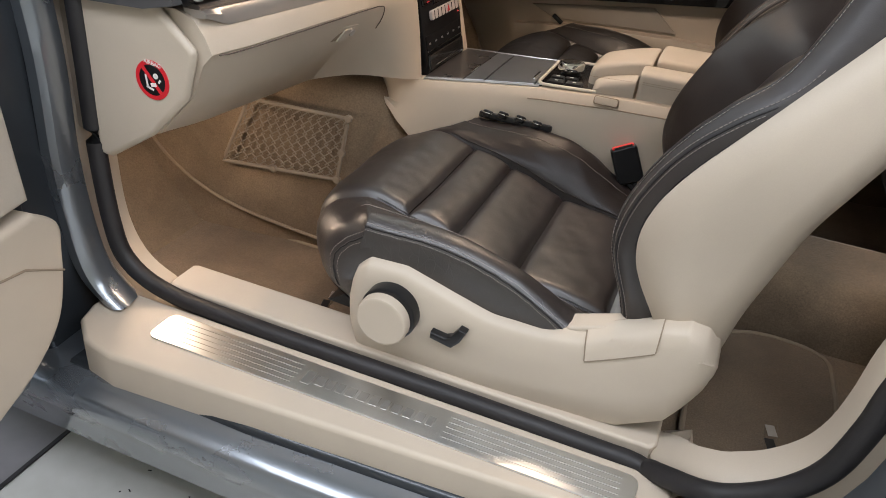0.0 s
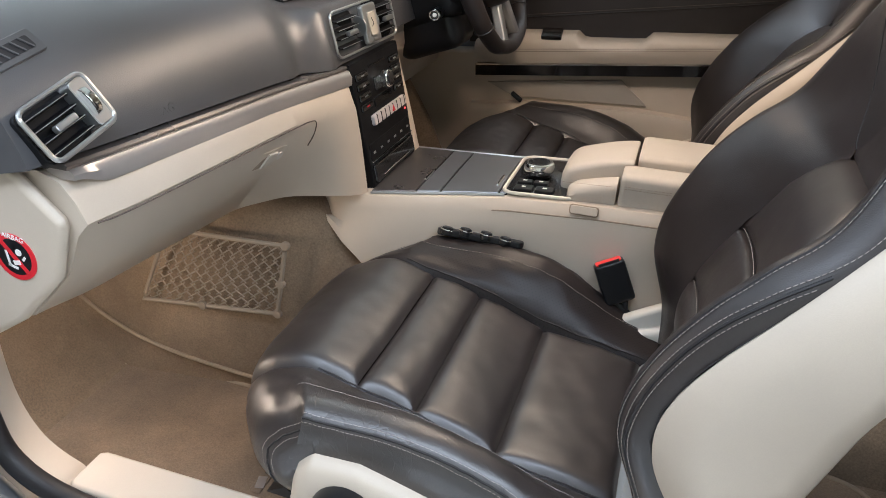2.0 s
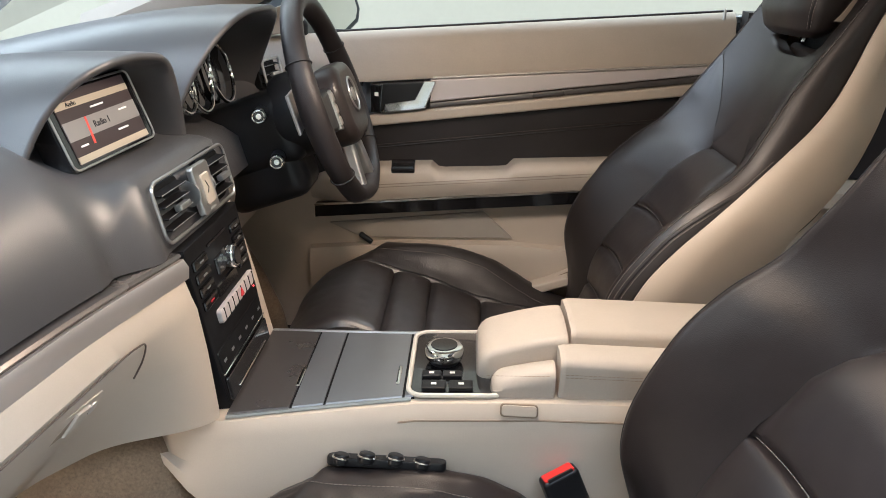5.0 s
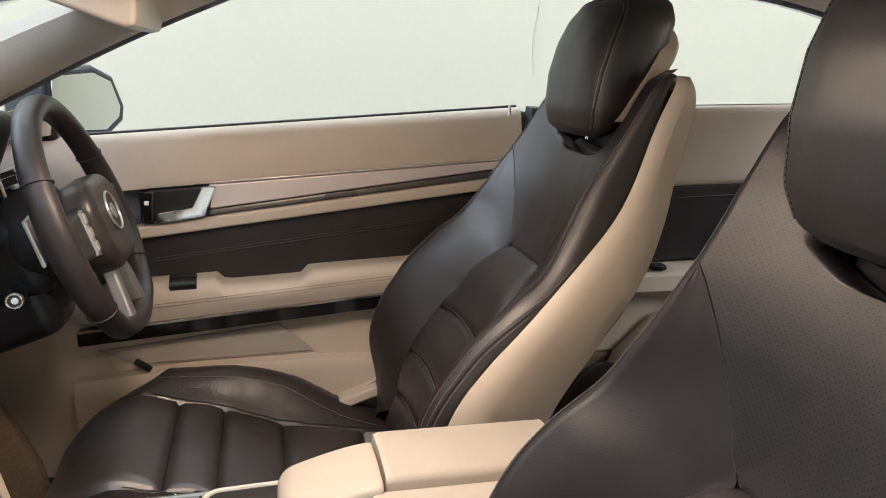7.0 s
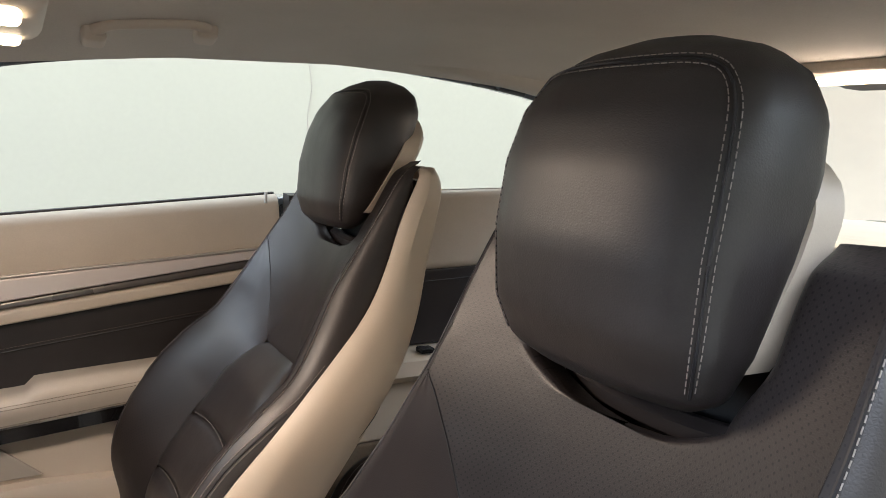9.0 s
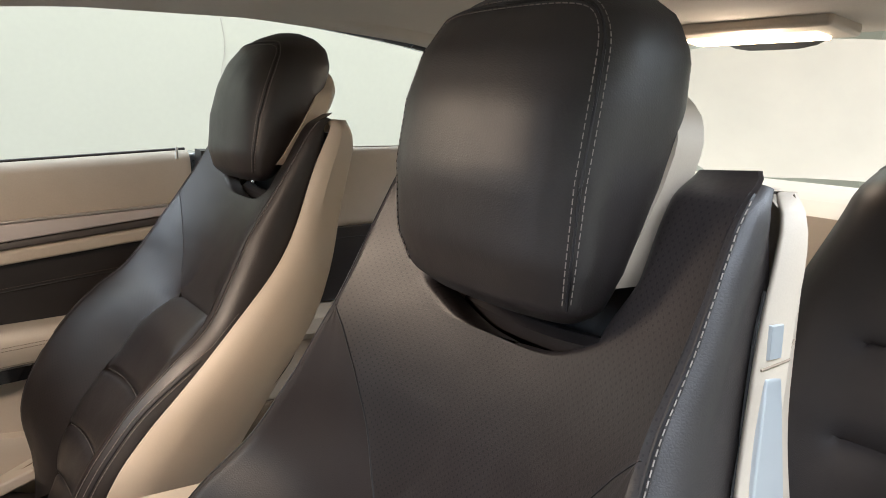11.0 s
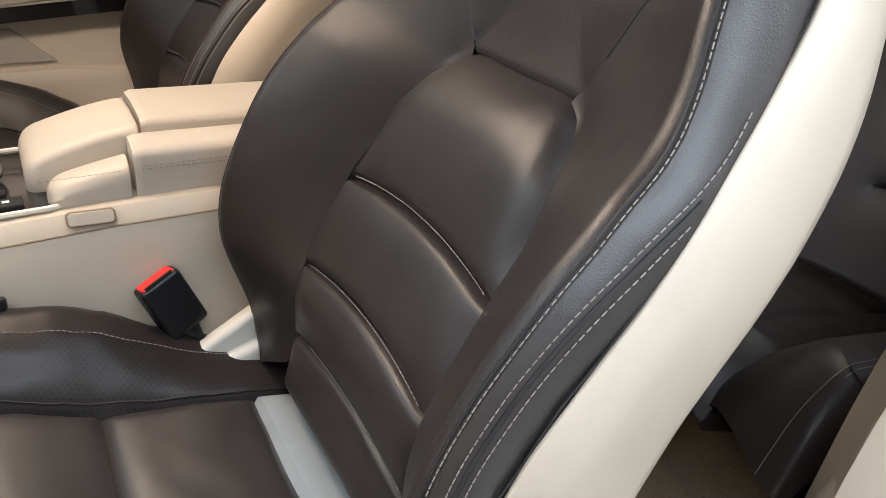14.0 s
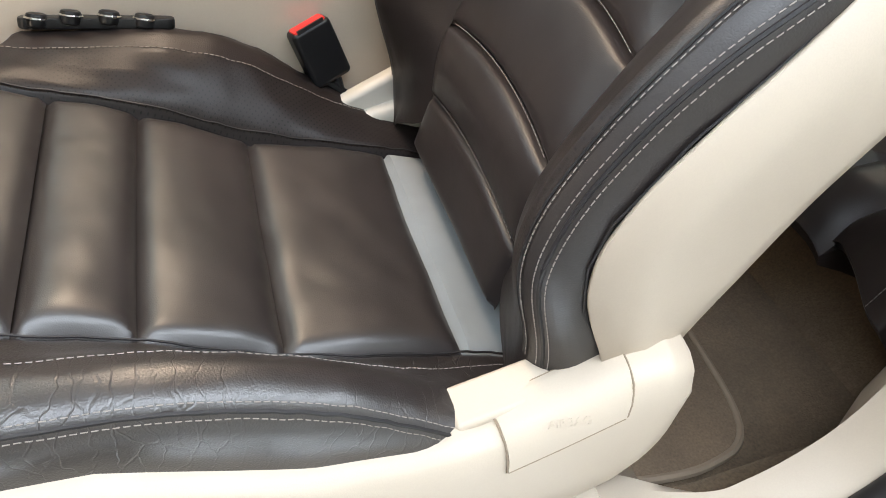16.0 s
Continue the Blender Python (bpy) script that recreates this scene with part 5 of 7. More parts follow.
        thick.thickness, thick.offset = 0.05, -1 if s > 0 else 1
        part("bench_box", span((0.62, min(s * 0.13, s * 0.60), 0.30), (1.0, max(s * 0.13, s * 0.60), 0.44), 0.02), CARPET, place, "carpeted box under the cushion")

    tray = thing("rear_shelf", (1.2, 0.0, 0.5), "beige panel and shelf behind the rear seats", "parcel shelf", kind="structure")
    part("shelf_panel", slab([(1.03, 0.44), (1.19, 1.10), (1.25, 1.125), (1.85, 1.125), (1.85, 1.05), (1.3, 1.05), (1.15, 0.44)], -0.70, 0.70, "xz", 0.015, 3), BEIGE, tray, "beige rear bulkhead")
    dome = thing("cabin_light", (-0.3, 0.0, 1.36), "lit cabin lamp in the headliner", "lamp")
    part("lamp_body", span((-0.42, -0.10, 1.342), (-0.15, 0.14, 1.42), 0.018, 4), BEIGE, dome, "beige overhead lamp housing")
    for y in (-0.075, 0.10):
        part("lamp_lens", rbox((0.16, 0.036, 0.016), pose(-0.25, y, 1.342), 0.006, 3), LAMP_WARM, dome, "lit warm lens")
    for k in range(3):
        part("lamp_button", rbox((0.035, 0.020, 0.006), pose(-0.30 + 0.042 * k, 0.012, 1.341), 0.002, 2), SILVER, dome)
    area_lamp("cabin_lamp_glow", (-0.25, 0.01, 1.331), (-0.25, 0.01, 0.5), 0.15, 0.20, 3.1, (1.0, 0.72, 0.48))
    reading = thing("rear_reading_lamp", (1.06, 0.0, 1.42), "lit warm reading lamp at the rear of the headliner", "lamp")
    part("lamp_body", rbox((0.10, 0.34, 0.024), pose(1.05, 0.0, 1.424, 0, 5), 0.008, 3), BEIGE, reading, "beige lamp housing")
    part("lamp_lens", rbox((0.045, 0.26, 0.012), pose(1.06, 0.0, 1.411, 0, 5), 0.004, 2), LAMP_WARM, reading, "lit warm lens")
    glow_lamp("reading_lamp_glow", (1.05, 0.0, 1.385), 1.0, 0.05)
    strip = thing("rear_brake_lamp", (1.125, 0.0, 1.41), "unlit black brake lamp at the top of the rear window", "lamp")
    part("lamp_body", loft([[(1.125 + dx * q, y, 1.411 + dz * q) for dx, dz in ((-0.022, 0.010), (-0.020, -0.004), (0.0, -0.014), (0.02, -0.006), (0.022, 0.010))]
                            for y, q in ((-0.095, 0.15), (-0.08, 0.6), (-0.05, 0.95), (0.0, 1.0), (0.05, 0.95), (0.08, 0.6), (0.095, 0.15))]), BLACK, strip)

    grab = thing("grab_handle", (0.0, 0.53, 1.40), "beige folding grab handle on the roof rail", "handle")
    for x, z in ((-0.076, 1.398), (0.084, 1.420)):
        part("handle_foot", rbox((0.034, 0.04, 0.040), pose(x, 0.47, z, -15), 0.008, 3), BEIGE, grab)
    part("handle_bar", tube(curve([(-0.076, 0.455, 1.398), (-0.055, 0.44, 1.409), (0.0, 0.436, 1.417), (0.06, 0.44, 1.424), (0.084, 0.455, 1.420)], 8), 0.0105, 10), BEIGE, grab)

    visor = thing("sun_visor", (-0.5, 0.36, 1.3), "beige sun visor folded up by the windscreen", "sun visor")
    part("visor_pad", slab([(-0.54, 1.288), (-0.425, 1.252), (-0.412, 1.256), (-0.408, 1.268), (-0.410, 1.345), (-0.44, 1.350), (-0.54, 1.315)], 0.29, 0.585, "xz", 0.008, 3), BEIGE_SOFT, visor)

    belt = thing("rear_seat_belt", (0.39, -0.63, 0.5), "beige rear seat belt with a steel tongue", "seat belt")
    rings = []
    for p in curve([(0.385, -0.628, 0.50), (0.396, -0.630, 0.62), (0.408, -0.634, 0.72), (0.416, -0.637, 0.78), (0.434, -0.640, 0.85), (0.442, -0.645, 0.98), (0.45, -0.65, 1.12)], 8):
        turn = radians(49 - 28 * math.exp(-((p.z - 0.78) / 0.05) ** 2))
        a, b = 0.022 * math.cos(turn), 0.022 * math.sin(turn)
        rings.append([(p.x - a, p.y - b, p.z), (p.x + a, p.y + b, p.z), (p.x + a - 0.0008, p.y + b + 0.0013, p.z), (p.x - a - 0.0008, p.y - b + 0.0013, p.z)])
    part("webbing", loft(rings), WEBBING, belt)
    m = frame_at((0.386, -0.640, 0.889), (0.022, 0.0, 0.024), (-0.50, -0.80, 0.45))
    part("belt_tongue", slab([(-0.012, -0.035), (0.012, -0.035), (0.014, 0.03), (-0.014, 0.03)], -0.002, 0.002, "xz", 0.0008, 1, m=m), GUNMETAL, belt, "steel belt tongue")
    part("tongue_slot", slab([(-0.005, -0.028), (0.005, -0.028), (0.005, 0.01), (-0.005, 0.01)], -0.0026, 0.0026, "xz", 0.0, 1, m=m), BLACK, belt)
    part("tongue_grip", rbox((0.034, 0.014, 0.045), m @ pose(0.0, 0, 0.045), 0.006, 3), BLACK, belt)


car_body()
far_door()
rear_cabin()


# ---- dashboard, steering wheel, centre console, footwell ----
def dashboard():
    dash = thing("dashboard", (-0.9, 0.0, 0.6), "dark soft dashboard over beige lower panels", "dashboard")
    seatward = [(-1.36, 0.985), (-1.1, 1.028), (-0.9, 1.036), (-0.82, 1.028), (-0.775, 1.012), (-0.74, 0.992), (-0.712, 0.967), (-0.693, 0.942), (-0.68, 0.917), (-0.672, 0.898), (-0.668, 0.884), (-0.72, 0.872)]
    middle = [(-1.36, 0.99), (-1.0, 1.036), (-0.85, 1.03), (-0.78, 1.0), (-0.74, 0.975), (-0.715, 0.966), (-0.695, 0.961), (-0.672, 0.960), (-0.65, 0.960), (-0.632, 0.955), (-0.607, 0.868), (-0.66, 0.858)]
    driver = [(-1.36, 0.99), (-1.0, 1.036), (-0.85, 1.03), (-0.79, 0.99), (-0.765, 0.965), (-0.75, 0.955), (-0.73, 0.948), (-0.705, 0.943), (-0.675, 0.935), (-0.65, 0.92), (-0.635, 0.87), (-0.69, 0.85)]
    right = [(-1.36, 0.985), (-1.1, 1.03), (-0.9, 1.045), (-0.80, 1.045), (-0.75, 1.04), (-0.715, 1.03), (-0.695, 1.01), (-0.682, 0.98), (-0.672, 0.945), (-0.665, 0.91), (-0.66, 0.87), (-0.70, 0.85)]
    keys = [(-0.70, seatward, -0.012), (-0.60, seatward, 0.0), (-0.30, seatward, 0.028), (-0.215, seatward, 0.040), (-0.135, middle, -0.004), (0.0, middle, 0.0), (0.115, middle, 0.0),
            (0.175, driver, 0.0), (0.40, driver, 0.0), (0.53, driver, 0.0), (0.60, right, 0.0), (0.69, right, -0.02)]

    def lip_z(y):
        return float(np.interp(y, (-0.66, -0.125), (0.882, 0.868)))

    def lean_in(y):
        """How far the dash face comes towards the seats."""
        return sum(float(np.interp(y + d, [k[0] for k in keys], [k[2] for k in keys])) for d in (-0.03, -0.02, -0.01, 0.0, 0.01, 0.02, 0.03)) / 7

    rings = []
    for y in np.linspace(-0.70, 0.69, 280):
        i = max(j for j in range(len(keys)) if keys[j][0] <= y + 1e-6)
        a, b = keys[i], keys[min(i + 1, len(keys) - 1)]
        t = smooth01((y - a[0]) / (b[0] - a[0])) if b[0] > a[0] else 0
        ring, shift = [], lean_in(y)
        for k, (p, q) in enumerate(zip(a[1], b[1])):
            low = (lip_z(y) + 0.003 - 0.885) * {8: 0.35, 9: 0.7, 10: 1.0, 11: 1.0}.get(k, 0.0) * (1.0 if y < -0.215 else 1 - t if y < -0.135 else 0.0)
            lift = low + (-0.02 * ((abs(y) - 0.55) / 0.15) ** 2 if abs(y) > 0.55 and k in (2, 3, 4) else 0)
            ring.append((p[0] + (q[0] - p[0]) * t + (shift if k > 3 else 0), y, p[1] + (q[1] - p[1]) * t + lift))
        ring += [(-1.0, y, 0.86), (-1.36, y, 0.90)]
        rings.append(ring)
    part("dash_top", loft(rings), DASH, dash, "dark grained dash top", angle=60)

    def hood(name, y0, wide, zb, zt, lip_top, lip_base, deep, flare, label, skew=0.0):
        """A cowl that grows out of the dash top and ends in a rounded lip over a dark recess."""
        rows = []

        def arch(zt_now, at_x, shrink):
            row = []
            for a in np.linspace(0, math.pi, 56):
                c, h = math.cos(a), math.sin(a) ** 0.55
                y = y0 + (wide - shrink) * math.copysign(abs(c) ** 0.6, c) * (1 + flare * (1 - math.sin(a)) ** 3)
                row.append((at_x(h, c), y, zb + (zt_now - 0.5 * skew * max(0.0, -c) - shrink - zb) * h))
            return row

        def lip(h, c=0.0):
            return lip_base + (lip_top - lip_base) * h ** 1.5 - skew * max(0.0, -c + 0.3)
        for t in np.linspace(0, 1, 14):
            rows.append(arch(1.03 + (zt - 1.03) * smooth01(t ** 0.8), lambda h, c: -1.18 + (lip(h, c) + 1.18) * t, 0.0))
        for dx, shrink in ((0.004, 0.002), (0.005, 0.006), (0.002, 0.010), (-0.012, 0.014)):
            rows.append(arch(zt, lambda h, c: lip(h, c) + dx, shrink))
        rows.append(arch(zt, lambda h, c: deep + (lip(h, c) - deep) * 0.4, 0.022))
        rows.append(arch(zt, lambda h, c: deep, 0.030))
        part(name, loft(rows, closed=False), DASH, dash, label, angle=70)

    hood("screen_hood", -0.035, 0.128, 0.945, 1.086, -0.662, -0.672, -0.775, 0.25, "dark cowl over the screen", 0.05)
    hood("instrument_hood", 0.36, 0.205, 0.935, 1.130, -0.618, -0.700, -0.755, 0.10, "dark cowl over the instruments")

    def lip(y):
        return -0.664 + lean_in(min(y, -0.25)) + 0.17 * max(0.0, y + 0.25)

    # trim: dark line, then a satin band that swells towards the door
    rings, bands = [], []
    for y in np.linspace(-0.665, -0.112, 60):
        x, z = lip(y), lip_z(y)
        end = smooth01((y + 0.665) / 0.05)
        rings.append([(x - 0.02, y, z - 0.001), (x + 0.005, y, z - 0.001), (x + 0.008, y, z - 0.004), (x + 0.006, y, z - 0.008), (x - 0.02, y, z - 0.008)])
        tall = 0.010 + 0.014 * end
        bands.append([(x - 0.02, y, z - 0.008), (x + 0.010, y, z - 0.008), (x + 0.016, y, z - 0.008 - tall * 0.4), (x + 0.015, y, z - 0.008 - tall), (x - 0.02, y, z - 0.010 - tall)])
    part("trim_edge", loft(rings), PANEL_DARK, dash, "dark satin lip over the trim band")
    part("trim_band", loft(bands), SATIN, dash, "satin metallic trim band")
    # lower beige panel with the glovebox
    sections = [(-0.672, [(-0.70, 0.872), (-0.672, 0.862), (-0.655, 0.84), (-0.645, 0.818), (-0.662, 0.80), (-0.685, 0.748), (-0.752, 0.678), (-0.86, 0.64)]),
                (-0.60, [(-0.69, 0.872), (-0.660, 0.860), (-0.643, 0.838), (-0.635, 0.816), (-0.645, 0.80), (-0.672, 0.745), (-0.735, 0.675), (-0.86, 0.64)]),
                (-0.30, [(-0.66, 0.866), (-0.632, 0.856), (-0.616, 0.835), (-0.608, 0.815), (-0.614, 0.80), (-0.645, 0.745), (-0.71, 0.668), (-0.86, 0.64)]),
                (-0.21, [(-0.65, 0.862), (-0.622, 0.852), (-0.606, 0.833), (-0.598, 0.814), (-0.600, 0.80), (-0.612, 0.745), (-0.66, 0.664), (-0.86, 0.64)]),
                (-0.165, [(-0.64, 0.862), (-0.612, 0.852), (-0.598, 0.833), (-0.590, 0.814), (-0.586, 0.80), (-0.582, 0.745), (-0.588, 0.655), (-0.86, 0.64)]),
                (-0.118, [(-0.63, 0.862), (-0.606, 0.852), (-0.592, 0.833), (-0.586, 0.814), (-0.580, 0.80), (-0.570, 0.745), (-0.556, 0.648), (-0.86, 0.64)])]
    rings, ys = [], [q[0] for q in sections]
    for y in np.linspace(-0.672, -0.118, 70):
        near = [min(-0.118, max(-0.672, y + d)) for d in np.linspace(-0.024, 0.024, 9)]
        rings.append([tuple(float(np.mean(np.interp(near, ys, v))) if v else float(y) for v in ([sec[k][0] for _, sec in sections], None, [sec[k][1] for _, sec in sections])) for k in range(8)])
    part("lower_panel", loft([r + [(-0.95, r[0][1], 0.66), (-0.95, r[0][1], 0.86)] for r in rings]), BEIGE, dash, "beige lower dash panel with glovebox")
    knee = [(-0.70, 0.872), (-0.675, 0.860), (-0.664, 0.838), (-0.662, 0.815), (-0.668, 0.79), (-0.690, 0.735), (-0.75, 0.675), (-0.86, 0.64), (-0.95, 0.66), (-0.95, 0.86)]
    part("knee_panel", loft([[(x - 0.03 * smooth01((y - 0.5) / 0.16), y, z) for x, z in knee] for y in np.linspace(0.155, 0.668, 14)]), BEIGE, dash, "beige lower panel under the steering column")
    gap = [(-0.6425, -0.66, 0.8165), (-0.634, -0.60, 0.8145), (-0.607, -0.30, 0.8135), (-0.600, -0.245, 0.813), (-0.600, -0.228, 0.806), (-0.606, -0.226, 0.786), (-0.614, -0.234, 0.768)]
    part("glovebox_gap", tube([Vector(p) + Vector((0.0015, 0, -0.001)) for p in curve(gap, 8)], 0.0010, 6), THREAD_DARK, dash, "dark shut line of the glovebox")
    m = frame_at((-0.6315, -0.325, 0.773), (0.87, -0.135, -0.49), (0.49, 0, 0.87))
    pull = part("glovebox_pull", slab(rounded(0.080, 0.034, 0.006), -0.01, 0.0012, "xy", 0.001, 2, m=m), BEIGE, dash, "beige glovebox latch plate")
    # The finger recess is only its shadow, a flat brown triangle on the plate.
    part("recess_shadow", slab([(-0.034, -0.012), (-0.012, -0.012), (-0.006, 0.009), (-0.016, 0.004)], 0.0, 0.0016, "xy", 0.0005, 1, m=m), MAT_EDGE, pull, "flat brown patch standing in for the shadow in the finger recess")
    part("pull_lever", slab([(-0.014, -0.012), (0.010, -0.012), (0.016, 0.012), (-0.005, 0.012)], 0.0, 0.0045, "xy", 0.0015, 2, m=m), BEIGE_SOFT, pull)
    part("lock_barrel", disc(0.0075, 0.004, m @ pose(0.027, 0, 0.001), 20, 0.001), SATIN, pull, "small lock barrel")

    # end cap by the door
    cap = [(-0.862, 0.99), (-0.80, 0.985), (-0.762, 0.945), (-0.73, 0.885), (-0.665, 0.826), (-0.662, 0.815), (-0.681, 0.75), (-0.752, 0.678), (-0.84, 0.622), (-0.862, 0.624)]
    part("dash_end_cap", slab(cap, -0.690, -0.673, "xz", 0.009, 3), BEIGE, dash, "beige end cap of the dashboard")
    sticker(dash)
    # air vents
    right_way = (Vector((-0.646, -0.587, 0.901)) - Vector((-0.661, -0.675, 0.901))).normalized()
    up = Vector((-0.50, -0.20, 0.84))
    vent(dash, frame_at(Vector((-0.665, -0.645, 0.924)) - right_way * 0.014, right_way.cross(up), up), 0.066, 0.060, 4, wheel=0.028)
    m = frame_at((-0.6115, -0.006, 0.916), (1.0, -0.05, 0.25), (-0.22, 0, 0.97))
    part("vent_surround", slab(rounded(0.228, 0.074, 0.014), -0.03, -0.011, "xy", 0.002, 2, m=m), SOOT, dash, "black housing of the centre vents")
    part("vent_frame", tube([m @ Vector((a, b, 0.0)) for a, b in rounded(0.228, 0.074, 0.014)], 0.0023, 8, closed=True), SILVER, dash, "satin frame of the centre vents")
    for x in (-0.068, 0.072):
        vent(dash, m @ pose(x, 0, 0.004), 0.076, 0.062, 4, rim=False)
    clock = part("clock_bezel", slab(rounded(0.052, 0.066, 0.006), 0.0, 0.010, "xy", 0.003, 2, m=m @ pose(0.003, 0, 0.002)), SILVER, dash, "silver clock between the vents")
    part("clock_face", slab(rounded(0.026, 0.040, 0.004), 0.008, 0.0125, "xy", 0.001, 1, m=m @ pose(0.003, -0.001, 0.002)), CLOCKFACE, clock, "bronze clock face")
    for a, long in ((30, 0.012), (130, 0.009)):
        part("clock_hand", rbox((0.0014, long, 0.0008), m @ pose(0.003, 0, 0.0152, 0, 0, a) @ pose(0, long / 2, 0), 0.0003, 1), BLACK, clock)
    for x in (-0.0215, 0.0275):
        part("vent_wheel", disc(0.017, 0.004, m @ pose(x, 0, -0.003, 0, 90), 28, 0.001), SILVER, clock)
    part("clock_lamp", rbox((0.016, 0.004, 0.002), m @ pose(0.003, -0.028, 0.013), 0.001, 1), SILVER, clock)

    # centre stack
    top, low = Vector((-0.600, -0.004, 0.868)), Vector((-0.556, -0.004, 0.655))
    down = (low - top).normalized()
    face = down.cross(Vector((0, 1, 0)))
    s = frame_at(top, face, -down)      # x to the right seen from the seats is -y .. mirrored below
    if (s.to_3x3() @ Vector((1, 0, 0))).y < 0:
        flip = -1
    else:
        flip = 1

    def on(a, d, h=0.0, turn=0.0):
        """A pose on the stack: a towards the driver, d down from its top."""
        return s @ pose(flip * a, -d, h, 0, 0, turn)

    out = [(-0.105, 0.0), (0.108, 0.0), (0.105, -0.13), (0.098, -0.222), (-0.098, -0.222), (-0.105, -0.13)]
    stack = part("control_panel", slab([(flip * a, b) for a, b in out], -0.05, 0.004, "xy", 0.004, 2, m=s), SOOT, dash, "black control panel in the dashboard")
    for side in (-1, 1):
        for k in range(4):
            part("menu_key", rbox((0.046 if side < 0 else 0.04, 0.0125, 0.006), on(side * 0.072, 0.026 + 0.0175 * k, 0.005), 0.002), GLOSS, stack)
            part("key_mark", rbox((0.012, 0.0025, 0.0008), on(side * 0.072, 0.026 + 0.0175 * k, 0.0085), 0.0003, 1), STICKER_RED if (side < 0 and k == 3) else SILVER, stack)
    part("disc_slot", rbox((0.075, 0.004, 0.004), on(0.0, 0.018, 0.004), 0.001), GLOSS, stack)
    part("radio_knob_base", slab(rounded(0.056, 0.024, 0.003), 0.0, 0.008, "xy", 0.003, 2, m=on(0.002, 0.052, 0.0, 0)), GLOSS, stack)
    knob = part("radio_knob", disc(0.0165, 0.016, on(0.010, 0.050, 0.014), 32, 0.003), CHROME, stack, "knurled chrome knob")
    part("knob_face", disc(0.0125, 0.003, on(0.010, 0.050, 0.022), 28, 0.001), GLOSS, knob)
    part("radio_display", slab(rounded(0.08, 0.018, 0.003), 0.0, 0.006, "xy", 0.002, 1, m=on(0.0, 0.082, 0.0)), GLOSS, stack)
    bar = part("switch_bar", slab(rounded(0.150, 0.019, 0.005), 0.0, 0.011, "xy", 0.003, 2, m=on(0.012, 0.108, 0.0)), TRIM, stack, "row of silver switches")
    for k in range(8):
        part("switch_joint", rbox((0.0012, 0.018, 0.002), on(-0.052 + 0.0185 * k, 0.108, 0.011), 0, 1), RUBBER, bar)
    tri = [(0.006, 0.005), (-0.006, 0.005), (0.0, -0.006)]
    part("hazard_mark", slab([(a, -b) for a, b in tri], 0.011, 0.0125, "xy", 0, 1, m=on(0.022, 0.108, 0.0)), STICKER_RED, bar, "red hazard triangle")
    part("indicator", rbox((0.004, 0.003, 0.002), on(0.088, 0.126, 0.005), 0.0008, 1), LED_RED, stack)
    clim = part("climate_panel", slab(rounded(0.19, 0.030, 0.004), 0.0, 0.006, "xy", 0.002, 2, m=on(0.0, 0.158, 0.0)), SOOT, stack)
    for k in range(6):
        part("climate_mark", rbox((0.009, 0.004, 0.0008), on(-0.08 + 0.032 * k, 0.160, 0.0066), 0.0003, 1), SILVER, clim)
    part("climate_edge", rbox((0.19, 0.0022, 0.004), on(0.0, 0.174, 0.006), 0.0008, 1), CHROME, clim)
    drawer = part("stack_drawer", slab(rounded(0.186, 0.034, 0.004), 0.0, 0.009, "xy", 0.003, 2, m=on(0.0, 0.197, 0.0)), GLOSS, stack)
    part("drawer_edge", rbox((0.13, 0.0022, 0.003), on(0.0, 0.206, 0.0095), 0.0008, 1), CHROME, drawer)
    # beige cheek on the driver's side of the stack
    cheek = [(-0.67, 0.86), (-0.612, 0.872), (-0.600, 0.84), (-0.575, 0.75), (-0.550, 0.648), (-0.60, 0.64), (-0.68, 0.75)]
    part("stack_cheek", slab(cheek, 0.102, 0.128, "xz", 0.008, 3), BEIGE, dash, "beige cheek beside the stack")
    part("knee_panel", slab([(-0.72, 0.87), (-0.66, 0.862), (-0.70, 0.70), (-0.80, 0.62), (-0.90, 0.64)], 0.128, 0.68, "xz", 0.015, 3), BEIGE, dash, "beige panel under the steering column")

    # screen under its hood
    m = frame_at((-0.708, -0.045, 1.011), (0.92, -0.12, 0.36), (-0.36, 0, 0.93))
    bezel = part("screen_bezel", slab(rounded(0.185, 0.098, 0.010), -0.03, 0.0, "xy", 0.003, 2, m=m), GLOSS, dash, "black screen bezel")
    part("bezel_edge", tube([m @ Vector((a, b, 0.001)) for a, b in rounded(0.178, 0.09, 0.009)], 0.0014, 6, closed=True), SILVER, bezel)
    w, h = 0.150, 0.082
    part("display", slab(rounded(w, h, 0.002), 0.0, 0.0012, "xy", 0, 1, m=m), SCREEN_DARK, bezel, "lit radio display", smooth=False)
    part("display_band", slab([(-w / 2, -0.014), (w / 2, -0.014), (w / 2, 0.008), (-w / 2, 0.008)], 0.0, 0.0016, "xy", 0, 1, m=m), SCREEN_GREY, bezel, smooth=False)
    for b in (0.026, -0.036):
        part("display_strip", slab([(-w / 2, b - 0.004), (w / 2, b - 0.004), (w / 2, b + 0.004), (-w / 2, b + 0.004)], 0.0, 0.0016, "xy", 0, 1, m=m), SCREEN_TAN, bezel, smooth=False)
    text("Radio 1", 0.011, m @ pose(-0.005, -0.004, 0.0018), BLACK, bezel, depth=0.0003)
    text("Audio", 0.008, m @ pose(-0.045, 0.026, 0.0018), BLACK, bezel, depth=0.0003)
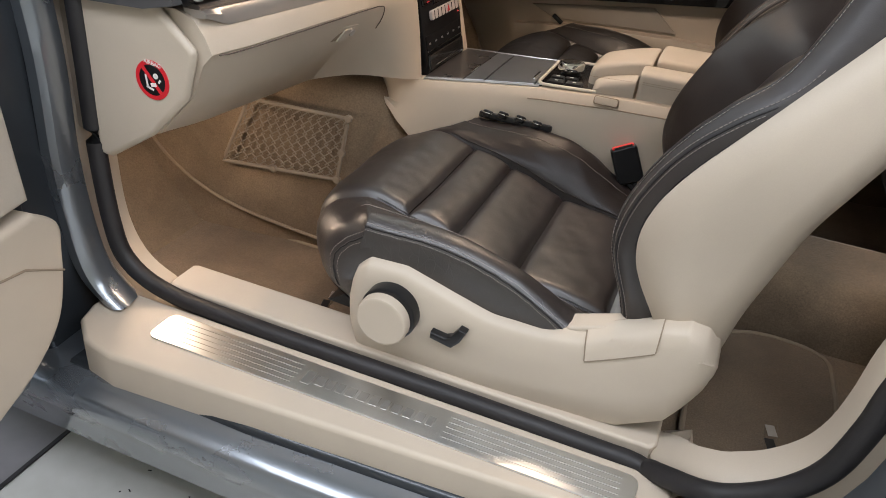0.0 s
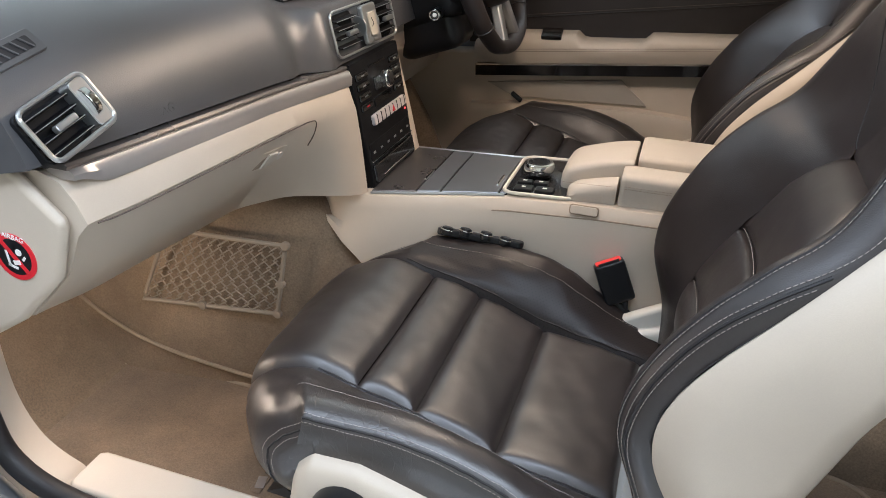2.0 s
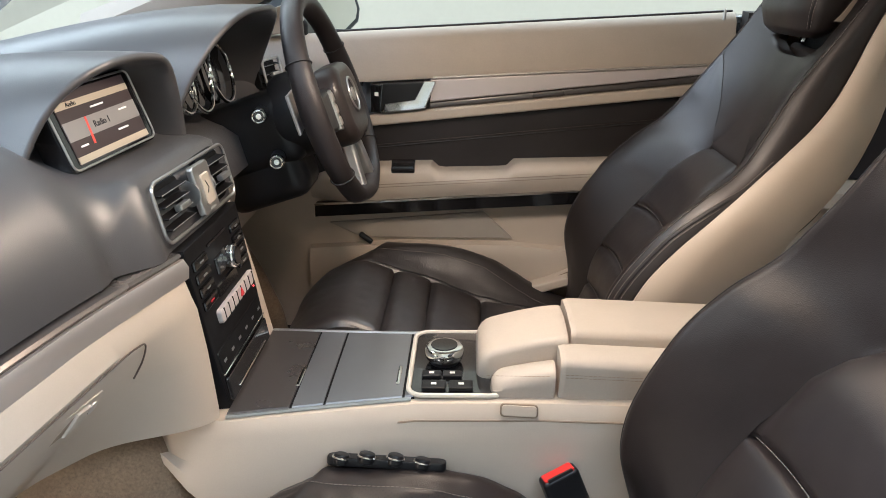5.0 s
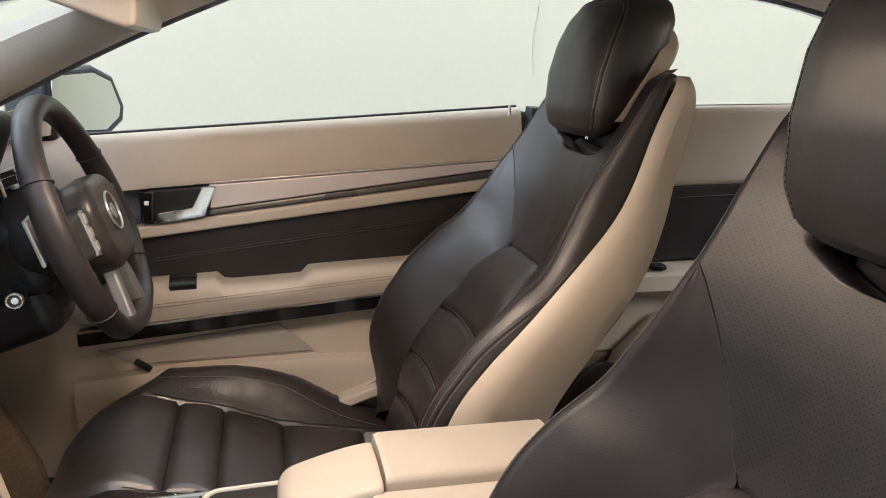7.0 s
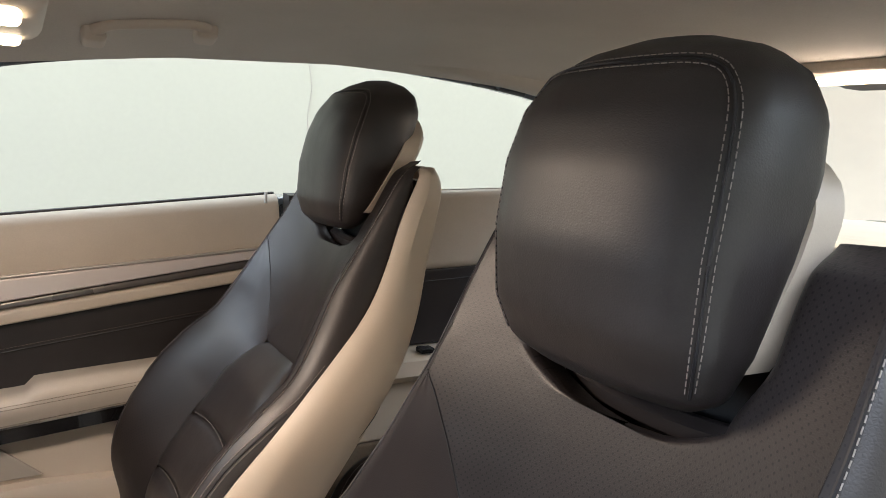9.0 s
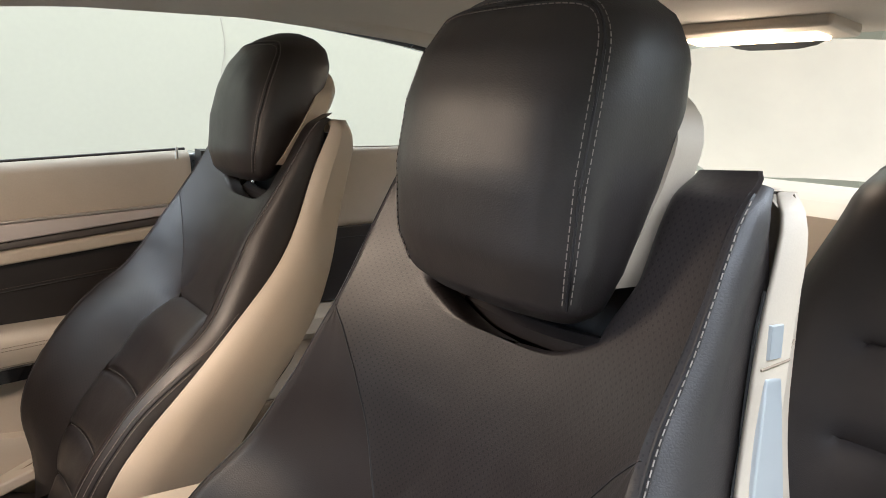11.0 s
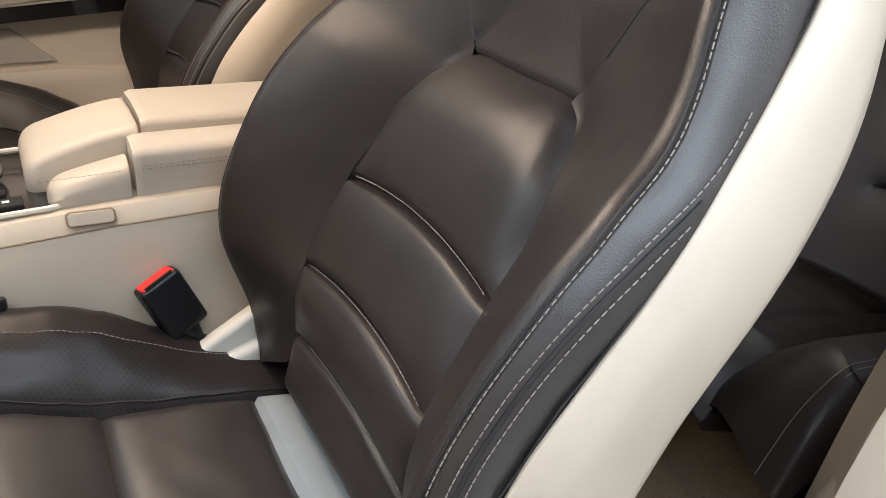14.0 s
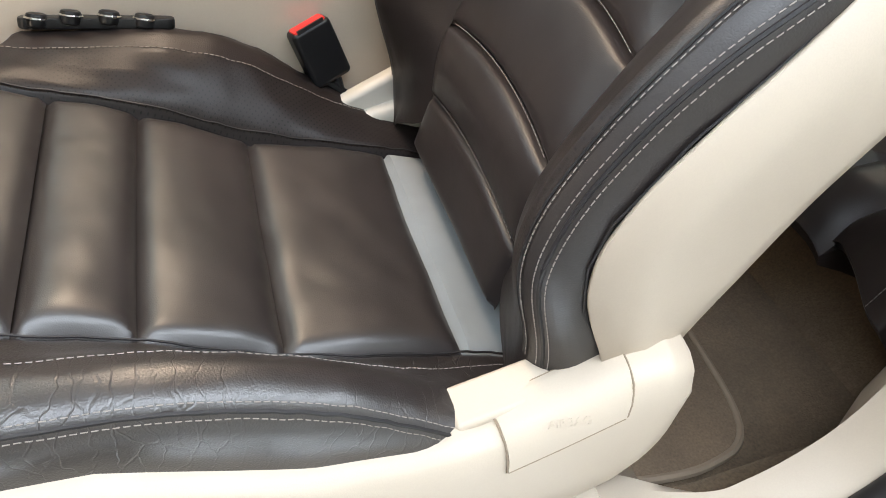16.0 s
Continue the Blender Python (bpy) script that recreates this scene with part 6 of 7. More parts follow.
    for a, b, long in ((0.0, 0.016, 0.026), (0.045, 0.002, 0.018), (0.03, -0.020, 0.022), (-0.054, -0.022, 0.014)):
        part("plain_mark", slab([(a - long / 2, b - 0.0011), (a + long / 2, b - 0.0011), (a + long / 2, b + 0.0011), (a - long / 2, b + 0.0011)], 0.0, 0.002, "xy", 0, 1, m=m), SCREEN_TEXT, bezel, smooth=False)
    part("tuning_line", slab([(-0.036, -0.024), (-0.033, -0.024), (-0.03, 0.008), (-0.033, 0.008)], 0.0, 0.0022, "xy", 0, 1, m=m), SCREEN_RED, bezel, smooth=False)

    # instruments
    back = part("cluster_face", span((-0.757, 0.195, 0.95), (-0.745, 0.525, 1.065), 0.003), GLOSS, dash, "black instrument face")
    for y, z, r in ((0.215, 1.005, 0.040), (0.285, 1.008, 0.052), (0.402, 1.006, 0.052)):
        c = frame_at((-0.722, y, z), (1, 0, 0.28), (-0.28, 0, 1))
        part("gauge_ring", tube([c @ Vector((r * math.cos(t), r * math.sin(t), 0.02)) for t in np.linspace(0, 2 * math.pi, 40, endpoint=False)], 0.0034, 8, closed=True), CHROME, back, "chrome gauge ring")
        part("gauge_tube", disc(r - 0.001, 0.012, c @ pose(0, 0, 0.0), 40), GLOSS, back)
    m = frame_at((-0.66, 0.60, 0.990), (1.0, -0.25, 0.25), (-0.2, 0, 1))
    vent(dash, m, 0.07, 0.055, 3)
    # defroster grille and moulded word on the dash top
    g = frame_at((-0.7355, -0.657, 0.9815), (0.66, -0.09, 0.74), (0.05, -0.99, -0.15)) @ pose(0, 0, 0, 0, 0, 90)
    grille = part("defroster_grille", slab(rounded(0.12, 0.03, 0.004), -0.004, 0.003, "xy", 0.001, 1, m=g), DASH, dash)
    part("grille_slot", slab(rounded(0.10, 0.016, 0.003), 0.0, 0.0036, "xy", 0, 1, m=g), RUBBER, grille)
    for k in range(8):
        part("grille_bar", rbox((0.002, 0.018, 0.002), g @ pose(-0.042 + 0.012 * k, 0, 0.004, 0, 0, 25), 0, 1), DASH, grille)
    text("AIRBAG", 0.016, frame_at((-0.6635, -0.51, 0.893), (0.96, -0.11, 0.27), (-0.27, 0.0, 0.96)), DASH, dash, depth=0.0004)
    return dash


def sticker(parent):
    """Round warning sticker: red ring and bar over a black field with pale shapes."""
    m = frame_at((-0.737, -0.6905, 0.769), (0, -1, 0), (0, 0, 1)) @ pose(0, 0, 0, 0, 0, -8)
    disk = part("warning_sticker", disc(0.029, 0.0012, m, 40), STICKER_RED, parent, "round red airbag warning sticker")
    part("sticker_field", disc(0.0225, 0.0016, m, 36), BLACK, disk)
    part("sticker_bar", rbox((0.046, 0.006, 0.002), m @ pose(0, 0, 0.0002, 0, 0, -42), 0, 1), STICKER_RED, disk)
    for x, y, w, h, a in ((-0.009, -0.004, 0.003, 0.020, 14), (-0.003, -0.013, 0.013, 0.003, -8), (0.003, -0.006, 0.010, 0.0055, 20), (0.013, 0.002, 0.006, 0.003, 60)):
        part("sticker_mark", rbox((w, h, 0.002), m @ pose(x, y, 0.0004, 0, 0, a), 0, 1), WHITE, disk)
    part("sticker_dot", disc(0.0042, 0.002, m @ pose(0.006, 0.008, 0.0004), 16), WHITE, disk)
    text("AIRBAG", 0.0085, m @ pose(0, 0.0252, 0.0010), WHITE, disk, depth=0.0003)


def vent(parent, m, w, h, slats, rim=True, wheel=0.0):
    """An air vent: bright frame, dark throat, slats with a sliding tab, a thumb wheel where it has one."""
    body = part("air_vent", slab(rounded(w, h, 0.008), -0.03, -0.012, "xy", 0.001, 1, m=m), SOOT, parent, "air vent with bright-edged slats")
    if rim:
        full = w + wheel
        part("vent_frame", tube([m @ Vector((a + wheel / 2, b, 0.0)) for a, b in rounded(full, h, 0.010)], 0.0030, 8, closed=True), SILVER, body, "satin vent frame")
    for k in range(slats):
        y = -h / 2 + h * (k + 0.7) / (slats + 0.4)
        part("vent_slat", rbox((w - 0.004, 0.0028, 0.016), m @ pose(0, y, -0.007, 14), 0.001, 1), SOOT, body)
        part("slat_edge", rbox((w - 0.006, 0.0010, 0.0010), m @ pose(0, y - 0.001, 0.0014), 0.0004, 1), SILVER, body)
    for x in (-w * 0.28, 0.0, w * 0.28):
        part("throat_vane", rbox((0.0015, h - 0.006, 0.014), m @ pose(x, 0, -0.02), 0, 1), BLACK, body)
    part("vent_tab", rbox((0.030, 0.008, 0.010), m @ pose(w * 0.05, -0.003, 0.003), 0.002), SILVER, body, "bright slider tab")
    if wheel:
        part("wheel_plate", slab(rounded(wheel * 0.8, h - 0.006, 0.006), -0.02, 0.001, "xy", 0.001, 1, m=m @ pose(w / 2 + wheel * 0.52, 0, 0)), SILVER, body)
        part("thumb_wheel", disc(0.021, 0.010, m @ pose(w / 2 + wheel * 0.5, 0, -0.012, 0, 90), 28, 0.002), CHROME, body)


def steering():
    wheel = thing("steering_wheel", (-0.6, 0.385, 0.85), "black leather steering wheel with silver spokes", "steering wheel")
    m = frame_at((-0.497, 0.380, 0.974), (0.36, 0, 0.136), (-0.136, 0, 0.36))
    R = 0.177
    ring = [m @ Vector((R * math.cos(t), R * math.sin(t) * (1.0 if math.sin(t) > -0.75 else 1.0) + (0.014 * smooth01((-math.sin(t) - 0.80) / 0.2)), 0)) for t in np.linspace(0, 2 * math.pi, 72, endpoint=False)]
    rings = []
    for i, p in enumerate(ring):
        q = m.inverted() @ p
        out = Vector((q.x, q.y, 0)).normalized()
        t = math.atan2(q.y, q.x)
        fat = 0.0165 + 0.0022 * math.cos(2 * t) ** 2
        rings.append([m @ (q + out * (math.cos(a) * fat * 0.88) + Vector((0, 0, math.sin(a) * fat * 1.12))) for a in np.linspace(0, 2 * math.pi, 14, endpoint=False)])
    rings.append(rings[0])
    bm = loft(rings, caps=False)
    bmesh.ops.remove_doubles(bm, verts=bm.verts, dist=1e-6)
    part("rim", bm, DOOR_LEATHER, wheel, "dark leather rim")
    for a in (28, 152, 215, 325):
        t = radians(a)
        part("rim_joint", tube([m @ (Vector((math.cos(t) * R, math.sin(t) * R, 0)) + Vector((math.cos(t), math.sin(t), 0)) * math.cos(q) * 0.0166 + Vector((0, 0, math.sin(q) * 0.0205))) for q in np.linspace(0, 2 * math.pi, 20, endpoint=False)], 0.0012, 5, closed=True), RUBBER, wheel)
    hub = slab([(p[0], p[1] - 0.006) for p in rounded(0.172, 0.136, 0.05, 6)], -0.02, 0.034, "xy", 0.018, 5, m=m)
    hub_ob = part("hub", hub, BACK_LEATHER, wheel, "dark airbag hub")
    part("badge", tube([m @ Vector((0.029 * math.cos(a), 0.029 * math.sin(a) + 0.004, 0.0350)) for a in np.linspace(0, 2 * math.pi, 36, endpoint=False)], 0.0022, 8, closed=True), SILVER, hub_ob, "plain round silver badge")
    part("badge_field", disc(0.012, 0.004, m @ pose(0, 0.004, 0.0345), 28, 0.001), SILVER, hub_ob)
    for s in (-1, 1):
        spoke = slab([(s * 0.07, 0.034), (s * 0.168, 0.030), (s * 0.168, -0.030), (s * 0.07, -0.040)], -0.014, 0.016, "xy", 0.008, 3, m=m)
        sp = part("spoke", spoke, BLACK, wheel, "dark spoke with silver keys")
        part("key_strip", slab([(s * 0.089, 0.030), (s * 0.105, 0.028), (s * 0.108, -0.034), (s * 0.092, -0.038)], 0.010, 0.0195, "xy", 0.003, 2, m=m), SILVER, sp, "silver key strip")
        for k in range(3):
            part("spoke_key", rbox((0.013, 0.014, 0.004), m @ pose(s * 0.099, 0.018 - 0.020 * k, 0.0195), 0.0015), SATIN, sp)
        low = slab([(s * 0.016, -0.06), (s * 0.042, -0.06), (s * 0.066, -0.158), (s * 0.040, -0.166)], -0.008, 0.012, "xy", 0.005, 3, m=m)
        part("lower_spoke", low, SILVER, wheel, "silver lower spoke")
        part("shift_paddle", slab([(s * 0.075, 0.05), (s * 0.135, 0.045), (s * 0.14, -0.02), (s * 0.08, -0.01)], -0.045, -0.038, "xy", 0.003, 2, m=m), SATIN, wheel)
    part("wheel_boss", disc(0.075, 0.07, m @ pose(0, 0, -0.065), 36, 0.015), BLACK, wheel)

    col = thing("steering_column", (-0.65, 0.385, 0.80), "black steering column shroud with two stalks", "steering column")
    part("shroud", rbox((0.14, 0.13, 0.20), m @ pose(0, -0.01, -0.16), 0.035, 4), BLACK, col)
    part("lower_shroud", rbox((0.12, 0.10, 0.16), m @ pose(0, -0.085, -0.16), 0.03, 4), BLACK, col)
    for x, y, z, long in ((-0.60, 0.262, 0.965, 0.07), (-0.572, 0.258, 0.893, 0.06)):
        stalk = part("stalk", tube([(x - 0.012, y + long, z - 0.006), (x, y, z)], 0.012, 14), BLACK, col, "black stalk with a chrome end")
        part("stalk_end", disc(0.0125, 0.012, frame_at((x + 0.001, y - 0.004, z), (0.15, -1, 0.05), (0, 0, 1)), 24, 0.003), GLOSS, stalk)
        tip_m = frame_at((x + 0.001, y - 0.010, z), (0.15, -1, 0.05), (0, 0, 1))
        part("stalk_ring", tube([tip_m @ Vector((0.0095 * math.cos(a), 0.0095 * math.sin(a), 0)) for a in np.linspace(0, 2 * math.pi, 28, endpoint=False)], 0.0016, 8, closed=True), CHROME, stalk, "chrome ring")
        part("stalk_mark", disc(0.0045, 0.014, frame_at((x + 0.001, y - 0.005, z), (0.15, -1, 0.05), (0, 0, 1)), 18, 0.001), WHITE, stalk)


def console():
    con = thing("centre_console", (-0.25, 0.0, 0.3), "beige centre console with satin lids and padded armrests", "console")

    def top_z(x):
        return float(np.interp(x, (-0.60, -0.556, -0.318, -0.16, 0.15, 0.55), (0.645, 0.652, 0.676, 0.688, 0.700, 0.700)))

    rings = []
    for x in np.linspace(-0.70, 0.13, 48):
        w = float(np.interp(x, (-0.70, -0.64, -0.60, -0.55, -0.42, -0.31, 0.0, 0.56), (0.06, 0.10, 0.126, 0.134, 0.118, 0.104, 0.108, 0.112)))
        z = top_z(x)
        foot = float(np.interp(x, (-0.70, -0.62, -0.56, -0.50, -0.44, -0.38, 0.56), (0.615, 0.585, 0.54, 0.475, 0.415, 0.35, 0.30)))
        half = [(w + 0.034, foot), (w + 0.030, (foot + z) / 2 - 0.02), (w + 0.016, z - 0.05), (w + 0.008, z - 0.022), (w + 0.002, z - 0.010), (w - 0.004, z - 0.002), (w - 0.014, z)]
        rings.append([(x, -y, zz) for y, zz in half] + [(x, y, zz) for y, zz in reversed(half)])
    part("console_body", loft(rings), BEIGE, con, "beige console body")
    edge = [(x, -(float(np.interp(x, (-0.55, -0.42, -0.31, 0.0, 0.5), (0.137, 0.120, 0.1065, 0.1105, 0.114))) + 0.0055), top_z(x) - 0.020) for x in np.linspace(-0.335, 0.12, 40)]
    part("console_crease", tube(edge, 0.0013, 5), MAT_EDGE, con)
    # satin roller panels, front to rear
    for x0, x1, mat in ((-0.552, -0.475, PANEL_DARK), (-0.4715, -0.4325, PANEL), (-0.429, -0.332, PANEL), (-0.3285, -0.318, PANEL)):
        rows = []
        for x in np.linspace(x0, x1, 6):
            w = float(np.interp(x, (-0.55, -0.42, -0.31), (0.121, 0.103, 0.090)))
            z = top_z(x) + 0.0035
            rows.append([(x, -w, z - 0.004), (x, -w + 0.003, z), (x, 0, z + 0.0012), (x, w - 0.003, z), (x, w, z - 0.004), (x, 0, z - 0.006)])
        part("roller_panel", loft(rows), mat, con, "satin grey console lid")
    bed = []
    for x in np.linspace(-0.553, -0.316, 12):
        w = float(np.interp(x, (-0.55, -0.42, -0.31), (0.121, 0.103, 0.090)))
        bed.append([(x, -w - 0.001, top_z(x) - 0.006), (x, -w - 0.001, top_z(x) + 0.0012), (x, w + 0.001, top_z(x) + 0.0012), (x, w + 0.001, top_z(x) - 0.006)])
    part("panel_bed", loft(bed), SOOT, con, "black recess under the console lids")
    for s in (-1, 1):
        run = [(x, s * (float(np.interp(x, (-0.55, -0.42, -0.31), (0.121, 0.103, 0.090))) + 0.0035), top_z(x) + 0.0015) for x in np.linspace(-0.552, -0.32, 16)]
        part("bright_edge", tube(run, 0.0026, 6), SILVER, con, "bright edge strip")
    for x, y in ((-0.475, -0.045), (-0.340, -0.048)):
        part("lid_grip", rbox((0.006, 0.048, 0.004), pose(x, y + 0.01, top_z(x) + 0.005, 0, 0, 0), 0.002), CHROME, con)
    # control tray
    m = Matrix.Translation((-0.262, 0.0, top_z(-0.262) + 0.002)) @ pose(0, 0, 0, 0, -3.2)
    tray = part("control_tray", slab(rounded(0.120, 0.178, 0.018), -0.006, 0.002, "xy", 0.001, 1, m=m), GLOSS, con, "black control tray")
    part("tray_rim", tube([m @ Vector((a, b, 0.002)) for a, b in rounded(0.126, 0.184, 0.020)], 0.0034, 8, closed=True), CREAM, tray, "pale tray rim")
    knob = part("control_knob", disc(0.027, 0.020, m @ pose(-0.018, 0.0, 0.018), 40, 0.006), CHROME, tray, "chrome rotary control knob")
    part("knob_top", disc(0.0185, 0.003, m @ pose(-0.018, 0.0, 0.0275), 32, 0.001), GLOSS, knob)
    part("knob_neck", disc(0.020, 0.012, m @ pose(-0.018, 0.0, 0.006), 28), BLACK, knob)
    for k, (x, y, w, h) in enumerate(((-0.034, -0.041, 0.026, 0.016), (-0.006, -0.041, 0.026, 0.016), (-0.030, -0.070, 0.032, 0.022), (0.006, -0.070, 0.032, 0.022))):
        b = part("tray_button", rbox((w, h, 0.006), m @ pose(x, y, 0.004), 0.002), BLACK, tray)
        part("button_mark", rbox((0.007, 0.005, 0.0006), m @ pose(x, y, 0.0073), 0.0002, 1), WHITE, b)
    # armrest lids: front pair and rear pair, the near ones lower
    def lid(name, x0, x1, y0, y1, zt, drop, nose, label):
        rows = []
        for x in np.r_[np.linspace(x0, x0 + 0.024, 14), np.linspace(x0 + 0.03, x1 - 0.008, 16), np.linspace(x1 - 0.006, x1, 5)]:
            f = 1 - nose * (0.70 * max(0.0, 1 - (x - x0) / 0.11) ** 1.3 + 0.30 * (1 - math.sqrt(1 - max(0.0, 1 - (x - x0) / 0.022) ** 2)))
            g = min(1.0, smooth01((x1 - x) / 0.006) + 0.75) * min(1.0, smooth01((x - x0) / 0.012) + 0.5)
            base = top_z(x) - 0.002
            z = base + (zt + 0.012 * (x - x0) - base) * f * (0.94 + 0.06 * g)
            inset = 0.003 * (1 - g) + 0.014 * (1 - math.sqrt(1 - max(0.0, 1 - (x - x0) / 0.016) ** 2)) * (nose > 0)
            a, b = y0 + inset, y1 - inset
            ring = [(a, base), (a - 0.001, (base + z) / 2), (a + 0.001, z - 0.010), (a + 0.004, z - 0.004), (a + 0.011, z), ((a + b) / 2, z + 0.003), (b - 0.011, z), (b - 0.004, z - 0.004), (b - 0.001, z - 0.010), (b + 0.001, (base + z) / 2), (b, base)]
            rows.append([(x, y, zz) for y, zz in ring])
        ob = part(name, loft(rows), BEIGE_SOFT, con, label)
        return ob
    near = lid("front_lid", -0.218, -0.137, -0.092, -0.045, 0.728, 0, 0.72, "beige leather front armrest lid")
    lid("front_lid", -0.236, -0.118, -0.047, 0.072, 0.750, 0, 0.62, "beige leather front armrest lid")
    rear = lid("rear_lid", -0.132, 0.12, -0.092, -0.03, 0.742, 0, 0.0, "beige leather rear armrest lid")
    lid("rear_lid", -0.113, 0.12, -0.032, 0.092, 0.755, 0, 0.0, "beige leather rear armrest lid")
    for k in (0.0, 0.004):
        line = [(x, -0.0935, 0.724 + 0.012 * (x + 0.13) - k) for x in np.linspace(-0.125, 0.115, 30)]
        part("lid_stitch", stitches(line, r=0.0004), MAT_EDGE, rear, smooth=False)
    line = [(x, -0.0935, 0.716 + 0.05 * (x + 0.24)) for x in np.linspace(-0.225, -0.142, 20)]
    part("lid_stitch", stitches(line, r=0.0004), MAT_EDGE, near, smooth=False)
    button = frame_at((-0.182, -0.1125, 0.680), (0, -1, 0.35), (0, 0.35, 1))
    part("latch_recess", slab(rounded(0.048, 0.017, 0.005), -0.004, 0.0006, "xy", 0.0005, 1, m=button), MAT_EDGE, con)
    part("latch_button", slab(rounded(0.044, 0.0135, 0.004), -0.004, 0.0022, "xy", 0.001, 2, m=button), BEIGE, con, "beige latch button")


def belt_buckle():
    buckle = thing("seat_belt_buckle", (-0.105, -0.145, 0.52), "black seat belt buckle with a red button", "buckle")
    m = frame_at((-0.115, -0.142, 0.578), (-0.42, 0.10, 0.90), (0.25, -0.95, 0.2))
    part("buckle_body", rbox((0.050, 0.026, 0.072), m @ pose(0, 0, 0), 0.006, 3), BLACK, buckle)
    part("buckle_button", rbox((0.042, 0.019, 0.008), m @ pose(0, 0.001, 0.034), 0.003, 2), RED, buckle, "red release button")
    part("buckle_slot", rbox((0.034, 0.003, 0.004), m @ pose(0, 0.0105, 0.036), 0, 1), RUBBER, buckle)
    for x in (-0.008, 0.008):
        part("buckle_cable", tube([m @ Vector((x, 0, -0.034)), (-0.085 + x * 0.4, -0.155, 0.53), (-0.06, -0.165, 0.46)], 0.005, 8), BLACK, buckle)
    guard = [(-0.14, 0.40), (-0.135, 0.508), (-0.085, 0.535), (-0.03, 0.568), (0.02, 0.575), (0.09, 0.555), (0.09, 0.40)]
    part("buckle_guard", slab(guard, -0.175, -0.152, "xz", 0.008, 3), CREAM, buckle, "cream plastic guard beside the tunnel")


def footwell():
    # passenger foot mat, with a bound edge and a plain badge
    def mat_thing(points, z, label, mark=None):
        ob = thing("floor_mat", (points[0][0], points[0][1], z), label, "floor mat", "floor mats")
        line = [p for p in curve([(x, y, 0) for x, y in points + points[:1]], 6)][:-1]
        part("carpet_face", slab([(p.x, p.y) for p in line], z, z + 0.012, "xy", 0.004, 2), MAT, ob)
        part("mat_edge", tube([(p.x, p.y, z + 0.010) for p in line], 0.0055, 8, closed=True), MAT_EDGE, ob, "bound edge")
        if mark is None:
            return
        x, y, turn = mark
        badge = part("mat_badge", rbox((0.020, 0.115, 0.002), pose(x, y, z + 0.0130, 0, 0, turn), 0.0008, 1), MAT, ob, "plain woven badge")
        for k in range(3):
            part("plain_mark", rbox((0.015, 0.026, 0.0012), pose(x, y, z + 0.0143, 0, 0, turn) @ pose(0, -0.034 + 0.034 * k, 0, 0, 0, 14), 0.0004, 1), RUBBER if k == 1 else SATIN, badge)
    mat_thing([(-0.55, -0.57), (-0.55, -0.25), (-0.75, -0.235), (-1.02, -0.25), (-1.06, -0.40), (-1.02, -0.57), (-0.78, -0.585)], 0.236, "beige carpet mat in the passenger footwell", (-0.612, -0.417, 0))
    mat_thing([(0.10, -0.58), (0.10, -0.27), (0.17, -0.185), (0.264, -0.172), (0.325, -0.20), (0.337, -0.27), (0.337, -0.42), (0.318, -0.56), (0.25, -0.60), (0.15, -0.60)], 0.300, "beige carpet mat behind the passenger seat", (0.235, -0.485, 0))
    # tread carpet seam along the tunnel
    seam = thing("carpet_seam", (-0.9, -0.26, 0.3), "curved carpet seam in the footwell", "seam", kind="structure")
    part("seam_cord", tube(curve([(-1.20, -0.262, 0.50), (-1.12, -0.262, 0.40), (-1.02, -0.258, 0.335), (-0.90, -0.252, 0.30), (-0.72, -0.240, 0.275)], 8), 0.004, 6), MAT_EDGE, seam)

    kick = thing("kick_panel", (-0.9, 0.61, 0.3), "carpeted side panel of the driver's footwell", "side panel", kind="structure")
    part("panel_carpet", slab([(-1.3, 0.24), (-0.62, 0.24), (-0.63, 0.34), (-0.655, 0.46), (-0.70, 0.56), (-0.76, 0.66), (-0.80, 0.80), (-1.3, 0.85)], 0.600, 0.618, "xz", 0.008, 3), CARPET, kick)

    net = thing("storage_net", (-0.84, -0.21, 0.4), "pale elastic storage net on the carpeted tunnel side", "storage net")
    corner = {"tl": (-0.885, -0.262, 0.580), "tr": (-0.672, -0.222, 0.570), "br": (-0.695, -0.226, 0.427), "bl": (-0.955, -0.268, 0.425)}
    tl, tr, br, bl = [Vector(corner[k]) for k in ("tl", "tr", "br", "bl")]

    def at(a, b):
        top, low = tl.lerp(tr, a), bl.lerp(br, a)
        p = low.lerp(top, b)
        return p + Vector((0, -0.012 * math.sin(math.pi * a) * math.sin(math.pi * b), 0))

    cords = bmesh.new()
    n, rows = 12, 9
    for i in range(n + 1):
        zig = [at(min(1, max(0, (i + (0.5 if r % 2 else -0.5) * 0.92) / n)), r / rows) for r in range(rows + 1)]
        line = []
        for p, q in zip(zig, zig[1:]):
            line += [p, p.lerp(q, 0.35) + Vector((0, 0, 0)), p.lerp(q, 0.65)]
        tube(line + [zig[-1]], 0.0016, 5, cords)
        if i < n:
            zig = [at(min(1, max(0, (i + 0.5 + (-0.5 if r % 2 else 0.5) * 0.92 + 0.0) / n)), r / rows) for r in range(rows + 1)]
            tube(zig, 0.0016, 5, cords)
    part("net_mesh", cords, NET, net, "diamond mesh of pale cord")
    part("net_frame", tube([at(a, 1) for a in np.linspace(0, 1, 10)] + [at(1, b) for b in np.linspace(0.9, 0, 10)] + [at(a, 0) for a in np.linspace(0.9, 0, 10)] + [at(0, b) for b in np.linspace(0.1, 0.9, 8)], 0.0042, 8, closed=True), NET, net, "thicker edge cord")
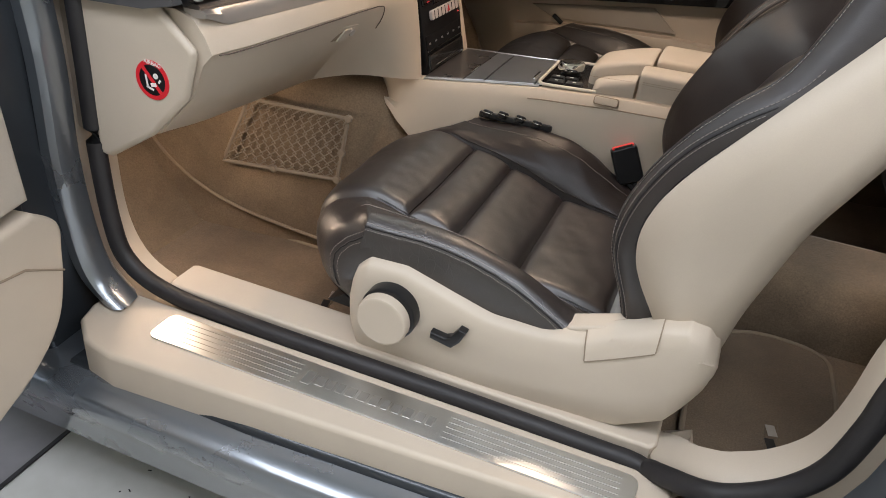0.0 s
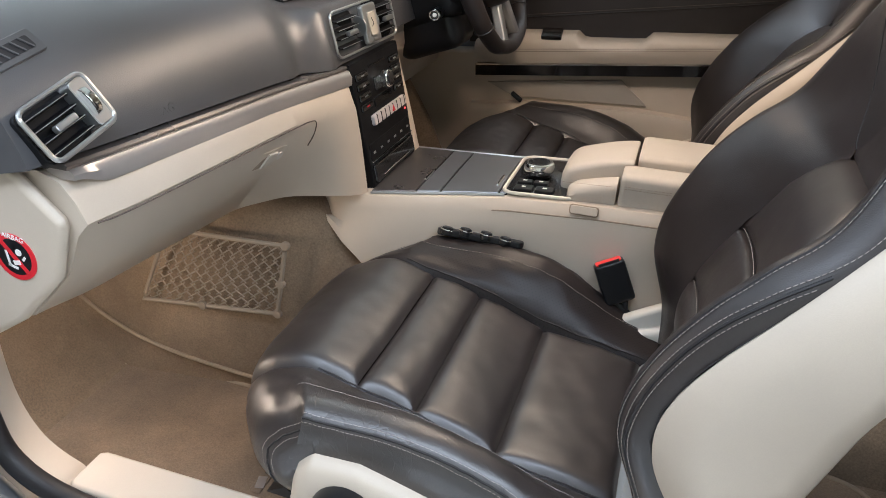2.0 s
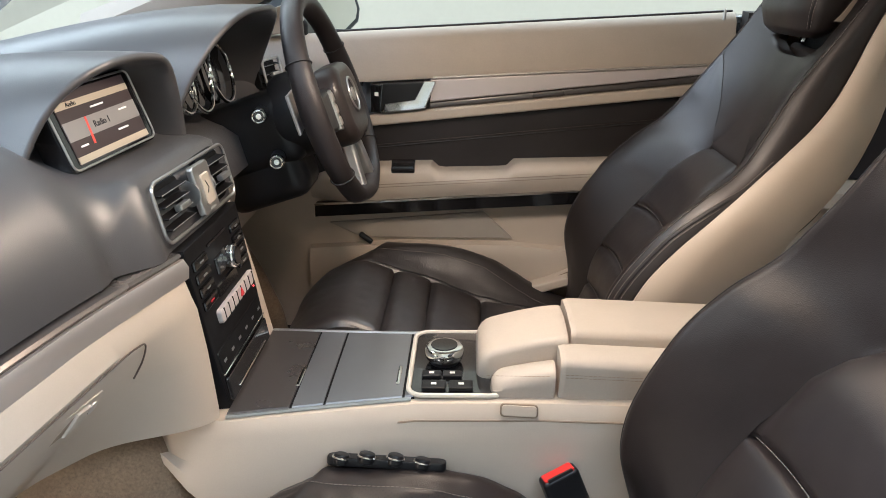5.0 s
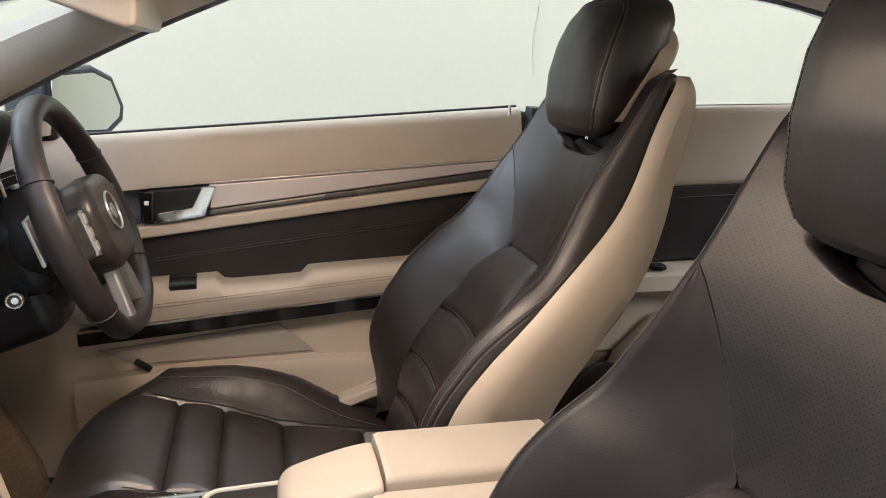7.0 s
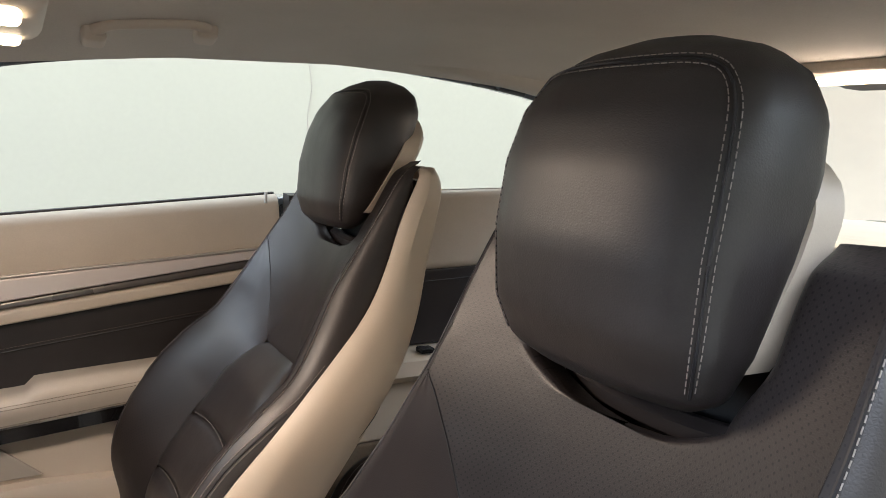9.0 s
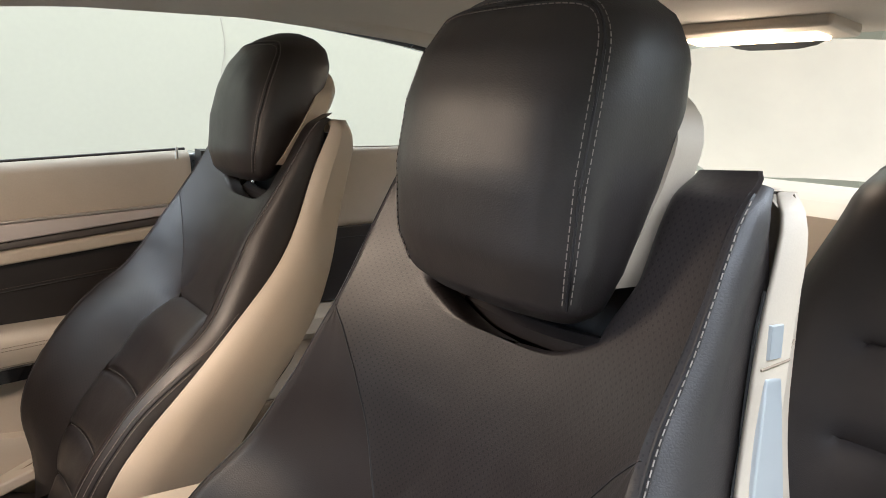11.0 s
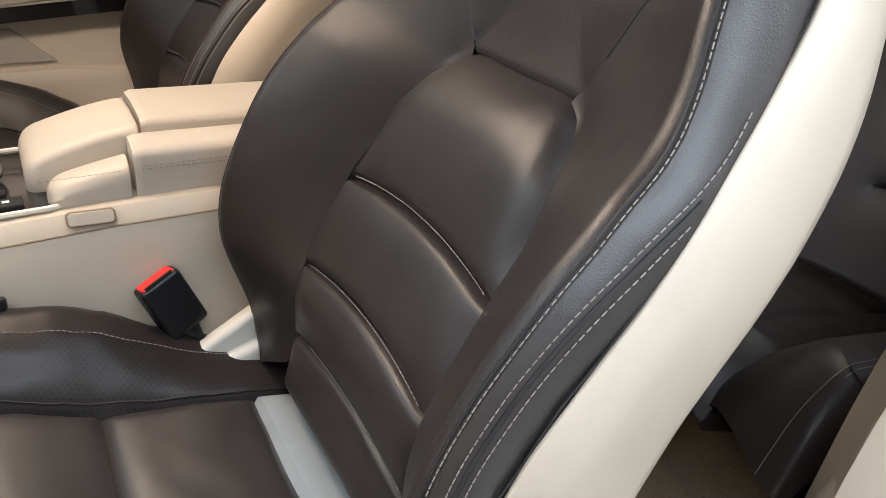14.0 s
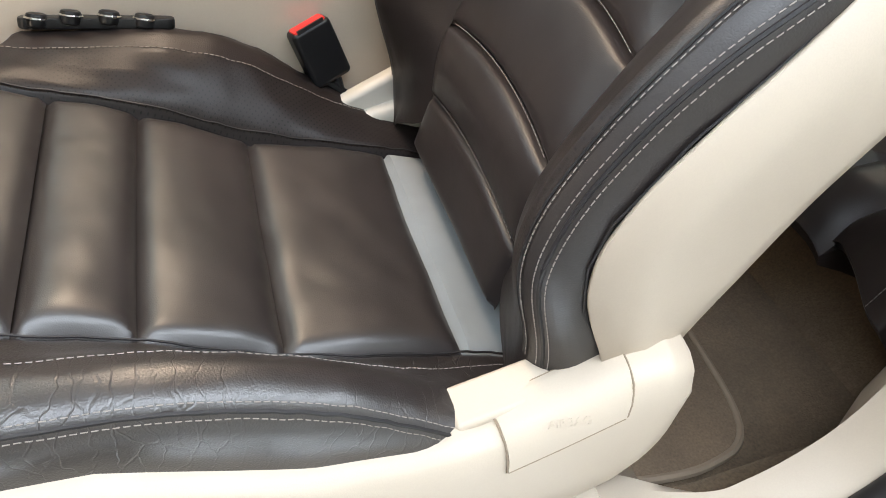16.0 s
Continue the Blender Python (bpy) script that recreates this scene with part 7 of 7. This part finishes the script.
    for a, b in ((1, 1), (1, 0.45), (1, 0), (0, 1), (0.45, 0)):
        part("net_clip", disc(0.008, 0.01, frame_at(at(a, b), (0, -1, 0.1), (0, 0, 1)), 18, 0.002), NET, net)


# Warm lamp added out of view under the dash, to brighten the footwell carpet.
def footwell_fill(y, power=1.5):
    lamp = thing("footwell_fill", (-0.95, y, 0.64), "small warm fill lamp added out of view under the dashboard", "lamp", "footwell lamps")
    part("lamp_body", rbox((0.05, 0.03, 0.014), pose(-0.95, y, 0.640), 0.004, 2), BLACK, lamp)
    part("lamp_lens", rbox((0.04, 0.022, 0.006), pose(-0.95, y, 0.631), 0.002, 2), LAMP_WARM, lamp, "lit warm lens")
    glow_lamp("footwell_glow", (-0.95, y, 0.612), power, 0.02)


def near_door():
    """The open passenger door; its hinge end shows beside the opening."""
    door = thing("passenger_door", (-0.83, -0.86, 0.3), "open passenger door with beige lining", "car door")
    m = Matrix.Translation((-0.83, -0.86, 0)) @ pose(0, 0, 0, 0, 0, -78)
    shell = [(-0.03, 0.30), (0.0, 0.28), (1.1, 0.28), (1.1, 1.0), (0.0, 1.0), (-0.04, 0.9), (-0.05, 0.5)]
    part("door_skin", slab(shell, -0.19, -0.05, "xz", 0.02, 3, m=m), PAINT, door, "grey metallic door skin")
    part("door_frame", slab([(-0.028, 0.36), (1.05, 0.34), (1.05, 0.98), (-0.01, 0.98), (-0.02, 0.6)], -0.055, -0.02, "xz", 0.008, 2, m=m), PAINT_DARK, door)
    low = curve([(0.012, 0, 0.615), (-0.038, 0, 0.575), (-0.036, 0, 0.53), (-0.024, 0, 0.475), (0.0, 0, 0.425), (0.05, 0, 0.388), (0.13, 0, 0.362), (0.30, 0, 0.345), (1.02, 0, 0.345), (1.04, 0, 0.62)], 5)
    part("lower_lining", slab([(p.x, p.z) for p in low], -0.022, 0.018, "xz", 0.012, 3, m=m), BEIGE, door, "beige lower door lining")
    up = [(0.003, 0.628), (1.04, 0.63), (1.04, 0.96), (0.03, 0.96), (0.012, 0.76)]
    part("upper_lining", slab(up, -0.022, 0.012, "xz", 0.010, 3, m=m), BEIGE_SOFT, door, "beige upper door lining")
    part("lining_crease", tube([m @ Vector(p) for p in ((-0.025, 0.0185, 0.50), (0.05, 0.0185, 0.545), (0.3, 0.0185, 0.60))], 0.0018, 6), MAT_EDGE, door)


dashboard()
steering()
console()
belt_buckle()
footwell()
footwell_fill(-0.53, 1.9)
footwell_fill(0.45, 0.35)
near_door()
